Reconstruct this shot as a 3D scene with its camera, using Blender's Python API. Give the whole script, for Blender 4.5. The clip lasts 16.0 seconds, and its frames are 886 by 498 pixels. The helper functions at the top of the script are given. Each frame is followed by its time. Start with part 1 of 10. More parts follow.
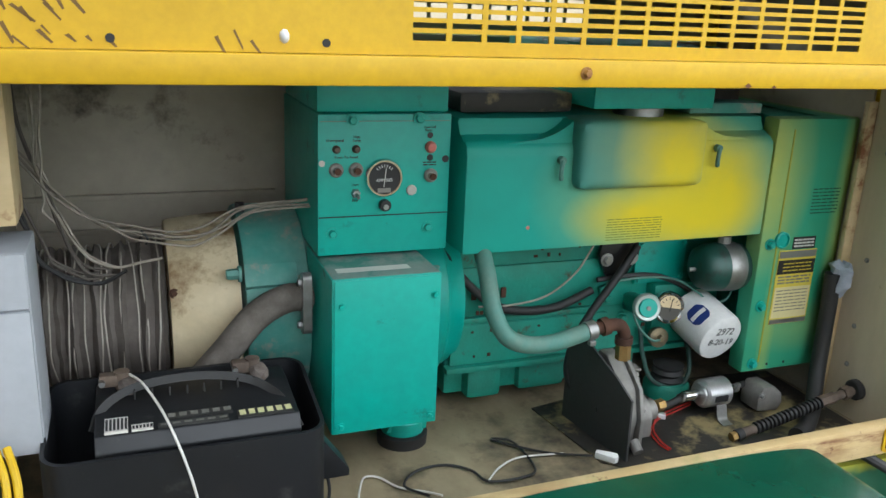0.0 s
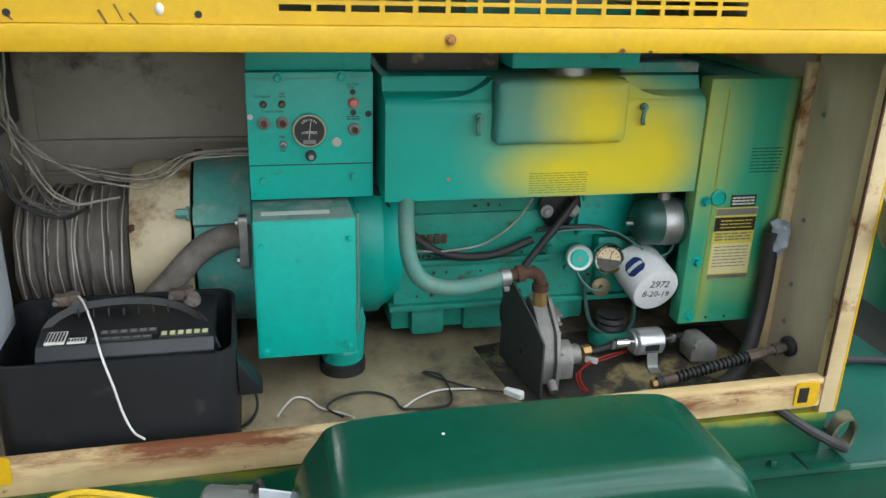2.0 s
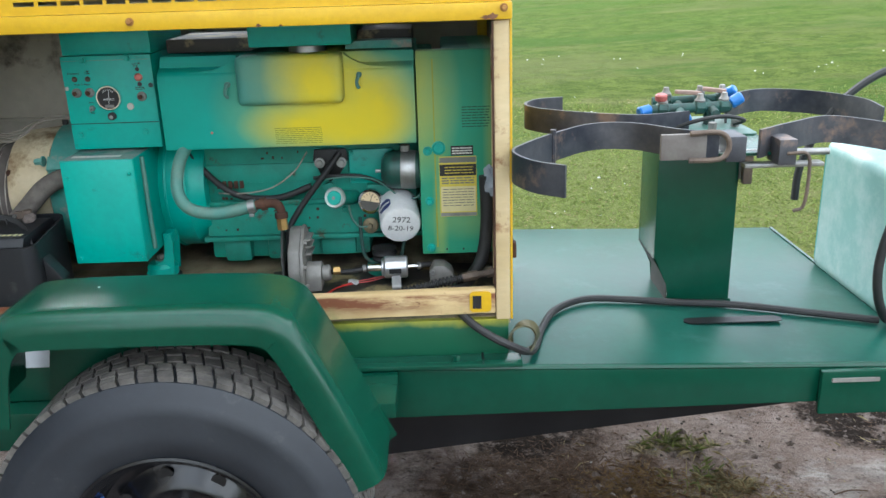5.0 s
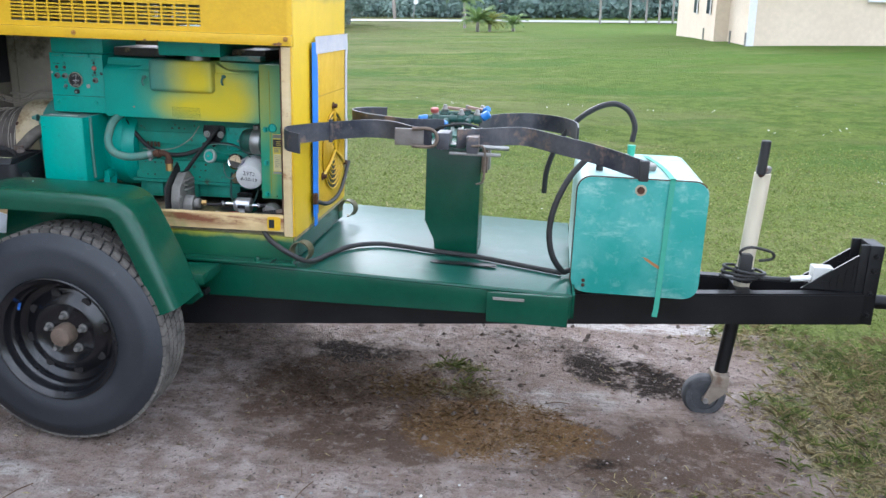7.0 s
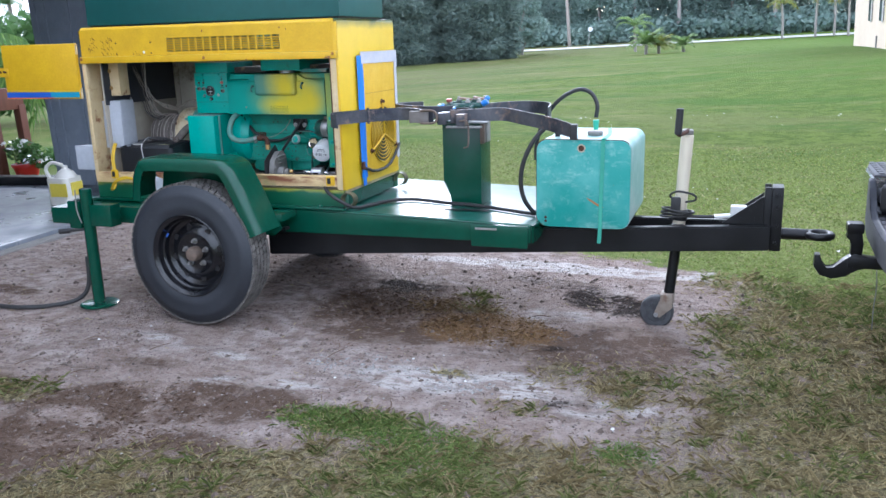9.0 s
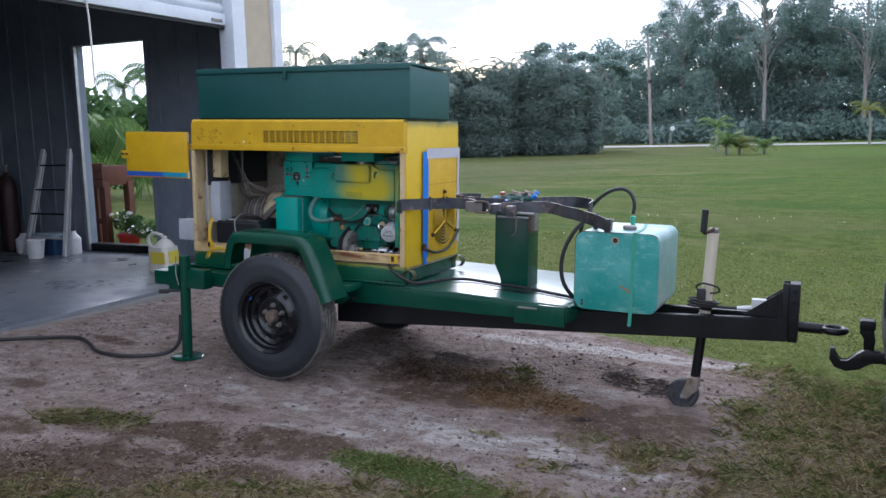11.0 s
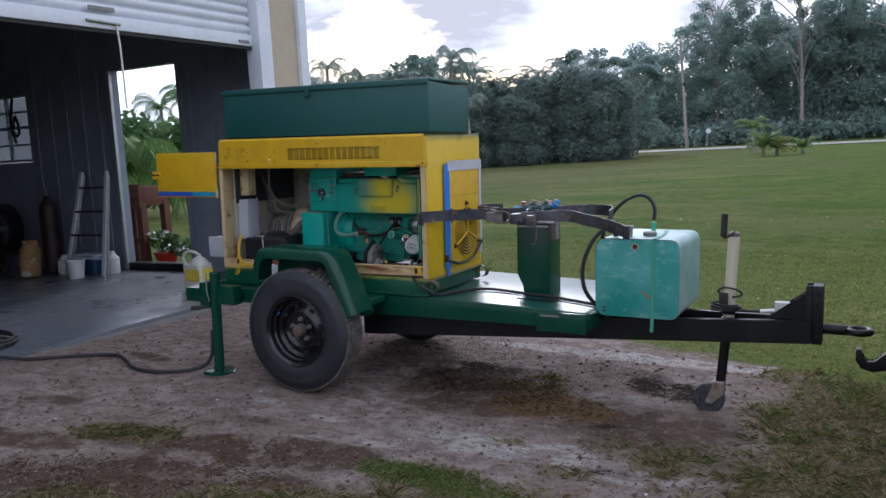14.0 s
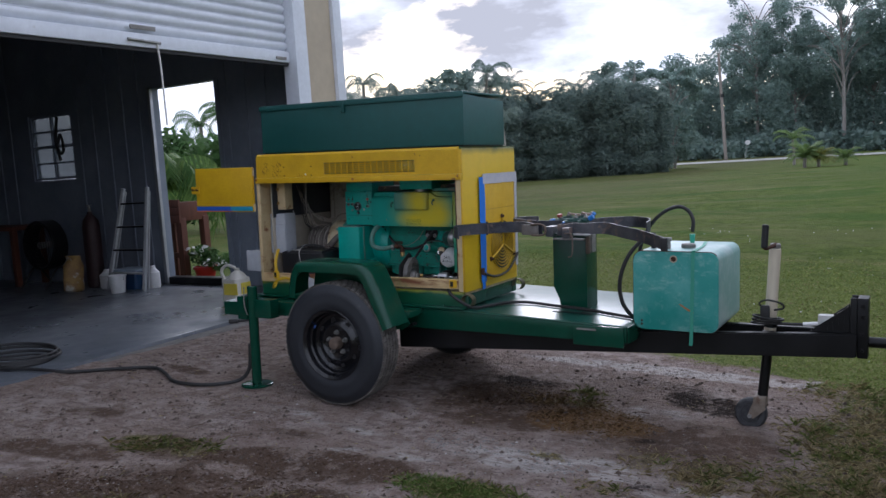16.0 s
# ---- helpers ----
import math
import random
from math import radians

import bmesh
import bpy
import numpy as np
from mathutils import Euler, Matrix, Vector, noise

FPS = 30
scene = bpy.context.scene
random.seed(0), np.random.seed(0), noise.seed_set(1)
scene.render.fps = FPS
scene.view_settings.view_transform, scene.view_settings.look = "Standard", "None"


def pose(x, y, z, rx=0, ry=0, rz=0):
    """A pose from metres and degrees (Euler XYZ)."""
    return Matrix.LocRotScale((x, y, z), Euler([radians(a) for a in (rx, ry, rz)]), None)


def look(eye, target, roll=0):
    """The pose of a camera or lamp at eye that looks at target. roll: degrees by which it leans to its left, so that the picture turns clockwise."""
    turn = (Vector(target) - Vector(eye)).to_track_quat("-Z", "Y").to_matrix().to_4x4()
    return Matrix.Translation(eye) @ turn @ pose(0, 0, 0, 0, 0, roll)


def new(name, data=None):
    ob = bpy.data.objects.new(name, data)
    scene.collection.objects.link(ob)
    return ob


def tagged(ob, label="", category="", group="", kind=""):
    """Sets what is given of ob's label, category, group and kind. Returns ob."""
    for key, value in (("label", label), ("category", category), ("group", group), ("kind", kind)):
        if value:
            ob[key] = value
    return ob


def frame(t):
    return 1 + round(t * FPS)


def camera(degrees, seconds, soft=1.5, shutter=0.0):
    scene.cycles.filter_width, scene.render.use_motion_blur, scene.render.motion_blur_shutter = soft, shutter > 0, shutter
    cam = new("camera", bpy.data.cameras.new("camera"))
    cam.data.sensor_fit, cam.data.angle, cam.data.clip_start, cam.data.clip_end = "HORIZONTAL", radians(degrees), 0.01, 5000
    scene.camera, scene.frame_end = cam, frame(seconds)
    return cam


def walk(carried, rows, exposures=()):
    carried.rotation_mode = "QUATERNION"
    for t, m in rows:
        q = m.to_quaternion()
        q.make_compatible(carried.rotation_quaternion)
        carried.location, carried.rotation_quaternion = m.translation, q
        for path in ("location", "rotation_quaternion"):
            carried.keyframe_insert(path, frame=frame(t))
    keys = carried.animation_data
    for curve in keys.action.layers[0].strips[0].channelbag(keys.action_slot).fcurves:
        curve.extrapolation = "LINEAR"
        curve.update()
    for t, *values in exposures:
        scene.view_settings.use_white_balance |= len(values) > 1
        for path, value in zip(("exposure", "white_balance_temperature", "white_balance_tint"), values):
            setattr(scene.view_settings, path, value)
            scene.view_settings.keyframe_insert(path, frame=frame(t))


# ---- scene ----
# The plot falls gently towards the tow bar: the trailer is laid out level and then leaned with the plot.
UP = Vector((-0.030, -0.012, 1.0)).normalized()
LEAN = UP.rotation_difference(Vector((0, 0, 1))).to_matrix().to_4x4()
# One unit of the plan is 0.85 m (the wheels are five-stud 15 inch trailer wheels).
PLAN = Matrix.Scale(0.85, 4)
cam = camera(56.0, 16.0)
PATH = [
    (0, (0.032, 0.037, 1.661), (0.724, 1.825, 1.093), 2.5),
    (0.5, (0.239, -0.129, 1.706), (0.676, 1.73, 1.11), 3.4),
    (1, (0.327, -0.172, 1.726), (0.756, 1.682, 1.11), 2.4),
    (1.5, (0.349, -0.187, 1.73), (0.809, 1.629, 1.028), 2.3),
    (2, (0.348, -0.187, 1.726), (0.773, 1.634, 1.017), 1.9),
    (2.5, (0.332, -0.19, 1.732), (0.727, 1.636, 1.019), 2.3),
    (3, (0.32, -0.197, 1.734), (0.694, 1.635, 1.023), 2.4),
    (3.5, (0.394, -0.233, 1.735), (0.754, 1.612, 1.052), 1.8),
    (4, (0.644, -0.213, 1.707), (0.929, 1.655, 1.05), 0.9),
    (4.5, (1.024, -0.37, 1.709), (1.14, 1.519, 1.064), -1.0),
    (4.7, (1.161, -0.558, 1.674), (1.226, 1.333, 1.027), -1.6),
    (6.8, (2.316, -1.917, 1.681), (2.072, -0.013, 1.119), 1.9),
    (7, (2.485, -1.988, 1.702), (2.249, -0.08, 1.151), 2.0),
    (7.5, (2.82, -2.361, 1.663), (2.634, -0.447, 1.114), 2.2),
    (8, (3.083, -2.632, 1.672), (2.967, -0.695, 1.188), 2.8),
    (8.5, (3.362, -2.798, 1.678), (3.073, -0.885, 1.171), 1.0),
    (9, (3.651, -3.132, 1.628), (2.984, -1.31, 1.144), -1.6),
    (9.5, (3.785, -3.422, 1.665), (3.075, -1.598, 1.254), -0.3),
    (9.7, (3.797, -3.521, 1.649), (3.067, -1.693, 1.294), 0.6),
    (12, (4.14, -3.634, 1.699), (3.218, -1.876, 1.457), -1.2),
    (12.5, (4.137, -3.638, 1.698), (3.198, -1.887, 1.471), -1.3),
    (13, (4.133, -3.641, 1.702), (3.233, -1.874, 1.446), -1.2),
    (13.5, (4.13, -3.64, 1.695), (3.22, -1.879, 1.433), -1.2),
    (14, (4.134, -3.641, 1.693), (3.205, -1.888, 1.444), -1.4),
    (14.5, (4.129, -3.638, 1.692), (3.18, -1.895, 1.445), -1.5),
    (15, (4.132, -3.636, 1.689), (3.162, -1.903, 1.454), -1.5),
    (15.5, (4.134, -3.639, 1.688), (3.151, -1.912, 1.468), -1.6),
    (16, (4.133, -3.631, 1.685), (3.127, -1.916, 1.472), -1.9),
]
EXPOSURES = [(0.0, 2.00, 6240, 7), (4.5, 2.02, 6040, 7), (7.0, 1.86, 5700, 12), (8.5, 1.80, 5500, 14), (9.5, 1.90, 5380, 15), (12.0, 0.46, 5700, 18), (14.5, 0.50, 5700, 18), (16.0, 0.28, 5700, 18)]
walk(cam, [(t, LEAN @ look(0.85 * Vector(eye), 0.85 * Vector(target), roll)) for t, eye, target, roll in PATH], EXPOSURES)

# ---- daylight: a bright broken overcast, the sun low behind the clouds over the trees ----
SUN_AZIMUTH, SUN_HEIGHT = radians(-22), radians(27)
world = bpy.data.worlds.new("overcast_sky")
scene.world = world
world.use_nodes = True


def build_sky():
    nt = world.node_tree
    nt.nodes.clear()
    n, link = nt.nodes.new, nt.links.new
    out, bg = n("ShaderNodeOutputWorld"), n("ShaderNodeBackground")
    sky = n("ShaderNodeTexSky")
    sky.sky_type, sky.sun_disc = "NISHITA", False
    sky.sun_elevation, sky.sun_rotation = SUN_HEIGHT, SUN_AZIMUTH
    sky.air_density, sky.dust_density = 1.2, 2.0
    co, mp = n("ShaderNodeTexCoord"), n("ShaderNodeMapping")
    mp.inputs["Scale"].default_value, mp.inputs["Location"].default_value = (1.0, 1.0, 2.6), (1.3, 0.7, 0.35)
    big, fine = n("ShaderNodeTexNoise"), n("ShaderNodeTexNoise")
    big.inputs["Scale"].default_value, big.inputs["Detail"].default_value = 3.2, 8
    big.inputs["Roughness"].default_value = 0.55
    fine.inputs["Scale"].default_value, fine.inputs["Detail"].default_value = 4.2, 10
    fine.inputs["Roughness"].default_value = 0.58
    link(co.outputs["Generated"], mp.inputs["Vector"])
    link(mp.outputs["Vector"], big.inputs["Vector"])
    link(mp.outputs["Vector"], fine.inputs["Vector"])
    cover = n("ShaderNodeMapRange")
    cover.inputs["From Min"].default_value, cover.inputs["From Max"].default_value = 0.34, 0.46
    link(big.outputs["Fac"], cover.inputs["Value"])
    ramp = n("ShaderNodeValToRGB")
    ramp.color_ramp.elements[0].position, ramp.color_ramp.elements[0].color = 0.33, (12.6, 13.1, 13.8, 1)
    ramp.color_ramp.elements[1].position, ramp.color_ramp.elements[1].color = 0.61, (3.80, 3.84, 3.92, 1)
    middle = ramp.color_ramp.elements.new(0.48)
    middle.color = (7.0, 7.2, 7.45, 1)
    link(fine.outputs["Fac"], ramp.inputs["Fac"])
    mix = n("ShaderNodeMix")
    mix.data_type = "RGBA"
    link(cover.outputs["Result"], mix.inputs["Factor"])
    link(sky.outputs["Color"], mix.inputs["A"])
    link(ramp.outputs["Color"], mix.inputs["B"])
    bg.inputs["Strength"].default_value = 0.13
    link(mix.outputs["Result"], bg.inputs["Color"])
    link(bg.outputs["Background"], out.inputs["Surface"])


build_sky()
sun = new("sun", bpy.data.lights.new("sun", "SUN"))
sun.data.energy, sun.data.angle, sun.data.color = 0.8, radians(14), (1.0, 0.98, 0.95)
sun.matrix_world = look((0, 0, 20), (20 * math.sin(SUN_AZIMUTH) * -math.cos(SUN_HEIGHT), -20 * math.cos(SUN_AZIMUTH) * math.cos(SUN_HEIGHT), 20 - 20 * math.sin(SUN_HEIGHT)))


# ---- materials ----
def ramp_between(nt, fac, a, b, lo, hi):
    r = nt.nodes.new("ShaderNodeValToRGB")
    r.color_ramp.elements[0].position, r.color_ramp.elements[0].color = lo, (*a, 1)
    r.color_ramp.elements[1].position, r.color_ramp.elements[1].color = hi, (*b, 1)
    nt.links.new(fac, r.inputs["Fac"])
    return r.outputs["Color"]


def mixed(nt, fac, a, b):
    m = nt.nodes.new("ShaderNodeMix")
    m.data_type = "RGBA"
    for value, socket in ((fac, m.inputs["Factor"]), (a, m.inputs["A"]), (b, m.inputs["B"])):
        if isinstance(value, bpy.types.NodeSocket):
            nt.links.new(value, socket)
        elif isinstance(value, tuple):
            socket.default_value = (*value, 1)
        else:
            socket.default_value = value
    return m.outputs["Result"]


def noise_of(nt, co, scale, detail=4, rough=0.55, stretch=None):
    t = nt.nodes.new("ShaderNodeTexNoise")
    t.inputs["Scale"].default_value, t.inputs["Detail"].default_value, t.inputs["Roughness"].default_value = scale, detail, rough
    if stretch:
        mp = nt.nodes.new("ShaderNodeMapping")
        mp.inputs["Scale"].default_value = stretch
        nt.links.new(co, mp.inputs["Vector"])
        co = mp.outputs["Vector"]
    nt.links.new(co, t.inputs["Vector"])
    return t.outputs["Fac"]


def ranged(nt, value, lo, hi, a=0.0, b=1.0):
    r = nt.nodes.new("ShaderNodeMapRange")
    for k, v in (("From Min", lo), ("From Max", hi), ("To Min", a), ("To Max", b)):
        r.inputs[k].default_value = v
    nt.links.new(value, r.inputs["Value"])
    return r.outputs["Result"]


def times(nt, a, b, op="MULTIPLY"):
    m = nt.nodes.new("ShaderNodeMath")
    m.operation, m.use_clamp = op, op != "SUBTRACT"
    for value, socket in ((a, m.inputs[0]), (b, m.inputs[1])):
        if isinstance(value, bpy.types.NodeSocket):
            nt.links.new(value, socket)
        else:
            socket.default_value = value
    return m.outputs[0]


def base_material(name, rough=0.5, metal=0.0, coords="Object"):
    m = bpy.data.materials.new(name)
    m.use_nodes = True
    nt = m.node_tree
    bsdf = nt.nodes["Principled BSDF"]
    bsdf.inputs["Roughness"].default_value, bsdf.inputs["Metallic"].default_value = rough, metal
    co = nt.nodes.new("ShaderNodeTexCoord").outputs[coords]
    return m, nt, bsdf, co


def bumped(nt, bsdf, height, strength, distance):
    b = nt.nodes.new("ShaderNodeBump")
    b.inputs["Strength"].default_value, b.inputs["Distance"].default_value = strength, distance
    nt.links.new(height, b.inputs["Height"])
    nt.links.new(b.outputs["Normal"], bsdf.inputs["Normal"])


def surface(name, a, b, rough=0.5, metal=0.0, scale=9.0, wear=None, wear_at=(0.62, 0.70), wear_scale=5.0, bump=0.15, bump_scale=60.0, bump_depth=0.002, stretch=None, spread=(0.35, 0.65), rough_to=None):
    """Two tones mixed by coarse and fine noise, worn spots of a third tone, fine relief."""
    m, nt, bsdf, co = base_material(name, rough, metal)
    coarse = noise_of(nt, co, scale, 5, 0.6, stretch)
    col = ramp_between(nt, coarse, a, b, *spread)
    fine = noise_of(nt, co, scale * 9, 3, 0.6, stretch)
    col = mixed(nt, ranged(nt, fine, 0.3, 0.8, 0.0, 0.35), col, tuple(0.62 * c for c in a))
    if wear:
        spots = ranged(nt, noise_of(nt, co, wear_scale, 7, 0.68), *wear_at)
        col = mixed(nt, spots, col, wear)
    nt.links.new(col, bsdf.inputs["Base Color"])
    nt.links.new(ranged(nt, coarse, 0.3, 0.7, rough, rough_to if rough_to is not None else min(1.0, rough + 0.15)), bsdf.inputs["Roughness"])
    bumped(nt, bsdf, noise_of(nt, co, bump_scale, 4), bump, bump_depth)
    return m


def plain(name, colour, rough=0.5, metal=0.0):
    m, nt, bsdf, co = base_material(name, rough, metal)
    col = mixed(nt, ranged(nt, noise_of(nt, co, 40, 4), 0.35, 0.75, 0.0, 0.3), colour, tuple(0.7 * c for c in colour))
    nt.links.new(col, bsdf.inputs["Base Color"])
    return m


YELLOW = surface("yellow_paint", (0.62, 0.378, 0.003), (0.56, 0.335, 0.003), 0.38, wear=(0.30, 0.15, 0.03), wear_at=(0.70, 0.76), wear_scale=7, bump=0.05)
BEIGE = surface("beige_paint", (0.56, 0.44, 0.25), (0.48, 0.36, 0.18), 0.55, wear=(0.20, 0.075, 0.025), wear_at=(0.56, 0.66), wear_scale=9, stretch=(0.35, 1, 1))
INNER = surface("grimy_inner_steel", (0.44, 0.395, 0.315), (0.33, 0.295, 0.230), 0.65, scale=3, wear=(0.05, 0.04, 0.03), wear_at=(0.58, 0.72), wear_scale=4)
FLOORPAN = surface("oily_floor_steel", (0.33, 0.27, 0.17), (0.21, 0.165, 0.100), 0.40, scale=9, wear=(0.045, 0.036, 0.026), wear_at=(0.50, 0.66), wear_scale=4.5, rough_to=0.6, stretch=(1.0, 0.6, 1.0))
TEAL = surface("teal_engine_paint", (0.006, 0.365, 0.290), (0.008, 0.320, 0.256), 0.34, scale=6, wear=(0.02, 0.07, 0.055), wear_at=(0.62, 0.74), wear_scale=11, bump=0.08)
TEAL_DIRTY = surface("grimy_teal_casting", (0.008, 0.265, 0.192), (0.018, 0.185, 0.130), 0.5, scale=9, wear=(0.060, 0.055, 0.030), wear_at=(0.60, 0.70), wear_scale=22, bump=0.5, bump_scale=120)
TEAL_BARREL = surface("faded_teal_barrel", (0.040, 0.26, 0.22), (0.17, 0.31, 0.265), 0.5, scale=7, wear=(0.27, 0.27, 0.23), wear_at=(0.54, 0.64), wear_scale=14)
GREEN = surface("dark_green_paint", (0.004, 0.050, 0.029), (0.005, 0.060, 0.035), 0.19, scale=3, wear=(0.02, 0.05, 0.03), wear_at=(0.68, 0.76), wear_scale=14, bump=0.05, bump_scale=35, rough_to=0.26)
DECK = surface("scuffed_deck_green", (0.006, 0.060, 0.043), (0.010, 0.080, 0.058), 0.30, scale=4, wear=(0.040, 0.105, 0.090), wear_at=(0.56, 0.74), wear_scale=5, bump=0.10, bump_scale=12, bump_depth=0.004, rough_to=0.36)
for paint, gloss in ((DECK, 0.32), (GREEN, 0.36)):
    paint.node_tree.nodes["Principled BSDF"].inputs["Specular IOR Level"].default_value = gloss
VALVE_GRIME = surface("grimy_valve_casting", (0.012, 0.075, 0.060), (0.030, 0.045, 0.040), 0.55, scale=30, bump=0.5, bump_scale=120)
BOX_GREEN = surface("blue_green_box_paint", (0.008, 0.068, 0.062), (0.011, 0.084, 0.076), 0.4, scale=2)
BLACK = surface("black_frame_paint", (0.006, 0.006, 0.007), (0.010, 0.010, 0.011), 0.30, scale=6, wear=(0.05, 0.04, 0.03), wear_at=(0.70, 0.78), wear_scale=16)
BLACK.node_tree.nodes["Principled BSDF"].inputs["Specular IOR Level"].default_value = 0.28
RUBBER = surface("tyre_rubber", (0.012, 0.0145, 0.019), (0.021, 0.024, 0.030), 0.52, scale=5, wear=(0.070, 0.066, 0.066), wear_at=(0.62, 0.84), wear_scale=9)
RIM_BLACK = surface("glossy_black_rim", (0.006, 0.0065, 0.008), (0.010, 0.010, 0.012), 0.14, scale=7, wear=(0.03, 0.028, 0.026), wear_at=(0.66, 0.78), wear_scale=12, bump=0.04, rough_to=0.30)
CASTER = surface("grey_caster_rubber", (0.055, 0.056, 0.060), (0.030, 0.031, 0.034), 0.7, scale=20)
FORK = surface("dusty_galvanised_fork", (0.26, 0.215, 0.17), (0.17, 0.135, 0.105), 0.6, 0.2, scale=16, wear=(0.14, 0.09, 0.06), wear_at=(0.58, 0.68), wear_scale=20)
TREAD = surface("dusty_tread_rubber", (0.060, 0.055, 0.050), (0.150, 0.137, 0.122), 0.9, scale=14)
HOSE = surface("black_rubber_hose", (0.012, 0.012, 0.013), (0.025, 0.024, 0.023), 0.55, scale=20)
HOSE_GREY = surface("grimy_grey_sleeve", (0.150, 0.132, 0.115), (0.080, 0.068, 0.058), 0.85, scale=25, bump=0.5, bump_scale=90, bump_depth=0.004)
HOSE_TEAL = surface("overpainted_hose", (0.055, 0.20, 0.165), (0.12, 0.20, 0.16), 0.55, scale=12)
STEEL = surface("bare_steel", (0.36, 0.36, 0.35), (0.26, 0.255, 0.245), 0.38, 0.85, scale=22)
DULL = surface("dull_cast_zinc", (0.27, 0.26, 0.24), (0.19, 0.18, 0.165), 0.55, 0.35, scale=18)
SCUFFED = surface("scuffed_band_steel", (0.030, 0.034, 0.046), (0.110, 0.108, 0.115), 0.42, 0.4, scale=7, wear=(0.20, 0.14, 0.11), wear_at=(0.55, 0.66), wear_scale=9)
HUB = surface("grimy_hub_steel", (0.17, 0.125, 0.095), (0.10, 0.075, 0.06), 0.6, 0.3, scale=25)
INNER_SIDE = surface("grimy_side_steel", (0.60, 0.52, 0.38), (0.50, 0.42, 0.30), 0.6, scale=4, wear=(0.10, 0.08, 0.06), wear_at=(0.62, 0.74), wear_scale=5, stretch=(1, 1, 0.3))
RUST = surface("rusty_iron", (0.085, 0.035, 0.018), (0.045, 0.02, 0.012), 0.8, 0.1, scale=20)
BRASS = surface("dull_brass", (0.42, 0.27, 0.10), (0.30, 0.19, 0.07), 0.42, 0.8, scale=25)
GREY_PLASTIC = surface("grey_enclosure_paint", (0.40, 0.42, 0.45), (0.36, 0.38, 0.41), 0.45, scale=4, bump=0.05)
CASE = surface("black_battery_plastic", (0.006, 0.007, 0.009), (0.009, 0.010, 0.012), 0.42, scale=5, wear=(0.045, 0.045, 0.043), wear_at=(0.60, 0.76), wear_scale=13)
BLACK_RUBBER_MAT = surface("oily_black_mat", (0.018, 0.016, 0.014), (0.035, 0.03, 0.025), 0.5, scale=9, wear=(0.24, 0.19, 0.09), wear_at=(0.50, 0.60), wear_scale=7)
LEATHER = surface("grey_insulating_sleeve", (0.160, 0.138, 0.122), (0.100, 0.085, 0.074), 0.8, scale=14, bump=0.6, bump_scale=30, bump_depth=0.006)
CREAM = surface("cream_fan_cone", (0.62, 0.53, 0.36), (0.52, 0.42, 0.26), 0.55, scale=7, wear=(0.16, 0.085, 0.03), wear_at=(0.53, 0.66), wear_scale=6)
WHITE = surface("white_enamel", (0.72, 0.72, 0.71), (0.64, 0.64, 0.63), 0.35, scale=12)
PAPER = plain("label_paper", (0.62, 0.60, 0.55), 0.6)
LABEL_YELLOW = plain("label_yellow", (0.62, 0.50, 0.06), 0.5)
INK = plain("black_ink", (0.010, 0.010, 0.011), 0.5)
GREY_INK = plain("grey_print", (0.16, 0.16, 0.14), 0.6)
RED = plain("red_lacquer", (0.45, 0.02, 0.015), 0.35)
PINK = plain("faded_red_lens", (0.55, 0.16, 0.13), 0.3)
BLUE = plain("blue_masking_tape", (0.015, 0.17, 0.62), 0.6)
TAPE_GREY = surface("grey_lilac_tape", (0.42, 0.42, 0.47), (0.52, 0.50, 0.50), 0.6, scale=15)
TEALBLUE = plain("teal_stripe", (0.02, 0.24, 0.36), 0.5)
BLUE_STRIPE = plain("blue_stripe", (0.02, 0.085, 0.38), 0.5)
ORANGE = plain("orange_stripe", (0.60, 0.14, 0.03), 0.5)
CHROME = plain("chrome", (0.75, 0.75, 0.75), 0.12, 1.0)
WIRE_WHITE = plain("white_wire", (0.62, 0.60, 0.56), 0.5)
WIRE_PALE = surface("grimy_pale_wire", (0.34, 0.305, 0.255), (0.20, 0.175, 0.14), 0.6, scale=30)
WIRE_CREAM = surface("aged_wire", (0.27, 0.235, 0.19), (0.16, 0.14, 0.11), 0.6, scale=20)
WIRE_YELLOW = plain("yellow_cord", (0.58, 0.37, 0.008), 0.45)
STRAP = plain("green_strap", (0.045, 0.29, 0.20), 0.6)
JACK_TUBE = surface("rust_streaked_zinc", (0.66, 0.60, 0.47), (0.56, 0.47, 0.34), 0.5, 0.0, scale=5, wear=(0.20, 0.10, 0.05), wear_at=(0.60, 0.74), wear_scale=4, stretch=(1, 1, 0.15))
CONCRETE = surface("polished_concrete", (0.120, 0.132, 0.150), (0.080, 0.090, 0.104), 0.22, scale=2.4, wear=(0.17, 0.178, 0.19), wear_at=(0.58, 0.72), wear_scale=2.2, bump=0.1, rough_to=0.50)
SLAB_EDGE = surface("weathered_concrete", (0.19, 0.18, 0.165), (0.14, 0.13, 0.118), 0.85, scale=5)
SIDING = surface("tan_siding", (0.47, 0.395, 0.285), (0.43, 0.36, 0.26), 0.5, scale=0.8, bump=0.03)
TRIM_WHITE = surface("white_trim_paint", (0.70, 0.73, 0.78), (0.62, 0.65, 0.70), 0.4, scale=2, wear=(0.45, 0.44, 0.42), wear_at=(0.64, 0.74), wear_scale=8)
SHED_INNER = surface("dark_shed_lining", (0.27, 0.305, 0.36), (0.20, 0.23, 0.275), 0.6, scale=1.5)
HOUSE_WALL = surface("cream_stucco", (0.66, 0.55, 0.42), (0.62, 0.51, 0.385), 0.85, scale=0.7, bump=0.4, bump_scale=40)
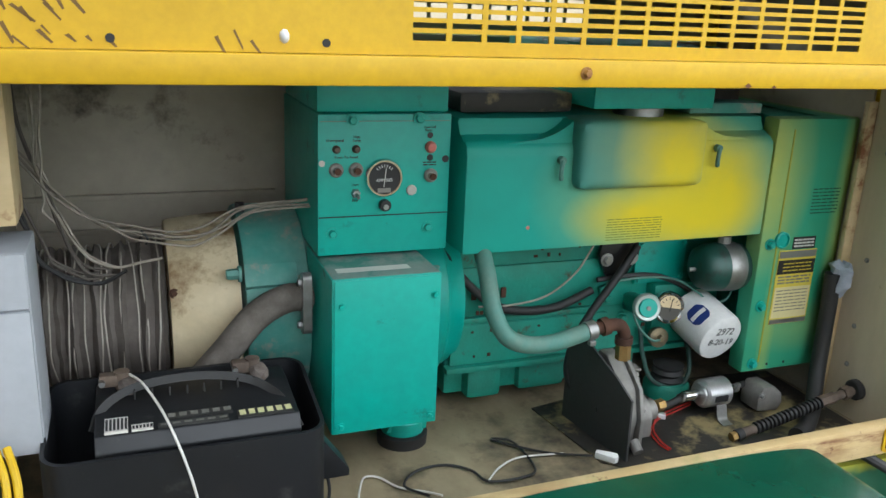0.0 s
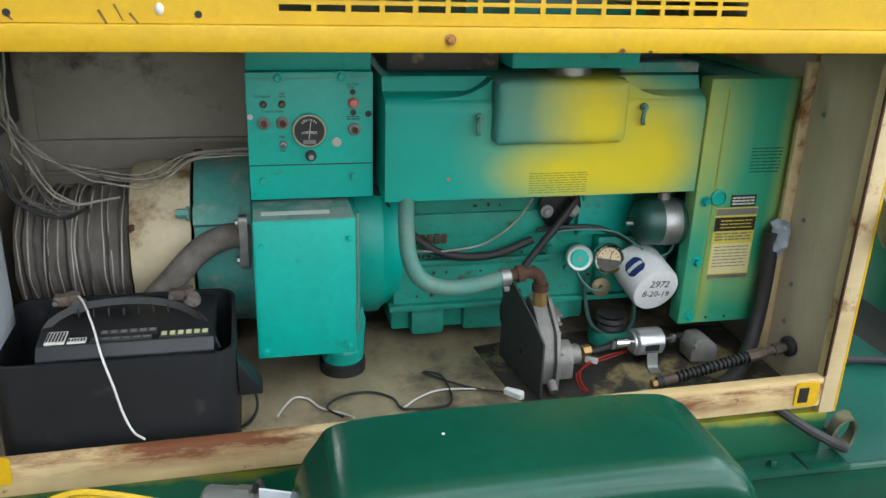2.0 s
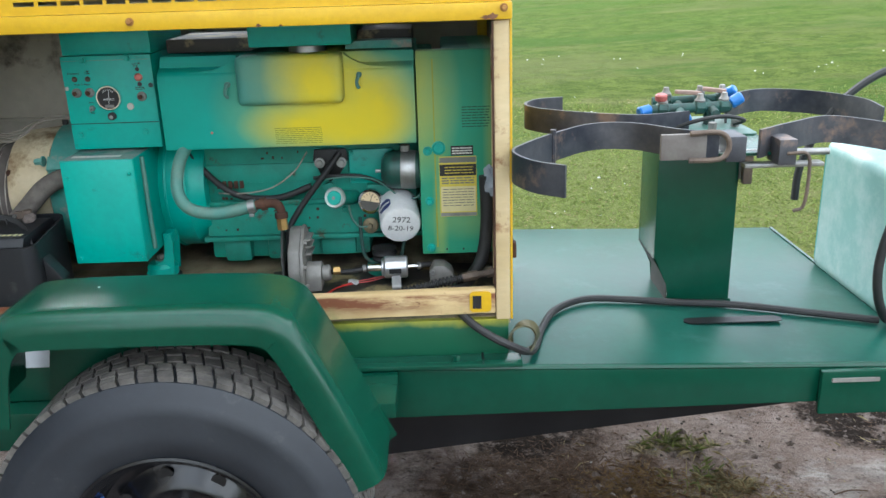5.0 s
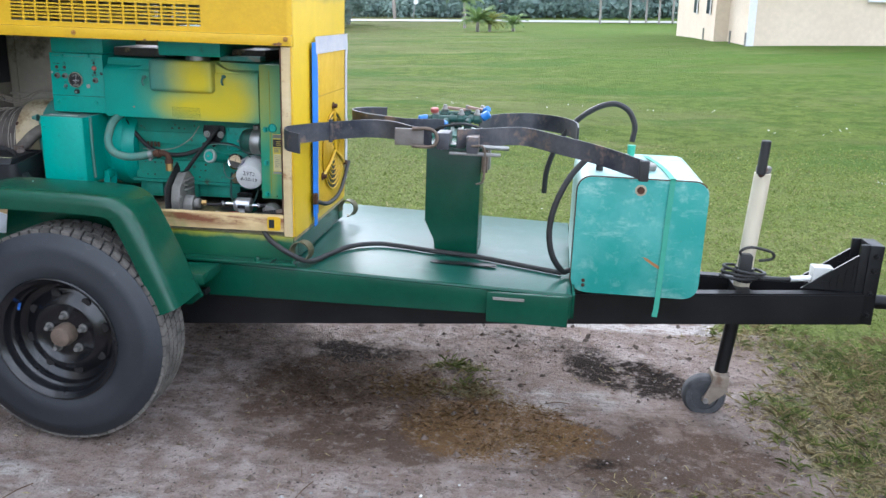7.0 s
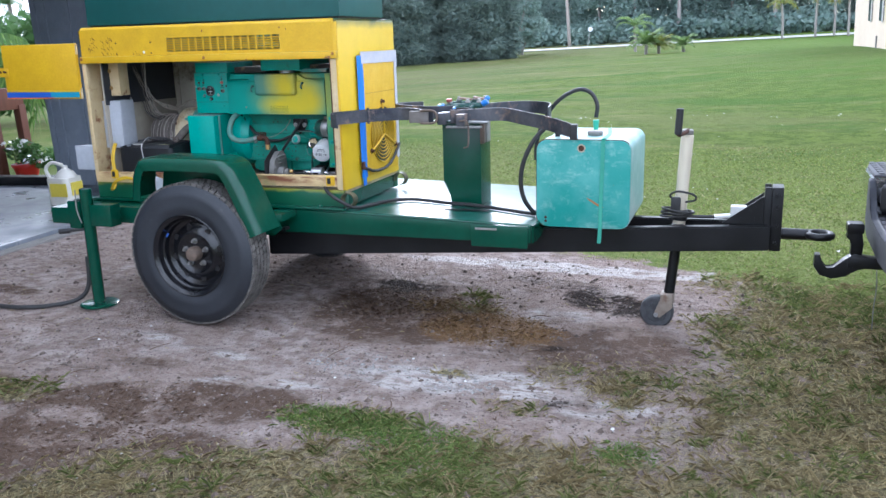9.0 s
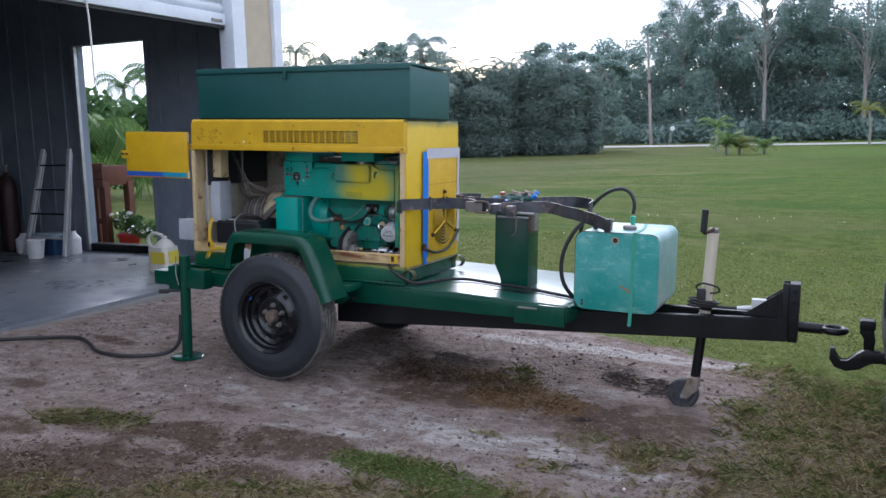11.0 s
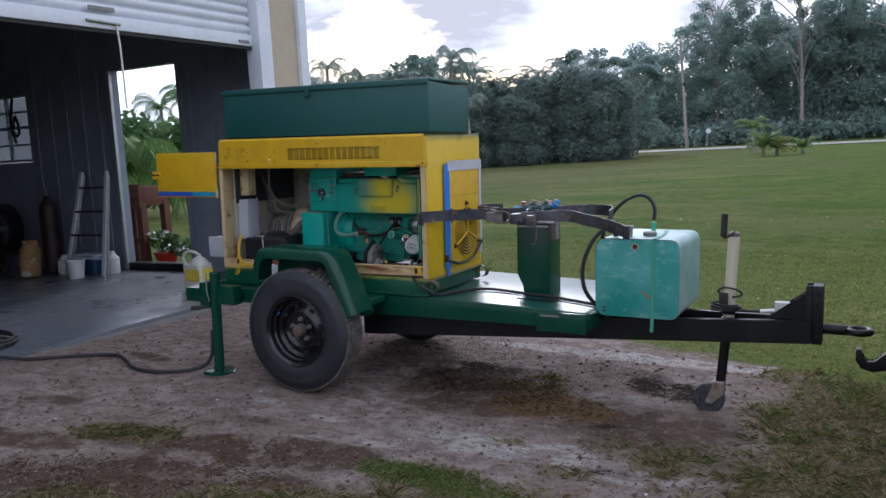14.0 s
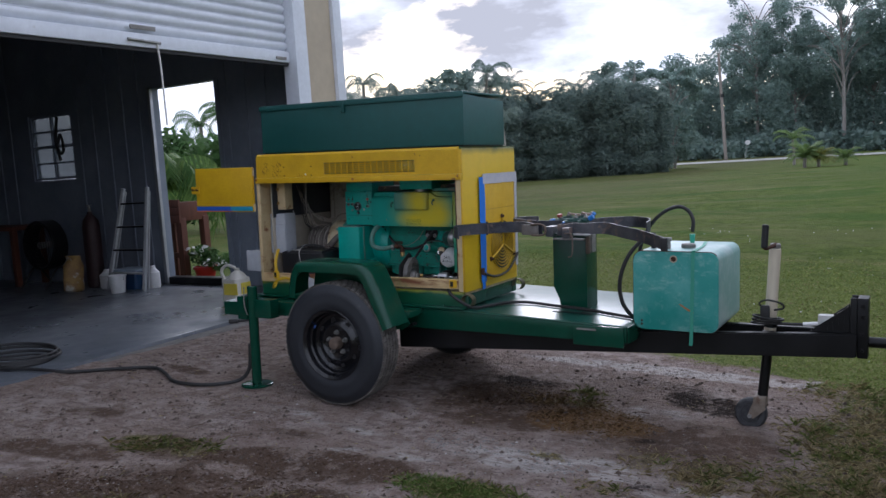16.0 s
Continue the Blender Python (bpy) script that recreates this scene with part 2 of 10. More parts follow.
GLASS_DARK = plain("dark_window_glass", (0.03, 0.04, 0.05), 0.06)
GUNMETAL = surface("gunmetal_car_paint", (0.074, 0.079, 0.088), (0.080, 0.085, 0.094), 0.09, 0.60, scale=2, bump=0.0)
TRUCK_PLASTIC = surface("grey_textured_plastic", (0.070, 0.071, 0.080), (0.095, 0.096, 0.106), 0.7, scale=20, bump=0.4, bump_scale=300)
TAIL_RED = plain("red_tail_lens", (0.50, 0.012, 0.012), 0.12)
TAIL_CLEAR = plain("clear_tail_lens", (0.62, 0.62, 0.62), 0.15)
BARK = surface("grey_bark", (0.34, 0.31, 0.28), (0.22, 0.20, 0.18), 0.9, scale=3, stretch=(1, 1, 0.2))
WOOD_RED = surface("stained_wood", (0.14, 0.045, 0.022), (0.09, 0.028, 0.015), 0.6, scale=6, stretch=(1, 1, 0.15))
POLE_WOOD = surface("weathered_pole", (0.33, 0.29, 0.25), (0.24, 0.21, 0.18), 0.85, scale=2, stretch=(1, 1, 0.1))
ROAD = surface("pale_road", (0.42, 0.41, 0.38), (0.36, 0.35, 0.32), 0.9, scale=0.5)
ALU = surface("aluminium", (0.52, 0.53, 0.54), (0.44, 0.45, 0.46), 0.4, 0.6, scale=8)


def leaf_material(name, a, b, c):
    m, nt, bsdf, co = base_material(name, 0.6)
    isl = nt.nodes.new("ShaderNodeNewGeometry").outputs["Random Per Island"]
    col = ramp_between(nt, isl, a, b, 0.0, 1.0)
    big = noise_of(nt, co, 0.5, 3)
    col = mixed(nt, ranged(nt, big, 0.4, 0.7, 0.0, 0.7), col, c)
    nt.links.new(col, bsdf.inputs["Base Color"])
    bsdf.inputs["Specular IOR Level"].default_value = 0.25
    glow, both = nt.nodes.new("ShaderNodeBsdfTranslucent"), nt.nodes.new("ShaderNodeMixShader")
    both.inputs["Fac"].default_value = 0.5
    nt.links.new(col, glow.inputs["Color"])
    nt.links.new(bsdf.outputs["BSDF"], both.inputs[1])
    nt.links.new(glow.outputs["BSDF"], both.inputs[2])
    nt.links.new(both.outputs["Shader"], nt.nodes["Material Output"].inputs["Surface"])
    return m


# Distance haze is mixed into these two leaf colours: paler and bluer than foliage.
LEAF_HAZED = leaf_material("hazed_tree_leaves", (0.180, 0.265, 0.240), (0.330, 0.415, 0.355), (0.230, 0.315, 0.295))
LEAF_HEDGE = leaf_material("hazed_thicket_leaves", (0.140, 0.200, 0.180), (0.265, 0.325, 0.275), (0.180, 0.240, 0.220))
LEAF_PALM = leaf_material("palm_leaves", (0.10, 0.185, 0.060), (0.22, 0.30, 0.10), (0.18, 0.25, 0.10))
LEAF_PALM_YELLOW = leaf_material("yellowing_palm_leaves", (0.24, 0.21, 0.045), (0.15, 0.21, 0.055), (0.19, 0.22, 0.06))
LEAF_BRIGHT = leaf_material("bright_young_palm_leaves", (0.06, 0.14, 0.035), (0.20, 0.30, 0.08), (0.11, 0.19, 0.05))
LEAF_SHRUB = leaf_material("shrub_leaves", (0.05, 0.12, 0.035), (0.11, 0.19, 0.06), (0.07, 0.13, 0.05))
PETAL = plain("white_petals", (0.72, 0.70, 0.68), 0.7)


# ---- building kit ----
OFF = {}


def smooth(me, angle=38):
    me.shade_smooth()
    me.set_sharp_from_angle(angle=radians(angle))


def thing(name, base, label, category, group="", lean=True, kind=""):
    """An empty at a thing's base; its parts are then given in the plan's own metres."""
    ob = new(name)
    ob.empty_display_size = 0.05
    ob.matrix_world = PLAN @ (LEAN if lean else Matrix()) @ Matrix.Translation(base)
    OFF[ob] = Vector(base)
    return tagged(ob, label, category, group, kind)


def mesh_of(name, bm, material, shift, angle=38):
    bmesh.ops.translate(bm, vec=-shift, verts=bm.verts)
    me = bpy.data.meshes.new(name)
    bm.to_mesh(me)
    bm.free()
    for mt in material if isinstance(material, (list, tuple)) else [material]:
        me.materials.append(mt)
    smooth(me, angle)
    return me


def part(name, bm, material, parent, label="", angle=38):
    ob = new(name, mesh_of(name, bm, material, OFF[parent], angle))
    ob.parent = parent
    OFF[ob] = OFF[parent]
    return tagged(ob, label)


def solid(name, bm, material, base, label, category, group="", lean=True, kind="", angle=38):
    """A thing that is one mesh."""
    ob = new(name, mesh_of(name, bm, material, Vector(base), angle))
    ob.matrix_world = PLAN @ (LEAN if lean else Matrix()) @ Matrix.Translation(base)
    OFF[ob] = Vector(base)
    return tagged(ob, label, category, group, kind)


def box(x0, x1, y0, y1, z0, z1, bevel=0.0, seg=2, bm=None):
    bm = bm or bmesh.new()
    one = bmesh.new()
    v = [one.verts.new((x, y, z)) for x in (x0, x1) for y in (y0, y1) for z in (z0, z1)]
    for f in ((0, 1, 3, 2), (4, 6, 7, 5), (0, 4, 5, 1), (2, 3, 7, 6), (0, 2, 6, 4), (1, 5, 7, 3)):
        one.faces.new([v[i] for i in f])
    if bevel:
        bmesh.ops.bevel(one, geom=one.edges[:], offset=bevel, segments=seg, profile=0.6, affect="EDGES", clamp_overlap=True)
    bmesh.ops.recalc_face_normals(one, faces=one.faces[:])
    return joined(bm, one)


def joined(bm, one):
    table = {v: bm.verts.new(v.co) for v in one.verts}
    for f in one.faces:
        g = bm.faces.new([table[v] for v in f.verts])
        g.material_index = f.material_index
    one.free()
    return bm


def frame_of(axis):
    a = Vector(axis).normalized()
    side = a.cross(Vector((0, 0, 1)) if abs(a.z) < 0.9 else Vector((1, 0, 0))).normalized()
    return a, side, a.cross(side).normalized()


def revolve(profile, origin, axis, n=24, bm=None, squash=1.0, caps=(True, True), loop=False):
    """Turns (radius, distance along the axis) pairs about the axis."""
    bm = bm or bmesh.new()
    a, s, u = frame_of(axis)
    o = Vector(origin)
    rings = []
    for r, h in profile:
        if r < 1e-6:
            rings.append([bm.verts.new(o + a * h)])
        else:
            rings.append([bm.verts.new(o + a * h + (s * math.cos(k) + u * math.sin(k) * squash) * r) for k in [2 * math.pi * i / n for i in range(n)]])
    for p, q in zip(rings, rings[1:] + (rings[:1] if loop else [])):
        for i in range(n):
            j = (i + 1) % n
            if len(p) == 1 and len(q) == 1:
                break
            if len(p) == 1:
                bm.faces.new((p[0], q[i], q[j]))
            elif len(q) == 1:
                bm.faces.new((p[i], q[0], p[j]))
            else:
                bm.faces.new((p[i], q[i], q[j], p[j]))
    for ring, turn, cap in ((rings[0], False, caps[0]), (rings[-1], True, caps[1])):
        if len(ring) > 2 and cap and not loop:
            bm.faces.new(ring if not turn else ring[::-1])
    bmesh.ops.recalc_face_normals(bm, faces=bm.faces[:])
    return bm


def rod(p, q, r, n=14, bm=None, bevel=0.0, r2=None):
    p, q = Vector(p), Vector(q)
    d = (q - p).length
    r2 = r if r2 is None else r2
    prof = [(r - bevel, 0), (r, bevel), (r2, d - bevel), (r2 - bevel, d)] if bevel else [(r, 0), (r2, d)]
    return revolve(prof, p, q - p, n, bm)


def spline(points, steps=8):
    pts = [Vector(p) for p in points]
    if len(pts) < 3:
        return pts
    ext = [2 * pts[0] - pts[1]] + pts + [2 * pts[-1] - pts[-2]]
    out = []
    for i in range(1, len(ext) - 2):
        a, b, c, d = ext[i - 1], ext[i], ext[i + 1], ext[i + 2]
        for k in range(steps):
            t = k / steps
            out.append(0.5 * ((2 * b) + (c - a) * t + (2 * a - 5 * b + 4 * c - d) * t * t + (3 * b - a - 3 * c + d) * t ** 3))
    out.append(pts[-1])
    return out


def tube(points, r, n=8, steps=8, bm=None, ripple=0.0, pitch=0.012):
    """A round hose or wire along a smooth line through the points."""
    bm = bm or bmesh.new()
    pts = spline(points, steps)
    t = (pts[1] - pts[0]).normalized()
    _, s, u = frame_of(t)
    rings, run = [], 0.0
    for i, p in enumerate(pts):
        d = (pts[min(i + 1, len(pts) - 1)] - pts[max(i - 1, 0)]).normalized()
        s = (s - d * s.dot(d)).normalized()
        u = d.cross(s)
        rad = r * (1 + ripple * (1 if int(run / pitch) % 2 else -1)) if ripple else r
        rings.append([bm.verts.new(p + (s * math.cos(2 * math.pi * k / n) + u * math.sin(2 * math.pi * k / n)) * rad) for k in range(n)])
        if i + 1 < len(pts):
            run += (pts[i + 1] - p).length
    for a, b in zip(rings, rings[1:]):
        for k in range(n):
            bm.faces.new((a[k], a[(k + 1) % n], b[(k + 1) % n], b[k]))
    bm.faces.new(rings[0][::-1])
    bm.faces.new(rings[-1])
    bmesh.ops.recalc_face_normals(bm, faces=bm.faces[:])
    return bm


def ribbon(points, width, thick, up=(0, 0, 1), steps=8, bm=None):
    """A flat band of the given width (along up) and thickness along a smooth line."""
    bm = bm or bmesh.new()
    pts, up = spline(points, steps), Vector(up)
    rings = []
    for i, p in enumerate(pts):
        d = (pts[min(i + 1, len(pts) - 1)] - pts[max(i - 1, 0)]).normalized()
        s = d.cross(up).normalized()
        w = s.cross(d).normalized()
        rings.append([bm.verts.new(p + w * a * width / 2 + s * b * thick / 2) for a, b in ((-1, -1), (1, -1), (1, 1), (-1, 1))])
    for a, b in zip(rings, rings[1:]):
        for k in range(4):
            bm.faces.new((a[k], a[(k + 1) % 4], b[(k + 1) % 4], b[k]))
    bm.faces.new(rings[0][::-1])
    bm.faces.new(rings[-1])
    bmesh.ops.recalc_face_normals(bm, faces=bm.faces[:])
    return bm


def prism(poly, axis, a, b, bevel=0.0, seg=2, bm=None):
    """A flat outline pushed along an axis from a to b; the outline is given in the two other axes."""
    bm = bm or bmesh.new()
    one = bmesh.new()

    def at(p, h):
        return {"x": (h, p[0], p[1]), "y": (p[0], h, p[1]), "z": (p[0], p[1], h)}[axis]
    lo, hi = [one.verts.new(at(p, a)) for p in poly], [one.verts.new(at(p, b)) for p in poly]
    n = len(poly)
    one.faces.new(lo), one.faces.new(hi[::-1])
    for i in range(n):
        one.faces.new((lo[i], hi[i], hi[(i + 1) % n], lo[(i + 1) % n]))
    if bevel:
        bmesh.ops.bevel(one, geom=one.edges[:], offset=bevel, segments=seg, profile=0.6, affect="EDGES", clamp_overlap=True)
    bmesh.ops.recalc_face_normals(one, faces=one.faces[:])
    return joined(bm, one)


def rounded(x0, x1, y0, y1, r, n=5):
    """A rectangle's outline with rounded corners."""
    out = []
    for cx, cy, a in ((x1 - r, y1 - r, 0), (x0 + r, y1 - r, 90), (x0 + r, y0 + r, 180), (x1 - r, y0 + r, 270)):
        out += [(cx + r * math.cos(radians(a + 90 * k / n)), cy + r * math.sin(radians(a + 90 * k / n))) for k in range(n + 1)]
    return out


def ring(centre, axis, big, small, n=28, m=10, bm=None, arc=360.0):
    bm = bm or bmesh.new()
    a, s, u = frame_of(axis)
    c, rows = Vector(centre), []
    count = n if arc >= 360 else n + 1
    for i in range(count):
        k = radians(arc) * i / n
        d = s * math.cos(k) + u * math.sin(k)
        rows.append([bm.verts.new(c + d * (big + small * math.cos(2 * math.pi * j / m)) + a * small * math.sin(2 * math.pi * j / m)) for j in range(m)])
    for i in range(n):
        p, q = rows[i], rows[(i + 1) % count]
        for j in range(m):
            bm.faces.new((p[j], p[(j + 1) % m], q[(j + 1) % m], q[j]))
    if arc < 360:
        bm.faces.new(rows[0]), bm.faces.new(rows[-1][::-1])
    bmesh.ops.recalc_face_normals(bm, faces=bm.faces[:])
    return bm


def hexbolt(p, axis, r, h, bm=None):
    """A bolt's head with its washer."""
    bm = revolve([(r * 1.5, 0), (r * 1.5, h * 0.25)], p, axis, 14, bm)
    a = Vector(axis).normalized()
    return revolve([(r, 0), (r, h * 0.75), (r * 0.8, h * 0.95)], Vector(p) + a * h * 0.25, axis, 6, bm)


def lettering(text, size, m, material, parent, name="lettering", depth=0.0006):
    """Words in the built-in font, as a mesh under their thing; m places them in the plan."""
    cu = bpy.data.curves.new(name, "FONT")
    cu.body, cu.size, cu.extrude, cu.align_x, cu.align_y = text, size, depth, "CENTER", "CENTER"
    cu.resolution_u = 2
    tmp = bpy.data.objects.new(name, cu)
    scene.collection.objects.link(tmp)
    me = bpy.data.meshes.new_from_object(tmp.evaluated_get(bpy.context.evaluated_depsgraph_get()))
    bpy.data.objects.remove(tmp)
    bpy.data.curves.remove(cu)
    me.transform(Matrix.Translation(-OFF[parent]) @ m)
    me.materials.clear()
    me.materials.append(material)
    ob = new(name, me)
    ob.parent = parent
    OFF[ob] = OFF[parent]
    return ob


def scenery(name, me, label, category, kind):
    """A wide mesh given in the plan's own metres."""
    ob = new(name, me)
    ob.matrix_world = PLAN.copy()
    return tagged(ob, label, category, kind=kind)


FRONT = pose(0, 0, 0, 90)


# ---- ground ----
def lift(x, y):
    """The plot's height: a slight fall from the shed to the tow bar, a lawn that rises to the house."""
    near = 0.09 - 0.048 * min(max(x, -1.5), 4.3) - 0.012 * min(max(y, -4), 4)
    far = 0.48 * math.exp(-(((x - 13) / 15) ** 2 + ((y - 28) / 17) ** 2)) - 0.06
    d = math.hypot(x - 1, y - 0.5)
    w = math.exp(-(max(0.0, d - 5) / 9) ** 2)
    return w * near + (1 - w) * far


def clamp01(v):
    return min(1.0, max(0.0, v))


def stain(x, y, cx, cy, rx, ry, turn=0.0):
    c, s = math.cos(turn), math.sin(turn)
    dx, dy = (x - cx) * c + (y - cy) * s, -(x - cx) * s + (y - cy) * c
    return clamp01(1.25 - (dx / rx) ** 2 - (dy / ry) ** 2)


def wobble(x, y, k=1.0):
    return noise.noise(Vector((x * 0.8 * k, y * 0.8 * k, 3))) * 0.6 + noise.noise(Vector((x * 2.3 * k, y * 2.3 * k, 9))) * 0.5 + noise.noise(Vector((x * 7 * k, y * 7 * k, 5))) * 0.25


def inside(x, y):
    """Under the shed's floor."""
    return x < -1.72 and -4.8 < y < 4.62


def lawn_at(x, y):
    """Mown lawn: behind the trailer and right round the far side."""
    w = wobble(x, y)
    edge = 3.02 - 0.55 * clamp01((x - 3.0) / 1.2) + 0.25 * clamp01((0.6 - x) / 2)
    return 0.0 if inside(x, y) else clamp01(0.5 + (y - edge + 0.40 * w) / 0.45)


def turf_at(x, y):
    """Thin, half-dry turf: from the tow bar on and along the near side of the yard."""
    w = wobble(x, y)
    g = max((x - 3.24 - 0.12 * clamp01((y - 0.4) / 1.0) + 0.42 * w) / 0.55, (-0.42 + 0.42 * clamp01((x - 1.9) / 0.7) - y - 0.75 * max(0, 1.55 - x) + 0.30 * w) / 0.30)
    for cx, cy, rx, ry, k in ((2.14, -0.18, 0.40, 0.17, 1.0), (2.44, -0.32, 0.22, 0.18, 1.0), (0.28, -0.40, 0.38, 0.15, 1.0), (2.10, 1.70, 0.20, 0.07, 0.8), (2.36, 0.46, 0.10, 0.06, 0.7), (2.95, 0.62, 0.30, 0.24, 0.4), (2.75, 0.16, 0.16, 0.08, 0.6), (2.20, 1.46, 0.22, 0.10, 0.6), (2.74, 2.90, 0.5, 0.10, 0.9), (3.2, 0.55, 0.2, 0.3, 0.6)):
        g = max(g, stain(x, y, cx, cy, rx, ry) * k * (0.85 + 0.9 * w))
    return 0.0 if inside(x, y) else clamp01(g)


def lush_at(x, y):
    """Where the near turf is properly green."""
    w = wobble(x, y, 1.6)
    g = 0.0
    for cx, cy, rx, ry in ((2.14, -0.20, 0.36, 0.15), (2.50, -0.30, 0.26, 0.20), (2.62, -0.55, 0.35, 0.25), (3.28, -0.10, 0.14, 0.12), (4.3, 2.2, 0.7, 0.4), (3.62, 1.66, 0.16, 0.10)):
        g = max(g, stain(x, y, cx, cy, rx, ry) * (0.8 + 0.8 * w))
    return clamp01(max(g, 0.02 + 0.7 * w))


def build_ground():
    def marks(lo, hi, step, reach):
        inner = [lo + step * i for i in range(int((hi - lo) / step) + 1)]
        out, g = [], step
        while (out[-1] if out else 0) < reach:
            g *= 1.16
            out.append((out[-1] if out else 0) + g)
        return [lo - o for o in out[::-1]] + inner + [inner[-1] + o for o in out]
    xs, ys = marks(-2.4, 5.4, 0.05, 420), marks(-2.6, 3.6, 0.05, 420)
    verts = []
    layers = {k: [] for k in ("lawn", "thin", "dry", "rich", "turf", "lush", "oil", "litter", "pale", "ochre")}
    for y in ys:
        for x in xs:
            close = abs(x) < 12 and abs(y) < 12
            n1, n2, n3 = (noise.noise(Vector((x * 1.3, y * 1.3, 0))), noise.noise(Vector((x * 5, y * 5, 4))), noise.noise(Vector((x * 12, y * 12, 8)))) if close else (0, 0, 0)
            low = lift(x, y) + n1 * 0.010 + n2 * 0.007 + n3 * 0.004
            if close:
                low -= 0.014 * stain(x, y, 2.96, 1.80, 0.22, 0.16) + 0.008 * stain(x, y, 1.66, 1.5, 0.4, 0.3)
            verts.append((x, y, low))
            wob = 0.8 + 0.8 * n1 + 0.9 * n2 + 0.6 * n3
            layers["lawn"].append(lawn_at(x, y) if abs(x) < 40 and abs(y) < 40 else 1.0)
            layers["thin"].append(clamp01((9.0 - y) / 4.5) if close else 0.0)
            layers["dry"].append(clamp01((-1.5 - x) / 8) * clamp01((y - 12) / 12))
            layers["rich"].append(clamp01((x + 1.0) / 6) * clamp01((y - 10) / 10))
            layers["turf"].append(turf_at(x, y) if close else 1.0)
            layers["lush"].append(lush_at(x, y) if close else 0.5)
            # Dark soil patches; the faint last one spreads beneath the housing.
            oil = 0.0 if not close else max(0.8 * stain(x, y, 1.62, 1.76, 0.26, 0.14), 1.5 * stain(x, y, 2.94, 1.80, 0.32, 0.20, -0.4), 0.8 * stain(x, y, 2.99, 0.29, 0.13, 0.045, 0.3), 0.35 * stain(x, y, 2.72, 0.93, 0.16, 0.07), 0.28 * stain(x, y, 2.55, 2.10, 0.6, 0.14, -0.25), 0.22 * stain(x, y, 1.72, 1.35, 0.6, 0.5), 0.22 * stain(x, y, 1.2, 0.05, 0.5, 0.12), 0.18 * stain(x, y, 0.75, 1.6, 1.3, 0.55))
            layers["oil"].append(clamp01(oil * wob * 1.35))
            litter = 0.0 if not close else max(1.2 * stain(x, y, 1.22, -0.27, 0.66, 0.26, 0.28), stain(x, y, 1.15, -0.80, 0.75, 0.40, 0.15), stain(x, y, 0.70, -1.25, 0.8, 0.5), 1.1 * stain(x, y, 1.78, 1.25, 0.58, 0.55), 0.7 * stain(x, y, 0.32, -0.42, 0.36, 0.18), 0.75 * stain(x, y, 3.0, 0.95, 0.6, 0.45), 0.8 * stain(x, y, -0.55, -0.15, 0.35, 0.10, 0.3), 0.75 * stain(x, y, -0.9, 0.9, 0.30, 0.09, -0.2), 0.7 * stain(x, y, 0.85, 0.12, 0.28, 0.07, 0.1), 0.8 * stain(x, y, -0.2, -0.75, 0.5, 0.14, 0.2), 0.6 * stain(x, y, 1.25, 0.55, 0.2, 0.06))
            layers["litter"].append(clamp01(litter * wob * 1.4))
            pale = 0.0 if not close else max(1.5 * stain(x, y, 2.45, 2.50, 1.25, 0.14, 0.02), 1.6 * stain(x, y, 2.45, 0.38, 0.62, 0.18, 0.15), 1.3 * stain(x, y, 3.26, 0.34, 0.14, 0.10), stain(x, y, 1.45, 0.05, 0.45, 0.07, 0.12), stain(x, y, 3.10, 0.27, 0.24, 0.12), 0.7 * stain(x, y, 1.0, 0.35, 0.7, 0.10, -0.2), 0.6 * stain(x, y, 2.62, 1.45, 0.5, 0.16, 0.3), 0.8 * stain(x, y, 3.45, 2.58, 0.35, 0.12))
            layers["pale"].append(clamp01(pale * wob))
            layers["ochre"].append(clamp01(1.5 * stain(x, y, 2.36, 1.12, 0.46, 0.30) * wob if close else 0.0))
    w = len(xs)
    faces = [(j * w + i, j * w + i + 1, (j + 1) * w + i + 1, (j + 1) * w + i) for j in range(len(ys) - 1) for i in range(w - 1)]
    me = bpy.data.meshes.new("ground")
    me.from_pydata(verts, [], faces)
    for key, values in layers.items():
        me.attributes.new(key, "FLOAT", "POINT").data.foreach_set("value", values)
    me.shade_smooth()
    m, nt, bsdf, co = base_material("sandy_soil_and_turf", 0.95)

    def layer(key):
        a = nt.nodes.new("ShaderNodeAttribute")
        a.attribute_name = key
        return a.outputs["Fac"]

    def lay(base, key, lo, hi, breaker, colour, top=1.0):
        """Lays a colour where a layer, broken up by noise, passes a threshold."""
        f = times(nt, layer(key), breaker, "MULTIPLY")
        return mixed(nt, ranged(nt, f, lo, hi, 0.0, top), base, colour)
    n_big, n_mid = noise_of(nt, co, 1.3, 7, 0.62), noise_of(nt, co, 8, 8, 0.68)
    n_streak = noise_of(nt, co, 6, 8, 0.70, (0.8, 2.4, 1))
    n_clod, n_fine, n_grit = noise_of(nt, co, 24, 8, 0.74), noise_of(nt, co, 70, 6, 0.7), noise_of(nt, co, 230, 3, 0.6)
    breaker = ranged(nt, n_mid, 0.38, 0.62, 0.30, 1.70)
    soil = ramp_between(nt, n_mid, (0.245, 0.186, 0.158), (0.440, 0.368, 0.330), 0.40, 0.60)
    soil = mixed(nt, ranged(nt, n_big, 0.45, 0.57, 0.0, 0.6), soil, (0.275, 0.208, 0.172))
    soil = lay(soil, "pale", 0.22, 0.90, ranged(nt, n_streak, 0.40, 0.58, 0.25, 1.6), (0.58, 0.535, 0.50), 0.95)
    soil = mixed(nt, ranged(nt, n_streak, 0.530, 0.60, 0.0, 0.48), soil, (0.125, 0.088, 0.070))
    soil = lay(soil, "litter", 0.14, 0.70, breaker, (0.108, 0.070, 0.048), 0.92)
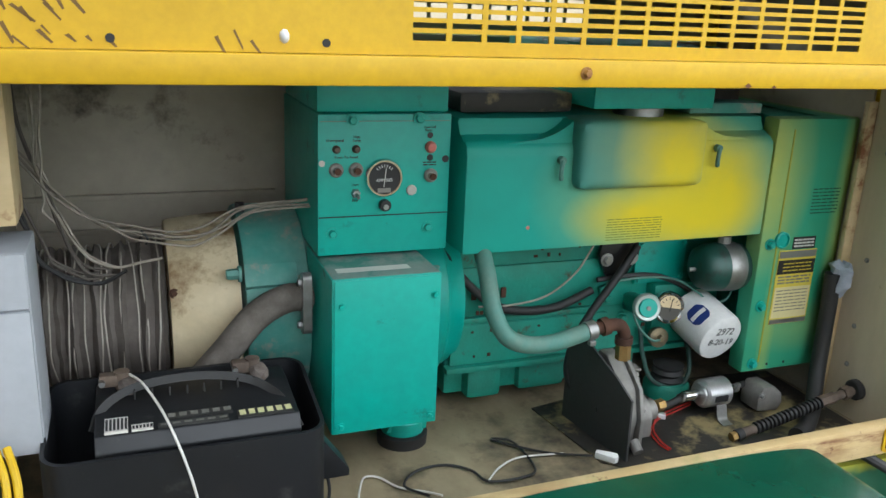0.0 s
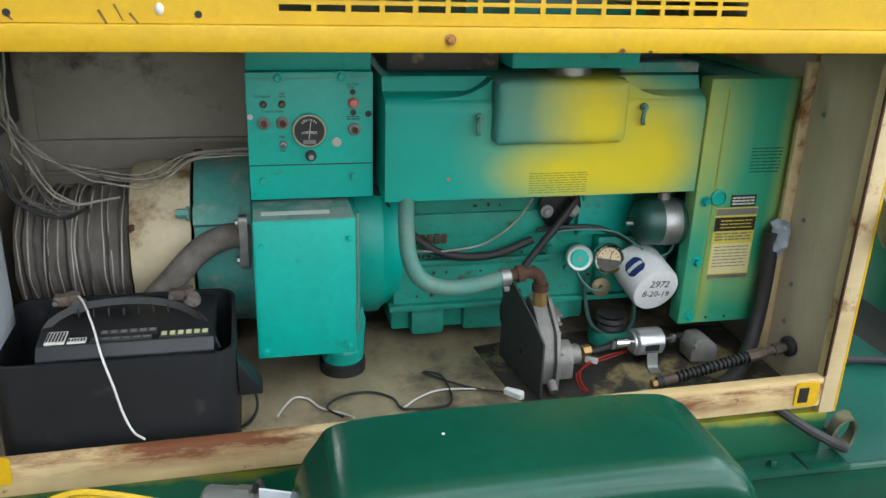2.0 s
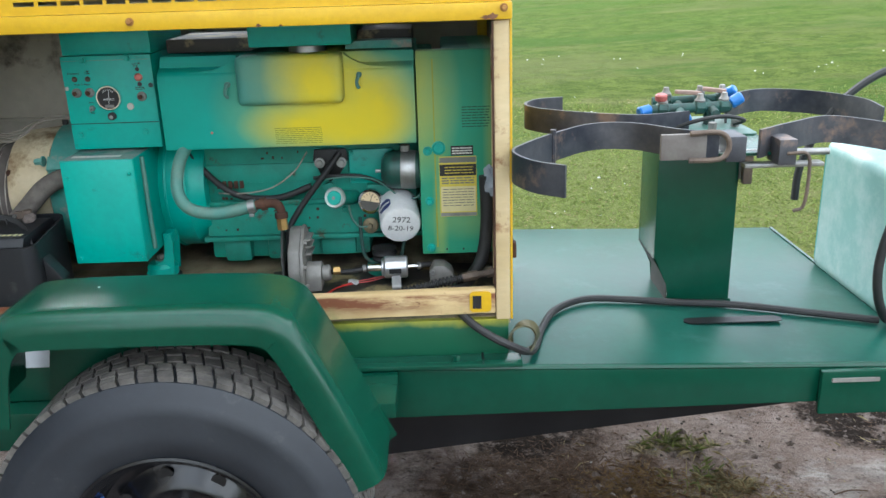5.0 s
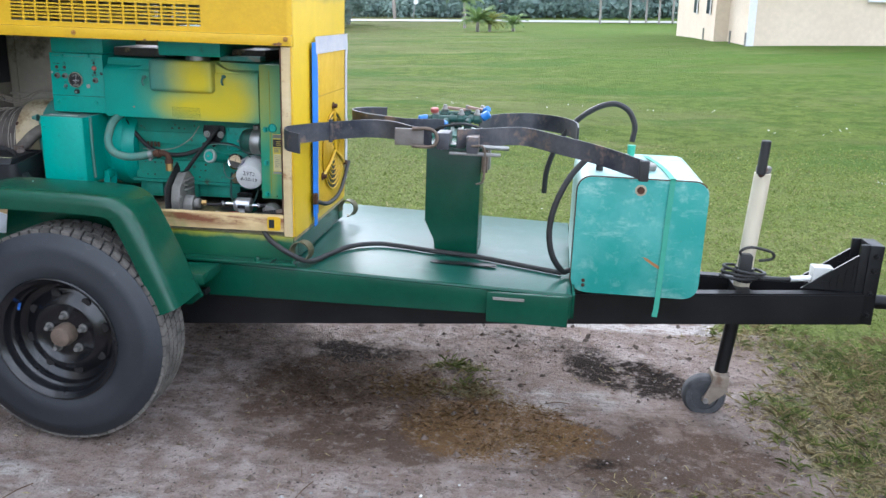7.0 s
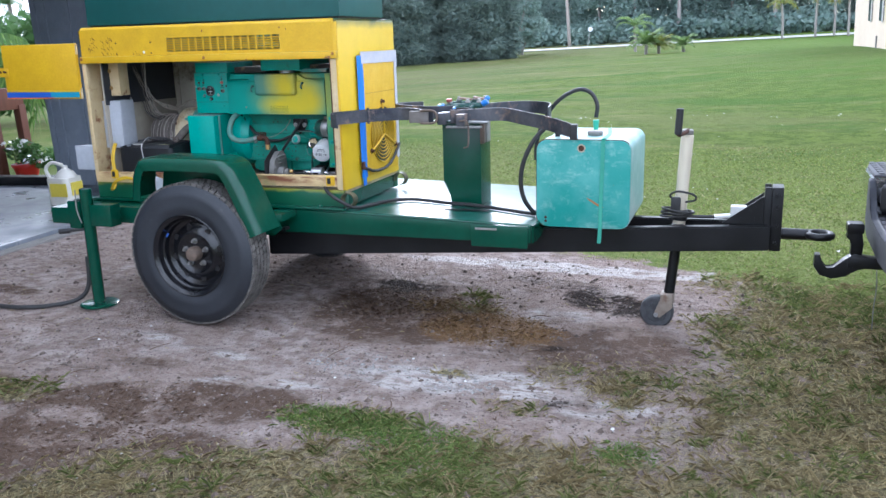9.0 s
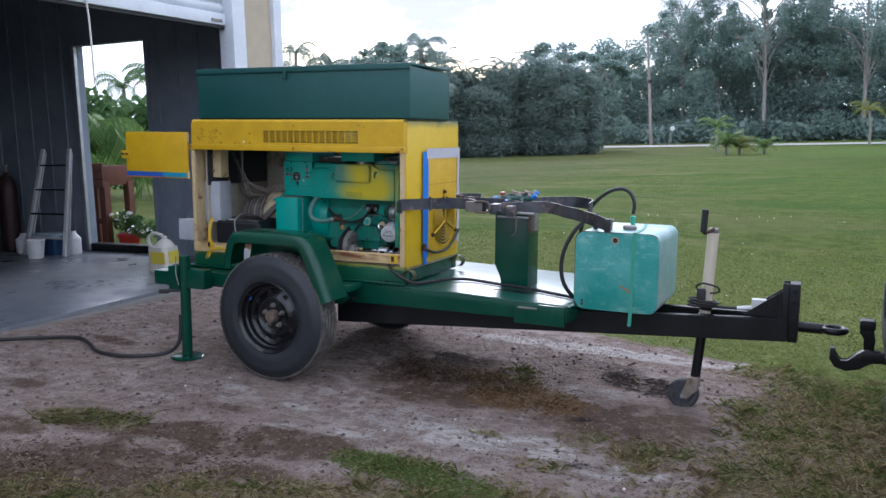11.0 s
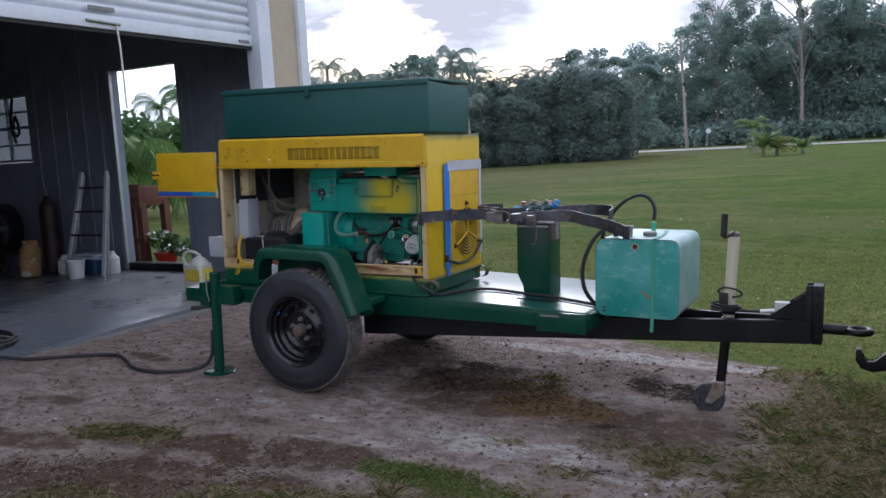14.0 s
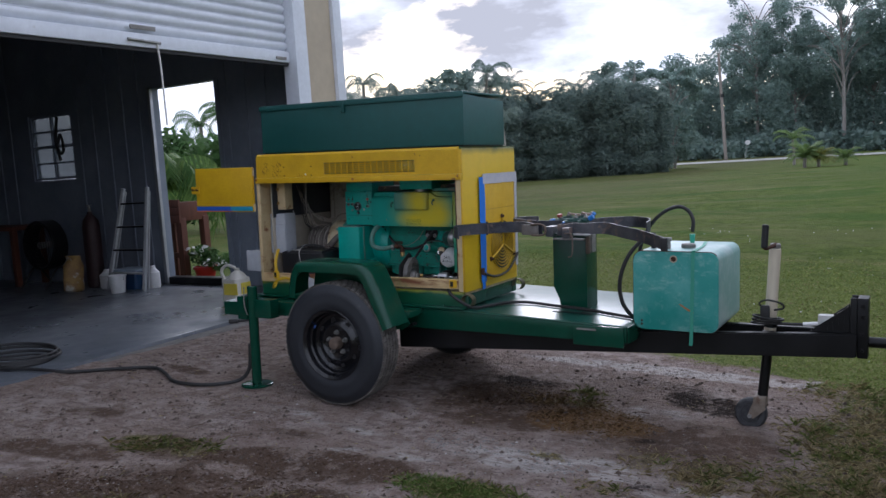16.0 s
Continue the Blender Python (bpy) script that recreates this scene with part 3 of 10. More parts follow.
    soil = lay(soil, "ochre", 0.30, 0.8, ranged(nt, n_fine, 0.40, 0.60, 0.5, 1.4), (0.195, 0.108, 0.040), 0.9)
    soil = mixed(nt, ranged(nt, n_clod, 0.55, 0.62, 0.0, 0.50), soil, (0.095, 0.070, 0.056))
    soil = mixed(nt, ranged(nt, n_clod, 0.44, 0.37, 0.0, 0.35), soil, (0.46, 0.42, 0.40))
    soil = mixed(nt, ranged(nt, n_fine, 0.57, 0.64, 0.0, 0.60), soil, (0.070, 0.054, 0.046))
    soil = mixed(nt, ranged(nt, n_grit, 0.60, 0.68, 0.0, 0.4), soil, (0.50, 0.465, 0.425))
    soil = lay(soil, "oil", 0.12, 0.75, ranged(nt, n_clod, 0.40, 0.60, 0.45, 1.4), (0.026, 0.019, 0.015), 0.98)
    # thin turf: dull thatch with green through it
    thatch = ramp_between(nt, noise_of(nt, co, 34, 7, 0.75), (0.050, 0.041, 0.024), (0.300, 0.258, 0.135), 0.40, 0.61)
    green = ramp_between(nt, noise_of(nt, co, 40, 7, 0.75), (0.042, 0.058, 0.016), (0.205, 0.235, 0.070), 0.40, 0.60)
    turf = mixed(nt, ranged(nt, times(nt, layer("lush"), breaker), 0.30, 0.75, 0.05, 1.0), thatch, green)
    ground = mixed(nt, ranged(nt, times(nt, layer("turf"), breaker), 0.28, 0.70, 0.0, 0.95), soil, turf)
    # the mown lawn, in broad uneven bands of richer and drier green
    lawn = ramp_between(nt, noise_of(nt, co, 30, 8, 0.78), (0.024, 0.044, 0.006), (0.148, 0.200, 0.036), 0.41, 0.60)
    mottle = ramp_between(nt, noise_of(nt, co, 3.2, 8, 0.74), (0.042, 0.068, 0.011), (0.124, 0.156, 0.034), 0.42, 0.58)
    lawn = mixed(nt, 0.5, lawn, mottle)
    lawn = mixed(nt, ranged(nt, noise_of(nt, co, 0.16, 7, 0.66, (0.7, 1.5, 1)), 0.47, 0.56, 0.0, 0.60), lawn, (0.122, 0.130, 0.048))
    lawn = mixed(nt, ranged(nt, noise_of(nt, co, 0.45, 8, 0.72, (0.7, 1.4, 1)), 0.55, 0.63, 0.0, 0.65), lawn, (0.180, 0.172, 0.074))
    lawn = mixed(nt, ranged(nt, noise_of(nt, co, 0.26, 7, 0.66, (0.8, 1.5, 1)), 0.52, 0.60, 0.0, 0.70), lawn, (0.046, 0.100, 0.014))
    patches = ranged(nt, noise_of(nt, co, 0.35, 7, 0.7, (0.7, 1.6, 1)), 0.40, 0.60, 0.25, 0.80)
    lawn = mixed(nt, times(nt, layer("dry"), patches), lawn, (0.098, 0.092, 0.042))
    lawn = mixed(nt, times(nt, layer("rich"), patches), lawn, (0.070, 0.128, 0.020))
    lawn = mixed(nt, times(nt, layer("thin"), ranged(nt, noise_of(nt, co, 14, 7, 0.75), 0.40, 0.58, 0.15, 0.85)), lawn, (0.195, 0.225, 0.070))
    ground = mixed(nt, ranged(nt, times(nt, layer("lawn"), breaker), 0.12, 0.29), ground, lawn)
    nt.links.new(ground, bsdf.inputs["Base Color"])
    bsdf.inputs["Specular IOR Level"].default_value = 0.06
    height = times(nt, times(nt, n_mid, 0.45), times(nt, times(nt, n_clod, 0.3), times(nt, n_fine, 0.25), "ADD"), "ADD")
    bumped(nt, bsdf, height, 1.0, 0.085)
    me.materials.append(m)
    scenery("ground", me, "bare sandy yard running into mown green lawn", "ground", "structure")


build_ground()

# ---- the workshop shed ----
FX, SLAB, CORNER = -1.87, 0.185, 4.50


def build_shed():
    slab = box(-11.2, FX + 0.03, -4.7, CORNER + 0.10, -0.10, SLAB, 0.012)
    solid("floor", slab, CONCRETE, (-6, 0, 0.0), "smooth polished grey concrete shed floor", "floor", lean=False, kind="structure")
    solid("slab_edge", box(FX + 0.034, FX + 0.16, -4.7, CORNER + 0.12, -0.10, SLAB - 0.03, 0.015), SLAB_EDGE, (FX, 0, 0), "rough weathered edge of the concrete slab", "slab edge", lean=False, kind="structure")
    # front: the gable end with its rolling door, one tan strip beside it
    front = thing("wall_front", (FX, 4.0, SLAB), "tan steel-sided shed wall with white trim", "wall", lean=False, kind="structure")
    part("siding", box(FX - 0.10, FX, 3.87, CORNER - 0.12, SLAB + 0.002, 4.9), SIDING, front)
    part("jamb_trim", box(FX - 0.14, FX + 0.05, 3.66, 3.868, SLAB + 0.002, 4.6, 0.008), TRIM_WHITE, front, "white door jamb")
    part("corner_trim", box(FX - 0.12, FX + 0.05, CORNER - 0.118, CORNER + 0.03, SLAB + 0.002, 4.9, 0.008), TRIM_WHITE, front, "white corner trim")
    part("header", box(FX - 0.10, FX - 0.002, -4.7, 3.658, 4.2, 4.9), SIDING, front)
    part("left_jamb", box(FX - 0.12, FX + 0.03, -4.7, -2.6, SLAB + 0.002, 4.19), SIDING, front)
    door = thing("rolling_door", (FX - 0.09, 0.5, 2.83), "half-raised white corrugated steel rolling shed door", "door", lean=False, kind="structure")
    part("bottom_bar", box(FX - 0.13, FX - 0.035, -2.6, 3.65, 2.815, 2.935, 0.012), TRIM_WHITE, door, "white bottom bar")
    part("rubber_seal", box(FX - 0.105, FX - 0.06, -2.6, 3.65, 2.785, 2.814), HOSE, door, "black rubber seal")
    slat = None
    for k in range(13):
        z = 2.937 + 0.100 * k
        if slat is None:
            bm = bmesh.new()
            prof = [(0.0, 0.0), (-0.018, 0.004), (-0.022, 0.012), (0.0, 0.030), (0.012, 0.055), (0.006, 0.085), (-0.006, 0.0985), (-0.030, 0.0985), (-0.030, 0.0)]
            prism([(FX - 0.075 + a, z + b) for a, b in prof], "y", -2.6, 3.65, bm=bm)
            slat = part("slat", bm, TRIM_WHITE, door)
        else:
            o = new("slat", slat.data)
            o.parent, OFF[o] = door, OFF[door]
            o.location = (0, 0, 0.100 * k)
    part("latch_plate", box(FX - 0.034, FX - 0.022, 1.52, 1.80, 2.965, 3.005, 0.003), DULL, door, "dull metal latch plate")
    part("latch_bolt", rod((FX - 0.020, 1.48, 2.872), (FX - 0.020, 1.84, 2.862), 0.013, 10), STEEL, door, "sliding steel latch bolt")
    part("end_clip", box(FX - 0.034, FX - 0.02, 3.42, 3.58, 2.84, 2.87, 0.003), DULL, door)
    part("pull_rope", tube([(FX - 0.02, 1.80, 2.86), (FX - 0.02, 1.815, 2.7), (FX - 0.02, 1.82, 2.55), (FX - 0.02, 1.825, 2.12)], 0.009, 6), WIRE_WHITE, door, "white pull rope")
    # the long wall with a doorway and a sash window
    Y0, Y1 = CORNER - 0.13, CORNER
    wall = thing("wall_side", (-6, Y1, SLAB), "dark ribbed steel shed side wall", "wall", lean=False, kind="structure")
    for name, x0, x1, z0, z1 in (("panel", -3.80, FX - 0.13, SLAB, 4.6), ("panel", -5.0, -3.80, 2.87, 4.6), ("panel", -6.75, -5.0, SLAB, 4.6), ("panel", -7.77, -6.75, SLAB, 1.74), ("panel", -7.77, -6.75, 2.72, 4.6), ("panel", -11.2, -7.77, SLAB, 4.6)):
        part(name, box(x0, x1, Y0, Y1, z0 + 0.001, z1 - 0.001), SHED_INNER, wall)
    part("kick_plate", box(-5.0, -3.80, Y0 - 0.02, Y1 + 0.02, SLAB + 0.002, SLAB + 0.10, 0.006), BLACK, wall)
    for k in range(26):
        x = -10.9 + 0.33 * k
        if not (-5.2 < x < -3.72 or -7.95 < x < -6.68 or x > FX - 0.3):
            part("rib", box(x, x + 0.05, Y0 - 0.022, Y0 - 0.001, SLAB + 0.02, 4.5, 0.006), SHED_INNER, wall)
    part("door_track", box(-5.02, -4.965, Y0 - 0.05, Y0 - 0.003, SLAB + 0.01, 2.87, 0.004), ALU, wall, "pale aluminium door track")
    part("door_track", box(-3.795, -3.72, Y0 - 0.02, Y0 - 0.002, SLAB + 0.01, 2.87, 0.004), SHED_INNER, wall)
    win = thing("window_1", (-7.37, Y1, 1.62), "dusty sash window in the dark shed wall", "window", lean=False, kind="structure")
    frame_bm = bmesh.new()
    for x0, x1, z0, z1 in ((-7.878, -7.84, 1.622, 2.598), (-6.90, -6.862, 1.622, 2.598), (-7.84, -6.90, 1.622, 1.66), (-7.84, -6.90, 2.56, 2.598), (-7.84, -6.90, 2.10, 2.14), (-7.84, -6.90, 1.86, 1.885), (-7.84, -6.90, 2.335, 2.36), (-7.385, -7.355, 1.66, 2.56)):
        box(x0, x1, Y0 + 0.02, Y0 + 0.07, z0, z1, bm=frame_bm)
    bmesh.ops.translate(frame_bm, vec=(0.11, 0, 0.12), verts=frame_bm.verts)
    part("window_frame", frame_bm, SHED_INNER, win)
    mt, nt, bsdf, co = base_material("dusty_clear_glass", 0.15)
    bsdf.inputs["Transmission Weight"].default_value, bsdf.inputs["IOR"].default_value = 0.55, 1.15
    bsdf.inputs["Base Color"].default_value = (0.30, 0.33, 0.34, 1)
    pane = part("pane", box(-7.73, -6.79, Y0 + 0.042, Y0 + 0.046, 1.78, 2.68), mt, win)
    pane.visible_shadow = False
    solid("hung_cables", tube([(-6.98, Y0 - 0.06, 2.66), (-7.02, Y0 - 0.07, 2.45), (-7.05, Y0 - 0.07, 2.3), (-6.95, Y0 - 0.08, 2.12), (-6.88, Y0 - 0.07, 2.2), (-6.95, Y0 - 0.06, 2.4), (-7.03, Y0 - 0.06, 2.2), (-6.98, Y0 - 0.07, 2.02)], 0.022, 8), HOSE, (-7, Y0 - 0.06, 2.0), "black cables hung by the shed window", "cable", lean=False)
    solid("wall_back", box(-11.2, -11.05, -4.7, Y0, SLAB + 0.002, 4.6), SHED_INNER, (-11.1, 0, SLAB), "dark shed back wall", "wall", lean=False, kind="structure")
    solid("wall_far_side", box(-11.04, FX - 0.13, -4.7, -4.57, SLAB + 0.002, 4.6), SHED_INNER, (-6, -4.6, SLAB), "dark shed side wall", "wall", lean=False, kind="structure")
    solid("ceiling", box(-11.2, FX - 0.11, -4.7, CORNER, 4.602, 4.68), SHED_INNER, (-6, 0, 4.6), "dark shed ceiling", "ceiling", lean=False, kind="structure")
    solid("shed_roof", prism([(-4.95, 4.92), (CORNER + 0.25, 4.92), (-0.1, 5.9)], "x", -11.4, FX + 0.25), TRIM_WHITE, (-6, 0, 4.9), "pale metal gable roof of the shed", "roof", lean=False, kind="structure")


build_shed()


# ---- things inside the shed ----
def build_shed_things():
    z = SLAB + 0.001
    lad = thing("folding_ladder", (-5.3, 3.9, z), "folded aluminium step ladder standing on the shed floor", "ladder", lean=False)
    LADDER = surface("dull_ladder_aluminium", (0.50, 0.51, 0.52), (0.42, 0.43, 0.44), 0.5, 0.4, scale=8)
    for x0, x1 in ((-5.55, -5.25), (-4.83, -4.78)):
        part("rail", tube([(x0, 3.80, z + 0.0), (x1, 3.97, 1.55)], 0.032, 6), LADDER, lad)
        part("rear_rail", tube([(x0 - 0.04, 3.90, z), (x1 - 0.01, 4.01, 1.50)], 0.015, 6), LADDER, lad)
    for k in range(4):
        f = (k + 0.75) / 4.4
        xa, xb, y = -5.55 + 0.34 * f, -4.83 + 0.01 * f, 3.80 + 0.17 * f
        part("step", box(xa, xb, y - 0.04, y + 0.04, z + 1.36 * f - 0.012, z + 1.36 * f + 0.010, 0.004), LADDER if k == 0 else BLACK, lad)
    for i, (x, y, w, h, m, label) in enumerate(((-5.75, 3.95, 0.10, 0.26, WHITE, "white plastic jug on the shed floor"), (-4.93, 4.05, 0.09, 0.30, WHITE, "white plastic bottle on the shed floor"))):
        solid("plastic_bottle", revolve([(w * 0.9, 0), (w, 0.02), (w, h * 0.7), (w * 0.45, h * 0.88), (w * 0.4, h)], (x, y, z), (0, 0, 1), 18), m, (x, y, z), label, "bottle", lean=False)
    tub = thing("storage_tub", (-5.28, 4.0, z), "blue plastic tub under the ladder", "tub", lean=False)
    part("body", prism(rounded(-5.52, -5.06, 3.86, 4.18, 0.04), "z", z, z + 0.24, 0.01), plain("dark_blue_plastic", (0.02, 0.06, 0.14), 0.4), tub)
    part("rim", prism(rounded(-5.54, -5.04, 3.84, 4.20, 0.05), "z", z + 0.241, z + 0.27, 0.006), plain("pale_blue_plastic", (0.30, 0.36, 0.42), 0.4), tub)
    bucket = thing("bucket", (-5.12, 3.62, z), "white plastic bucket beside the ladder", "bucket", lean=False)
    part("body", revolve([(0.09, 0), (0.115, 0.22), (0.122, 0.22), (0.122, 0.235), (0.108, 0.235), (0.085, 0.01)], (-5.12, 3.62, z), (0, 0, 1), 22), WHITE, bucket)
    part("handle", ring((-5.12, 3.62, z + 0.22), (0, 1, 0.3), 0.12, 0.004, 16, 6, arc=180), STEEL, bucket)
    bag = revolve([(0.10, 0), (0.15, 0.03), (0.16, 0.20), (0.14, 0.36), (0.08, 0.44), (0.11, 0.50)], (-5.95, 3.55, z), (0, 0.1, 1), 18, squash=0.65)
    for v in bag.verts:
        v.co += Vector((noise.noise(v.co * 9), noise.noise(v.co * 9 + Vector((5, 0, 0))), 0)) * 0.03
    solid("feed_bag", bag, surface("printed_yellow_sack", (0.30, 0.19, 0.05), (0.20, 0.11, 0.05), 0.6, wear=(0.4, 0.38, 0.33), wear_at=(0.55, 0.6)), (-5.95, 3.55, z), "slumped yellow paper sack on the shed floor", "bag", lean=False)
    gas = thing("gas_cylinder", (-6.05, 4.0, z), "dark red steel gas cylinder against the shed wall", "gas cylinder", lean=False)
    part("body", revolve([(0.10, 0), (0.12, 0.02), (0.12, 0.86), (0.105, 0.95), (0.06, 1.01), (0.035, 1.04), (0.035, 1.07)], (-6.05, 4.0, z), (0, 0, 1), 26), surface("dark_red_steel", (0.034, 0.012, 0.012), (0.026, 0.011, 0.011), 0.5, scale=9), gas)
    part("valve", rod((-6.05, 4.0, z + 1.07), (-6.05, 4.0, z + 1.15), 0.020, 10), DULL, gas)
    part("hand_wheel", ring((-6.05, 4.0, z + 1.16), (0, 0, 1), 0.035, 0.007, 18, 6), DULL, gas)
    fan = thing("box_fan", (-6.95, 3.9, z), "dark dusty drum fan on the shed floor", "fan", lean=False)
    part("drum", revolve([(0.34, 0), (0.36, 0.02), (0.36, 0.24), (0.34, 0.26), (0.32, 0.24), (0.32, 0.02)], (-6.95, 3.75, z + 0.62), (0, 1, 0), 30, loop=True), BLACK, fan)
    for k in range(6):
        part("guard_ring", ring((-6.95, 3.745, z + 0.62), (0, 1, 0), 0.05 + 0.055 * k, 0.004, 26, 5), BLACK, fan)
    for dx in (-0.28, 0.28):
        part("foot", tube([(-6.95 + dx, 3.62, z + 0.012), (-6.95 + dx, 3.88, z + 0.30), (-6.95 + dx, 4.12, z + 0.012)], 0.014, 6), BLACK, fan)
    part("hub", revolve([(0.05, 0), (0.05, 0.2)], (-6.95, 3.78, z + 0.62), (0, 1, 0), 14), DULL, fan)
    shelf = thing("workbench", (-8.6, 4.05, z), "dark workbench against the shed wall", "workbench", lean=False)
    part("top", box(-9.8, -7.5, 3.75, 4.33, z + 0.84, z + 0.90, 0.008), WOOD_RED, shelf)
    for x in (-9.7, -7.6):
        for y in (3.82, 4.26):
            part("leg", box(x - 0.04, x + 0.04, y - 0.04, y + 0.04, z, z + 0.839, 0.004), WOOD_RED, shelf)
    coil = bmesh.new()
    for k in range(4):
        ring((-2.42 - 0.02 * k, 0.42 + 0.03 * k, z + 0.014 + 0.022 * k), (0.03 * k, 0.05, 1), 0.30 + 0.018 * (k % 3), 0.0125, 36, 7, bm=coil)
    solid("coiled_cable", coil, HOSE, (-2.42, 0.42, z), "coil of black power cable on the slab", "cable", lean=False)


build_shed_things()


# ---- house, road and pole across the lawn ----
def build_house():
    gz = 0.36
    h = thing("house", (14, 32, gz), "cream stucco house across the lawn", "house", lean=False)
    walls = box(8.45, 24, 26.0, 40, gz - 0.3, 3.75)
    part("wall", walls, HOUSE_WALL, h)
    part("wall", box(7.98, 8.449, 29.3, 39, gz - 0.3, 3.75), HOUSE_WALL, h)
    part("corner_board", box(8.40, 8.62, 25.93, 25.998, gz - 0.2, 3.74), WHITE, h, "white corner board")
    part("roof", prism([(24.9, 3.76), (41.1, 3.76), (33, 6.6)], "x", 7.2, 24.8), surface("grey_shingles", (0.16, 0.15, 0.14), (0.11, 0.105, 0.10), 0.9, scale=2), h)
    part("gutter", box(7.3, 24.7, 24.93, 25.05, 3.62, 3.74, 0.02), WHITE, h)
    for x0, x1, z0, z1 in ((11.95, 13.15, 1.85, 3.12), (17.0, 18.4, 1.75, 3.12)):
        w = part("window", box(x0, x1, 25.96, 25.998, z0, z1), GLASS_DARK, h, "dark sash window")
        fr = bmesh.new()
        for a, b, c, d in ((x0 - 0.09, x0, z0 - 0.09, z1 + 0.09), (x1, x1 + 0.09, z0 - 0.09, z1 + 0.09), (x0, x1, z0 - 0.09, z0), (x0, x1, z1, z1 + 0.09), (x0, x1, (z0 + z1) / 2 - 0.02, (z0 + z1) / 2 + 0.02)):
            box(a, b, 25.90, 25.959, c, d, bm=fr)
        part("frame", fr, WHITE, w, "white window frame")
        part("sill", box(x0 - 0.12, x1 + 0.12, 25.86, 25.958, z0 - 0.15, z0 - 0.092), WHITE, w)
    for y0 in (30.2, 33.2):
        w = part("window", box(7.93, 7.979, y0, y0 + 0.8, 1.3, 2.7), GLASS_DARK, h)
        part("frame", box(7.91, 7.95, y0 - 0.08, y0 - 0.001, 1.25, 2.75), WHITE, w)
    for x, y in ((8.35, 25.9), (8.2, 27.6), (7.89, 31)):
        part("spigot", rod((x, y, gz - 0.05), (x, y, gz + 0.42), 0.03, 8), DULL, h)


build_house()
bm = bmesh.new()
# The road is nine units wide to fit the camera's view of it.
for k in range(40):
    xa = -130 + 6.5 * k
    pts = [(xa + dx, 84 - 0.10 * (xa + dx + 18) * (1 if xa < 30 else 1) + s) for dx in (0, 6.5) for s in (-4.5, 4.5)]
    vs = [bm.verts.new((p[0], p[1], lift(*p) + 0.05)) for p in pts]
    bm.faces.new((vs[0], vs[2], vs[3], vs[1]))
bmesh.ops.remove_doubles(bm, verts=bm.verts, dist=0.001)
bmesh.ops.recalc_face_normals(bm, faces=bm.faces[:])
solid("road", bm, ROAD, (0, 82, 0), "pale road beyond the lawn", "road", lean=False, kind="structure")
pole = thing("utility_pole", (-15.6, 93.0, -0.1), "weathered wooden utility pole by the road", "utility pole", lean=False)
part("shaft", rod((-15.6, 93.0, -0.1), (-16.05, 93.0, 11.7), 0.20, 12, r2=0.14), POLE_WOOD, pole)
part("band", rod((-15.78, 93.0, 6.9), (-15.79, 93.0, 7.25), 0.21, 12), HOSE, pole)
sign = thing("road_sign", (-13.0, 91.0, -0.08), "small white road sign on a post", "sign", lean=False)
part("post", rod((-13.2, 91, -0.08), (-12.85, 91, 2.0), 0.05, 8), STEEL, sign)
part("plate", rod((-12.85, 90.94, 1.75), (-12.85, 90.90, 1.75), 0.27, 8), WHITE, sign)


# ---- planting ----
def leaf_mesh(name, clumps, size, material, seed, droop=0.0, slim=(0.22, 0.42)):
    """Many small leaf blades spread through soft blobs (centre, radii, count)."""
    rng = np.random.default_rng(seed)
    pos = []
    for c, r, count in clumps:
        v = rng.normal(size=(count, 3))
        v /= np.linalg.norm(v, axis=1)[:, None]
        v *= (rng.random(count) ** 0.45)[:, None]
        pos.append(np.array(c) + v * np.array(r))
    pos = np.concatenate(pos)
    n = len(pos)
    d = rng.normal(size=(n, 3))
    d[:, 2] = d[:, 2] * 0.6 - droop
    d /= np.linalg.norm(d, axis=1)[:, None]
    s = np.cross(d, rng.normal(size=(n, 3)))
    s /= np.linalg.norm(s, axis=1)[:, None]
    ln = size * (0.6 + 0.8 * rng.random(n))[:, None]
    wd = ln * (slim[0] + (slim[1] - slim[0]) * rng.random(n))[:, None]
    verts = np.stack([pos - d * ln * 0.5, pos + s * wd, pos + d * ln * 0.5, pos - s * wd], 1).reshape(-1, 3)
    return raw_mesh(name, verts, 4, material)


def raw_mesh(name, verts, sides, material):
    n = len(verts) // sides
    me = bpy.data.meshes.new(name)
    me.vertices.add(len(verts))
    me.vertices.foreach_set("co", np.ascontiguousarray(verts, dtype=np.float32).ravel())
    me.loops.add(len(verts))
    me.loops.foreach_set("vertex_index", np.arange(len(verts), dtype=np.int32))
    me.polygons.add(n)
    me.polygons.foreach_set("loop_start", np.arange(0, len(verts), sides, dtype=np.int32))
    me.update(calc_edges=True)
    me.validate()
    me.materials.append(material)
    return me


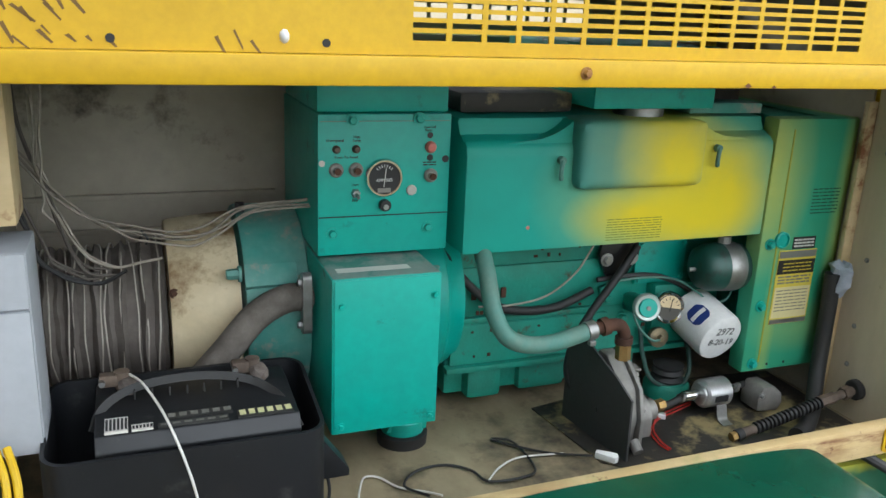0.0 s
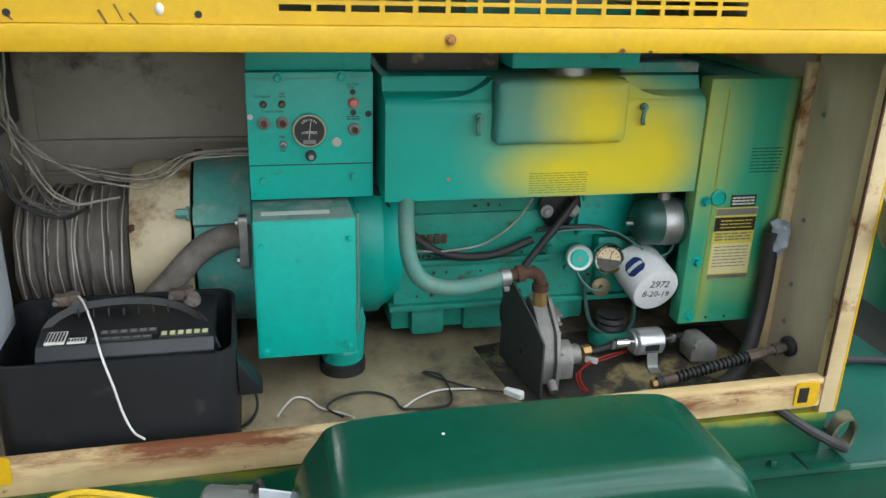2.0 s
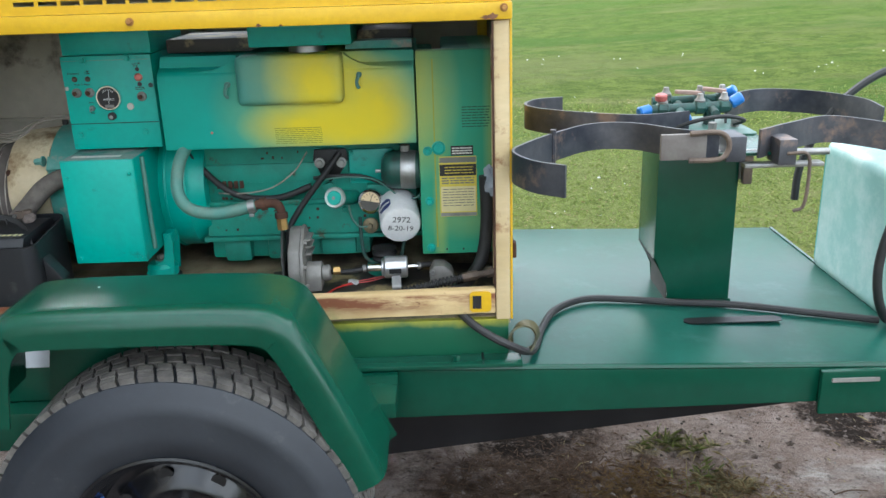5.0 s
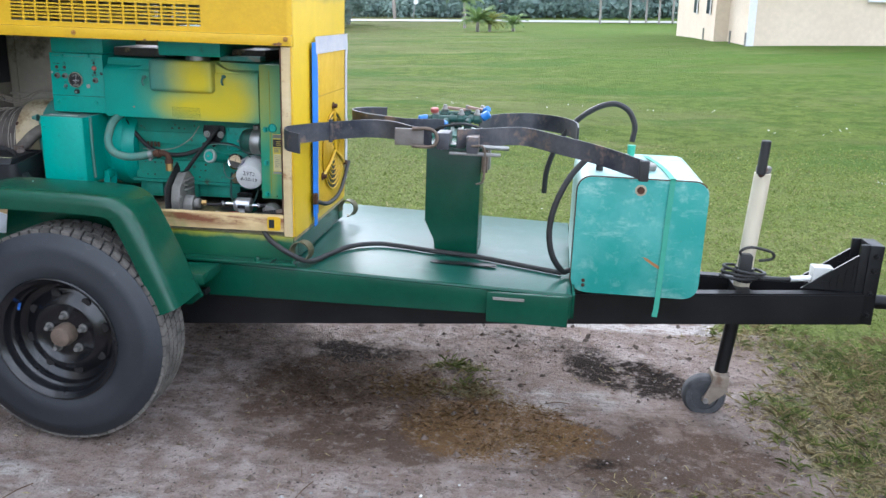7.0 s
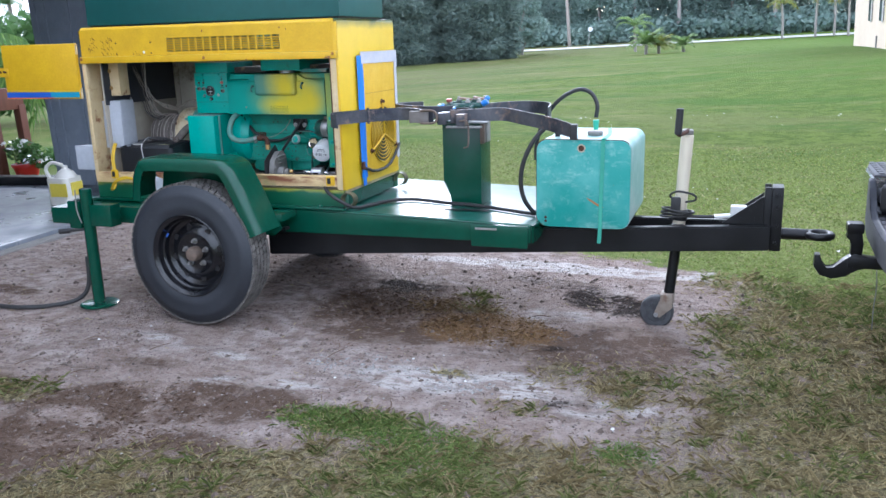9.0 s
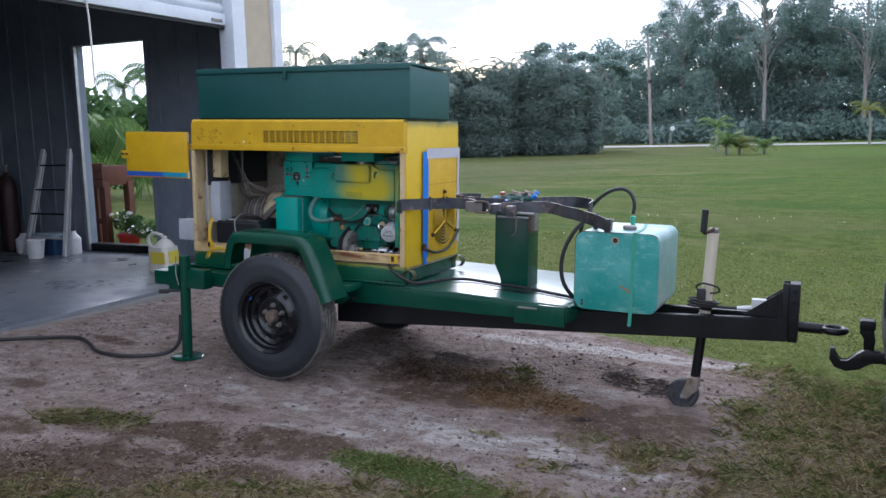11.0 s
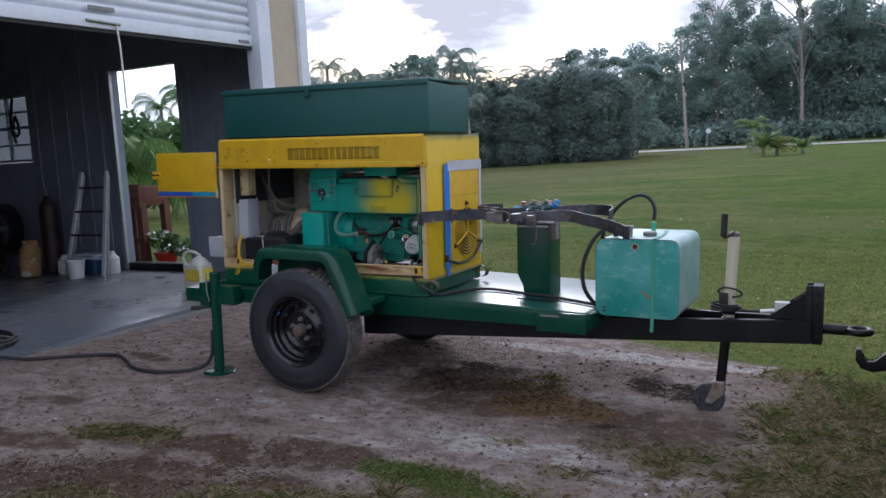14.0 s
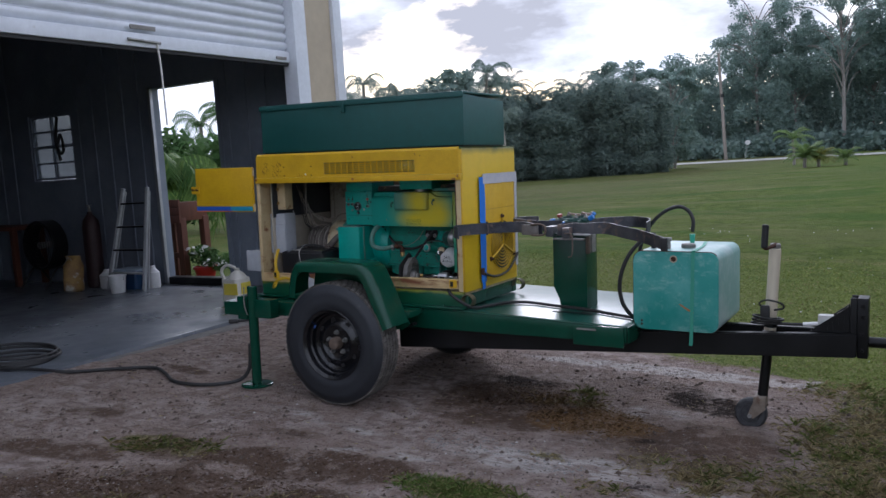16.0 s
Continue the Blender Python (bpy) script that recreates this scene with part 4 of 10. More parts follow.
def tree_at(base, height, spread, seed, label, leaf=0.55, count=2600, bare=0.45, material=LEAF_HAZED, lean_x=0.0):
    """A tall broadleaf: tapered trunk, limbs, an uneven crown in separate clumps."""
    rnd = random.Random(seed)
    t = thing("tree", base, label, "tree", "trees across the lawn", lean=False)
    bx, by, bz = base
    trunk = tube([(bx, by, bz - 0.2), (bx + rnd.uniform(-0.2, 0.2) + lean_x * 0.3, by, bz + height * 0.4), (bx + lean_x + rnd.uniform(-0.4, 0.4), by, bz + height * 0.86)], height * 0.0075 + 0.02, 8, 6)
    top = bz + height * 0.86
    for v in trunk.verts:
        f = (v.co.z - bz) / height
        cx = bx + lean_x * f
        v.co.x = cx + (v.co.x - cx) * (1.25 - 0.75 * f)
    clumps = []
    for k in range(rnd.randint(30, 36)):
        a, f = rnd.uniform(0, 6.28), rnd.uniform(bare, 1.0)
        reach = spread * rnd.uniform(0.35, 1.0) * (1.15 - 0.55 * abs(f - 0.7) / 0.3 * 0.5)
        c = (bx + lean_x * f + math.cos(a) * reach, by + math.sin(a) * reach, bz + height * f)
        tube([(bx + lean_x * (f - 0.15), by, bz + height * (f - 0.16)), (c[0] * 0.5 + bx * 0.5, c[1] * 0.5 + by * 0.5, c[2] - height * 0.03), c], height * 0.0030, 5, 4, bm=trunk)
        clumps.append((c, (spread * rnd.uniform(0.15, 0.36), spread * rnd.uniform(0.15, 0.36), height * rnd.uniform(0.025, 0.075)), int(count / 33 * rnd.uniform(0.4, 1.6))))
    part("trunk", trunk, BARK, t)
    me = leaf_mesh("crown", clumps, leaf, material, seed)
    me.transform(Matrix.Translation(-OFF[t]))
    o = new("crown", me)
    o.parent, OFF[o] = t, OFF[t]
    return t


def frond_verts(base, yaw, lift_angle, length, rng, droop=1.0, leaflets=26, blade=0.34):
    """One feather palm leaf: a bending rib with pairs of narrow leaflets, as separate triangles."""
    out = []
    p, a = np.array(base, float), lift_angle
    step = length / leaflets
    fwd = np.array([math.cos(yaw), math.sin(yaw), 0.0])
    side = np.array([-math.sin(yaw), math.cos(yaw), 0.0])
    for k in range(leaflets):
        d = fwd * math.cos(a) + np.array([0, 0, 1.0]) * math.sin(a)
        q = p + d * step
        w = np.array([0, 0, 0.012 * length / 2])
        out += [p - w, q, p + w]
        f = (k + 1) / leaflets
        ln = blade * length * (0.35 + 1.2 * f * (1.25 - f)) * rng.uniform(0.85, 1.1)
        for sgn in (1, -1):
            tip = p + side * sgn * ln * 0.75 + d * ln * 0.55 + np.array([0, 0, -0.42 * ln * droop])
            out += [p - d * step * 0.42, tip, p + d * step * 0.42]
        p, a = q, a - droop * 1.75 / leaflets * (0.4 + 1.2 * f)
    return out


def palm_at(base, height, frond, seed, label, count=12, material=LEAF_PALM, trunk_r=0.11, group="palms", leaflets=24, droop=1.0):
    rng = random.Random(seed)
    t = thing("palm", base, label, "palm", group, lean=False)
    bx, by, bz = base
    top = Vector((bx + rng.uniform(-0.05, 0.05) * height, by, bz + height))
    trunk = tube([(bx, by, bz - 0.1), (bx, by, bz + height * 0.5), top], trunk_r, 9, 6)
    if height > 0.2:
        part("trunk", trunk, BARK, t)
    else:
        part("trunk", rod((bx, by, bz - 0.05), (bx, by, bz + 0.2), trunk_r, 9), BARK, t)
    verts = []
    for k in range(count):
        verts += frond_verts(top, 6.283 * k / count + rng.uniform(-0.3, 0.3), rng.uniform(0.25, 1.35), frond * rng.uniform(0.8, 1.1), rng, droop, leaflets)
    me = raw_mesh("crown", np.array(verts), 3, material)
    me.transform(Matrix.Translation(-OFF[t]))
    o = new("crown", me)
    o.parent, OFF[o] = t, OFF[t]
    return t


def build_planting():
    rnd = random.Random(11)
    # the wood behind the road: a mass of leaves, with single tall trees before it
    clumps = []
    for k in range(150):
        x = -80 + 175 * k / 149 + rnd.uniform(-2, 2)
        y = 104 + rnd.uniform(0, 16) + 0.06 * abs(x)
        h = (10.5 if x < -32 else 12 + 4.5 * clamp01((x + 32) / 30)) * rnd.uniform(0.8, 1.15)
        for f in (0.12, 0.35, 0.6, 0.85):
            clumps.append(((x + rnd.uniform(-2, 2), y + rnd.uniform(-3, 3), h * f), (rnd.uniform(1.6, 3.8), 2.6, h * rnd.uniform(0.08, 0.19)), 820))
    me = leaf_mesh("woodland", clumps, 0.34, LEAF_HAZED, 5)
    scenery("woodland", me, "dense green wood beyond the road, hazed in its colour", "trees", "stuff")
    clumps = []
    for k in range(110):
        x = -90 + 190 * k / 109
        h = 9.0 if x < -32 else 11.5 + 3.5 * clamp01((x + 32) / 30)
        for f in (0.08, 0.28, 0.5, 0.72):
            clumps.append(((x, 119 + 0.06 * abs(x), h * f), (3.2, 3.0, h * 0.17), 130))
        clumps.append(((x, 101.5 + 0.06 * abs(x) + rnd.uniform(-1, 1), 0.9), (2.0, 1.2, rnd.uniform(0.8, 1.9)), 150))
    for k in range(130):
        x = -100 + 210 * k / 129
        for f in (1.2, 3.6, 6.2, 8.6):
            clumps.append(((x, 127 + 0.06 * abs(x), f), (2.6, 1.2, 1.9), 110))
    scenery("woodland_depth", leaf_mesh("woodland_depth", clumps, 0.66, LEAF_HAZED, 15), "hazed depth of the wood beyond the road", "trees", "stuff")
    # a wood far across the open ground on the near side, mirrored in the tailgate
    clumps = [((-70 + 2.4 * k, -62 + rnd.uniform(-3, 3), 2.0 + 2.6 * g), (2.6, 2.0, 2.2 + rnd.uniform(-0.4, 0.9)), 60) for k in range(60) for g in (0, 1)]
    scenery("far_wood", leaf_mesh("far_wood", clumps, 0.9, LEAF_HAZED, 16), "distant dark wood across the open ground", "trees", "stuff")
    for i, (x, y, h, s) in enumerate(((-14.5, 107, 20, 4.6), (-10.2, 108, 17, 3.8), (-4.5, 103, 22, 5.0), (1.5, 110, 20, 4.5), (6.2, 103, 22, 5), (13, 110, 22, 5), (20, 109, 22, 5), (28, 110, 22, 5), (36, 109, 20, 5), (-1.6, 109, 18, 4), (46, 110, 20, 5))):
        tree_at((x, y, -0.06), h, s, 40 + i, "tall thin-crowned pale-trunked tree at the wood's edge", 0.25, 15000, 0.42)
    for i, (x, y, h, s) in enumerate(((-16.9, 65, 8.9, 3.3), (-14.4, 67, 8.6, 3.0))):
        tree_at((x, y, -0.06), h, s, 90 + i, "dark round-crowned tree rising over the thicket", 0.26, 9000, 0.12)
    # the palm thicket along the lawn's far left edge
    clumps = []
    for k in range(70):
        f = k / 69
        x, y = -34 + 20.0 * f + rnd.uniform(-1, 1), 46.0 + 12 * f + rnd.uniform(-1.5, 1.5)
        h = 6.0 + 0.7 * math.sin(f * 7) + rnd.uniform(-0.9, 0.9) - 1.0 * clamp01((f - 0.9) / 0.1)
        for g in (0.18, 0.5, 0.82):
            clumps.append(((x, y, h * g - 0.1), (1.4, 1.3, h * 0.22), 2100))
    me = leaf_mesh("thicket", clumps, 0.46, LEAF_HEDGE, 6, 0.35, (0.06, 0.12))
    scenery("thicket", me, "dense palm thicket beside the lawn, hazed in its colour", "thicket", "stuff")
    for i in range(34):
        f = i / 33
        palm_at((-34 + 19.5 * f + rnd.uniform(-0.6, 0.6), 47.2 + 12 * f, -0.05), 5.3 + rnd.uniform(-1.2, 1.7), 2.3, 200 + i, "slender feather palm in the thicket", 11, LEAF_HEDGE, 0.07, "palms of the thicket", 16)
    # palms above the trailer and through the shed's doorway
    for i, (x, y, h, s) in enumerate(((-15.3, 23.9, 5.0, 1.25), (-14.2, 24.8, 4.5, 1.2), (-11.35, 26.6, 5.15, 1.35), (-10.95, 26.9, 4.6, 1.2), (-10.75, 27.2, 3.2, 1.2))):
        palm_at((x, y, -0.05), h, s, 300 + i, "tall feather palm against the sky", 10, LEAF_HEDGE, 0.06, "palms behind the trailer", 22, 1.45)
    tree_at((-25.2, 48.5, -0.06), 7.9, 1.9, 77, "round-crowned tree standing behind the trailer", 0.34, 2600, 0.72)
    for i, (x, y, h, s) in enumerate(((-21.0, 22.5, 4.0, 1.95), (-18.6, 22.0, 5.0, 1.6), (-24.0, 23.6, 3.9, 1.8), (-22.4, 22.0, 2.6, 1.9))):
        palm_at((x, y, 0.1), h, s, 330 + i, "feather palm seen through the shed doorway", 11, LEAF_SHRUB, 0.08, "palms beyond the shed", 15, 1.25)
    palm_at((-7.0, 6.0, 0.12), 1.4, 1.85, 350, "bright green young palm beside the wooden planter", 26, LEAF_BRIGHT, 0.08, leaflets=20, droop=1.7)
    clumps = [((-17 + 1.5 * k, 15.5 + rnd.uniform(-1, 1), 0.9 + 1.0 * g + rnd.uniform(0, 0.5)), (1.3, 1.0, 0.95), 800) for k in range(6) for g in (0, 1)]
    scenery("shrubbery", leaf_mesh("shrubbery", clumps, 0.26, LEAF_SHRUB, 8), "mixed green shrubbery behind the shed", "shrubs", "stuff")
    # young palms out on the lawn
    for i, (x, y, h, s, m) in enumerate(((-4.0, 58.5, 1.75, 1.5, LEAF_PALM), (-1.6, 50.5, 0.45, 1.15, LEAF_PALM_YELLOW), (-2.3, 50.0, 0.6, 1.35, LEAF_PALM), (-0.2, 51.2, 0.4, 1.05, LEAF_PALM))):
        palm_at((x, y, lift(x, y)), h, s, 400 + i, "bushy young palm planted on the lawn", 13 if h > 1 else 34, m, 0.1, "lawn palms", 20, 1.0 if h > 1 else 0.75)
    for i, (x, y, m) in enumerate(((7.6, 74, LEAF_PALM_YELLOW), (10.2, 75, LEAF_PALM_YELLOW), (11.8, 77, LEAF_PALM), (12.6, 74, LEAF_PALM_YELLOW), (14.0, 76, LEAF_PALM), (17.0, 75, LEAF_PALM))):
        palm_at((x - 1.5, y, lift(x, y)), 2.9 + 0.3 * (i % 3), 1.7, 420 + i, "small yellow-green palm in a row by the road", 11, m, 0.10, "row of palms", 18)
    # planter and flowers outside the doorway
    pl = thing("wooden_planter", (-5.72, 5.35, 0.12), "red-brown wooden planter stand outside the shed", "planter", lean=False)
    for x in (-6.22, -5.57):
        for y in (5.1, 5.55):
            part("leg", box(x, x + 0.11, y, y + 0.11, 0.10, 1.05, 0.008), WOOD_RED, pl)
    for k in range(3):
        part("board", box(-6.24, -5.44, 5.06, 5.098, 0.98 + 0.12 * k, 1.09 + 0.12 * k, 0.006), WOOD_RED, pl)
    part("cross_rail", box(-6.20, -5.48, 5.12, 5.16, 0.45, 0.53, 0.005), WOOD_RED, pl)
    part("soil_box", box(-6.20, -5.48, 5.10, 5.66, 1.0, 1.28, 0.006), WOOD_RED, pl)
    pot = thing("flower_pot", (-5.25, 5.3, 0.12), "white-flowering plant in a red pot outside the shed", "potted plant", lean=False)
    part("pot", revolve([(0.12, 0), (0.165, 0.17), (0.18, 0.17), (0.18, 0.21), (0.15, 0.21), (0.11, 0.03)], (-5.25, 5.3, 0.10), (0, 0, 1), 22), RED, pot)
    me = leaf_mesh("foliage", [((-5.25, 5.3, 0.46), (0.22, 0.2, 0.17), 300), ((-4.95, 5.32, 0.36), (0.26, 0.2, 0.14), 240)], 0.075, LEAF_SHRUB, 21)
    me.transform(Matrix.Translation(-OFF[pot]))
    o = new("foliage", me)
    o.parent, OFF[o] = pot, OFF[pot]
    me = leaf_mesh("blossom", [((-5.28, 5.2, 0.55), (0.2, 0.15, 0.11), 44), ((-4.95, 5.2, 0.40), (0.24, 0.14, 0.09), 40)], 0.06, PETAL, 22)
    me.transform(Matrix.Translation(-OFF[pot]))
    o = new("blossom", me)
    o.parent, OFF[o] = pot, OFF[pot]


build_planting()


# ---- the trailer ----
TYRE_Z, TYRE_X, TYRE_R = 0.495, 0.745, 0.410


def wheel(parent, y0, y1, face):
    """A worn tyre on a black eight-hole steel rim; face is -1 or 1: the side that its dish looks to."""
    w = y1 - y0
    out = y0 if face < 0 else y1
    a = (0, -face, 0)
    c = (TYRE_X, out, TYRE_Z)
    R = TYRE_R
    ty = part("tyre", revolve([(0.232, 0.028), (0.236, 0.012), (0.258, 0.004), (0.29, 0.0), (0.30, 0.003), (0.335, 0.001), (0.36, 0.006), (0.363, 0.009), (0.385, 0.018), (R - 0.012, 0.030), (R - 0.012, w - 0.030), (0.385, w - 0.018), (0.33, w), (0.29, w), (0.24, w - 0.012), (0.232, w - 0.028)], c, a, 72, loop=True), RUBBER, parent)
    # tread blocks, laid in five ribs round the tyre
    bm = bmesh.new()
    rnd = random.Random(3)
    for rib in range(5):
        ya = 0.030 + (w - 0.060) * rib / 5 + 0.004
        yb = 0.030 + (w - 0.060) * (rib + 1) / 5 - 0.004
        count = 64
        for k in range(count):
            g0 = 6.2832 * (k + 0.06 + 0.3 * (rib % 2)) / count
            g1 = 6.2832 * (k + 0.88 + 0.3 * (rib % 2)) / count
            vs = []
            for r in (R - 0.014, R):
                for g, yy in ((g0, ya), (g1, ya), (g1 + 0.02, yb), (g0 + 0.02, yb)):
                    vs.append(bm.verts.new((TYRE_X + r * math.cos(g), out - face * yy, TYRE_Z + r * math.sin(g))))
            for f in ((4, 5, 6, 7), (0, 1, 5, 4), (1, 2, 6, 5), (2, 3, 7, 6), (3, 0, 4, 7)):
                bm.faces.new([vs[i] for i in f])
    bmesh.ops.recalc_face_normals(bm, faces=bm.faces[:])
    part("tread", bm, TREAD, ty, "dusty worn tread")
    rim = part("rim", revolve([(0.236, 0.012), (0.238, 0.006), (0.232, 0.004), (0.224, 0.012), (0.214, 0.020), (0.208, 0.050), (0.204, 0.056), (0.198, 0.060), (0.192, 0.088), (0.168, 0.100), (0.155, 0.096), (0.135, 0.075), (0.118, 0.070), (0.104, 0.082), (0.085, 0.085), (0.0, 0.085)], c, a, 64, caps=(False, False)), RIM_BLACK, parent, "glossy black painted dished steel rim")
    for k in range(8):
        g = 6.2832 * k / 8 + 0.2
        p = Vector((TYRE_X + 0.150 * math.cos(g), out - face * 0.0885, TYRE_Z + 0.150 * math.sin(g)))
        part("vent_hole", rod(p, p + Vector((0, face * 0.004, 0)), 0.017, 10), INK, rim)
    for k in range(5):
        g = radians(20 + 72 * k)
        p = Vector((TYRE_X + 0.070 * math.cos(g), out - face * 0.084, TYRE_Z + 0.070 * math.sin(g)))
        part("wheel_nut", hexbolt(p, (0, face, 0), 0.011, 0.024), STEEL, rim, "bright wheel nut")
    part("hub_cap", revolve([(0.042, 0), (0.042, 0.035), (0.036, 0.052), (0.018, 0.058), (0, 0.058)], (TYRE_X, out - face * 0.084, TYRE_Z), (0, face, 0), 22), HUB, rim, "grimy brown hub cap")
    part("valve", rod((TYRE_X - 0.17, out - face * 0.07, TYRE_Z + 0.11), (TYRE_X - 0.15, out - face * 0.03, TYRE_Z + 0.10), 0.005, 8), plain("blue_cap", (0.03, 0.12, 0.45)), rim, "blue valve cap")


def fender(parent, y0, y1, edge):
    """A square-shouldered mudguard arched over the wheel, with a rolled lip on its outer edge."""
    arch = [(0.355, 0.80), (0.378, 0.93), (0.412, 1.0), (0.468, 1.035), (0.73, 1.040), (0.935, 1.036), (1.005, 1.016), (1.048, 0.967), (1.128, 0.80), (1.196, 0.635)]
    arch = [(p.x, p.y) for p in spline([Vector((a, b, 0)) for a, b in arch], 5)]
    s = 1 if edge == y0 else -1
    side = [(edge + s * 0.050, 0.000), (edge + s * 0.030, 0.003), (edge + s * 0.016, 0.008), (edge + s * 0.007, 0.016), (edge + s * 0.002, 0.026), (edge, 0.040), (edge, 0.072), (edge + s * 0.006, 0.072), (edge + s * 0.008, 0.044), (edge + s * 0.020, 0.020), (edge + s * 0.050, 0.008)]
    far_y = y1 if s > 0 else y0
    section = [(far_y, 0.0)] + side + [(far_y, 0.006)]
    bm = bmesh.new()
    rows = []
    for y, drop in section:
        row = []
        for i, p in enumerate(arch):
            q, r = arch[max(0, i - 1)], arch[min(len(arch) - 1, i + 1)]
            d = Vector((r[0] - q[0], r[1] - q[1])).normalized()
            row.append(bm.verts.new((p[0] + d.y * drop, y, p[1] - d.x * drop)))
        rows.append(row)
    n, m = len(arch), len(rows)
    for j in range(m):
        for i in range(n - 1):
            bm.faces.new((rows[j][i], rows[j][i + 1], rows[(j + 1) % m][i + 1], rows[(j + 1) % m][i]))
    for i in (0, n - 1):
        bm.faces.new([row[i] for row in rows])
    bmesh.ops.recalc_face_normals(bm, faces=bm.faces[:])
    fd = part("fender", bm, GREEN, parent, "glossy dark green square-shouldered fender")
    return fd


def build_trailer():
    t = thing("utility_trailer", (1.6, 1.52, 0.085), "dark green single-axle trailer with black frame rails", "trailer")

    def sag(bm):
        for v in bm.verts:
            if v.co.x > 1.0:
                v.co.z -= 0.026 * (v.co.x - 1.0)
        return bm
    dk = bmesh.new()
    box(-0.34, 2.61, 1.085, 2.26, 0.676, 0.704, 0.006, bm=dk)
    bmesh.ops.subdivide_edges(dk, edges=[e for e in dk.edges if abs(e.verts[0].co.x - e.verts[1].co.x) > 1], cuts=30)
    deck = part("deck", sag(dk), DECK, t, "glossy dark green painted deck plate")
    sk = prism([(1.02, 0.66), (2.61, 0.66), (2.61, 0.575), (1.02, 0.52)], "y", 1.068, 1.082, 0.003)
    bmesh.ops.translate(sk, vec=(0, 0, 0.04), verts=sk.verts)
    part("side_skirt", sag(sk), GREEN, t)
    part("side_skirt", sag(prism([(-0.34, 0.70), (2.61, 0.70), (2.61, 0.60), (-0.34, 0.60)], "y", 2.262, 2.276, 0.003)), GREEN, t)
    part("lip_rail", tube([(1.0, 1.078, 0.705), (1.8, 1.076, 0.684), (2.61, 1.076, 0.663)], 0.009, 8), GREEN, deck)
    stepb = part("side_step", box(2.285, 2.60, 1.044, 1.066, 0.545, 0.668, 0.006), GREEN, t)
    part("grab_slot", box(2.31, 2.43, 1.038, 1.043, 0.640, 0.650), DULL, stepb)
    part("deck_end", box(2.612, 2.622, 1.085, 2.26, 0.57, 0.664), GREEN, t)
    # floor plate inset and drain slot
    slot = part("deck_slot", prism(rounded(2.02, 2.30, 1.335, 1.375, 0.018), "z", 0.679, 0.6815), BLACK, deck)
    for a, b in ((1.35, 1.42),):
        part("deck_seam", box(a, b, 1.10, 1.13, 0.700, 0.7065, 0.002), HOSE, deck)
    # A-frame rails
    for s, label in ((-1, "near"), (1, "far")):
        rail = bmesh.new()
        p, q = Vector((0.98, 1.52 + s * 0.385, 0.0)), Vector((3.80, 1.52 + s * 0.060, 0.0))
        d = (q - p).normalized()
        nrm = Vector((-d.y, d.x, 0))
        for (z00, z01), (z10, z11) in (((0.405, 0.545), (0.512, 0.645)),):
            vs = [rail.verts.new(v) for v in (p - nrm * 0.03 + Vector((0, 0, z00)), p + nrm * 0.03 + Vector((0, 0, z00)), p + nrm * 0.03 + Vector((0, 0, z01)), p - nrm * 0.03 + Vector((0, 0, z01)), q - nrm * 0.03 + Vector((0, 0, z10)), q + nrm * 0.03 + Vector((0, 0, z10)), q + nrm * 0.03 + Vector((0, 0, z11)), q - nrm * 0.03 + Vector((0, 0, z11)))]
            for f in ((0, 1, 2, 3), (4, 7, 6, 5), (0, 4, 5, 1), (1, 5, 6, 2), (2, 6, 7, 3), (3, 7, 4, 0)):
                rail.faces.new([vs[i] for i in f])
        bmesh.ops.bevel(rail, geom=rail.edges[:], offset=0.006, segments=2, affect="EDGES")
        bmesh.ops.recalc_face_normals(rail, faces=rail.faces[:])
        part("frame_rail", rail, BLACK, t, "black box-section frame rail")
    for x, y0, y1 in ((1.05, 1.17, 1.87), (2.0, 1.28, 1.76), (2.75, 1.36, 1.68), (3.3, 1.41, 1.63)):
        part("cross_member", box(x, x + 0.06, y0, y1, 0.50 + 0.02 * (x - 1), 0.575 + 0.02 * (x - 1), 0.004), BLACK, t)
    part("axle", rod((TYRE_X, 0.80, TYRE_Z), (TYRE_X, 2.24, TYRE_Z), 0.038, 14), BLACK, t)
    for y in (1.0, 2.05):
        part("leaf_spring", ribbon([(0.32, y, 0.60), (0.55, y, 0.545), (TYRE_X, y, 0.535), (0.95, y, 0.545), (1.18, y, 0.60)], 0.05, 0.02, (0, 1, 0)), BLACK, t)
    part("chassis", box(-0.36, 1.02, 1.09, 2.25, 0.60, 0.674, 0.006), GREEN, t)
    for y0, y1, f in ((0.635, 0.865, -1), (2.19, 2.42, 1)):
        hub = new("wheel")
        hub.parent, OFF[hub] = t, OFF[t]
        wheel(hub, y0, y1, f)
    fd = fender(t, 0.676, 0.895, 0.676)
    part("inner_skirt", prism([(0.40, 0.70), (0.44, 0.92), (0.50, 0.985), (1.0, 0.985), (1.06, 0.93), (1.21, 0.62), (1.16, 0.58), (0.40, 0.58)], "y", 0.888, 0.894), GREEN, fd)
    part("stay", box(0.40, 1.21, 0.896, 1.084, 0.66, 0.70, 0.004), GREEN, fd)
    part("scuff", prism(rounded(0.592, 0.597, 0.826, 0.830, 0.0015), "z", 1.0405, 1.0415), WHITE, fd, "white paint chip")
    fender(t, 2.160, 2.378, 2.378)
    # the rear bumper beam and corner stand
    part("rear_beam", box(-0.36, -0.16, 0.80, 2.25, 0.60, 0.70, 0.006), GREEN, t)
    part("side_rail", box(-0.15, 0.41, 0.90, 1.084, 0.60, 0.70, 0.006), GREEN, t)
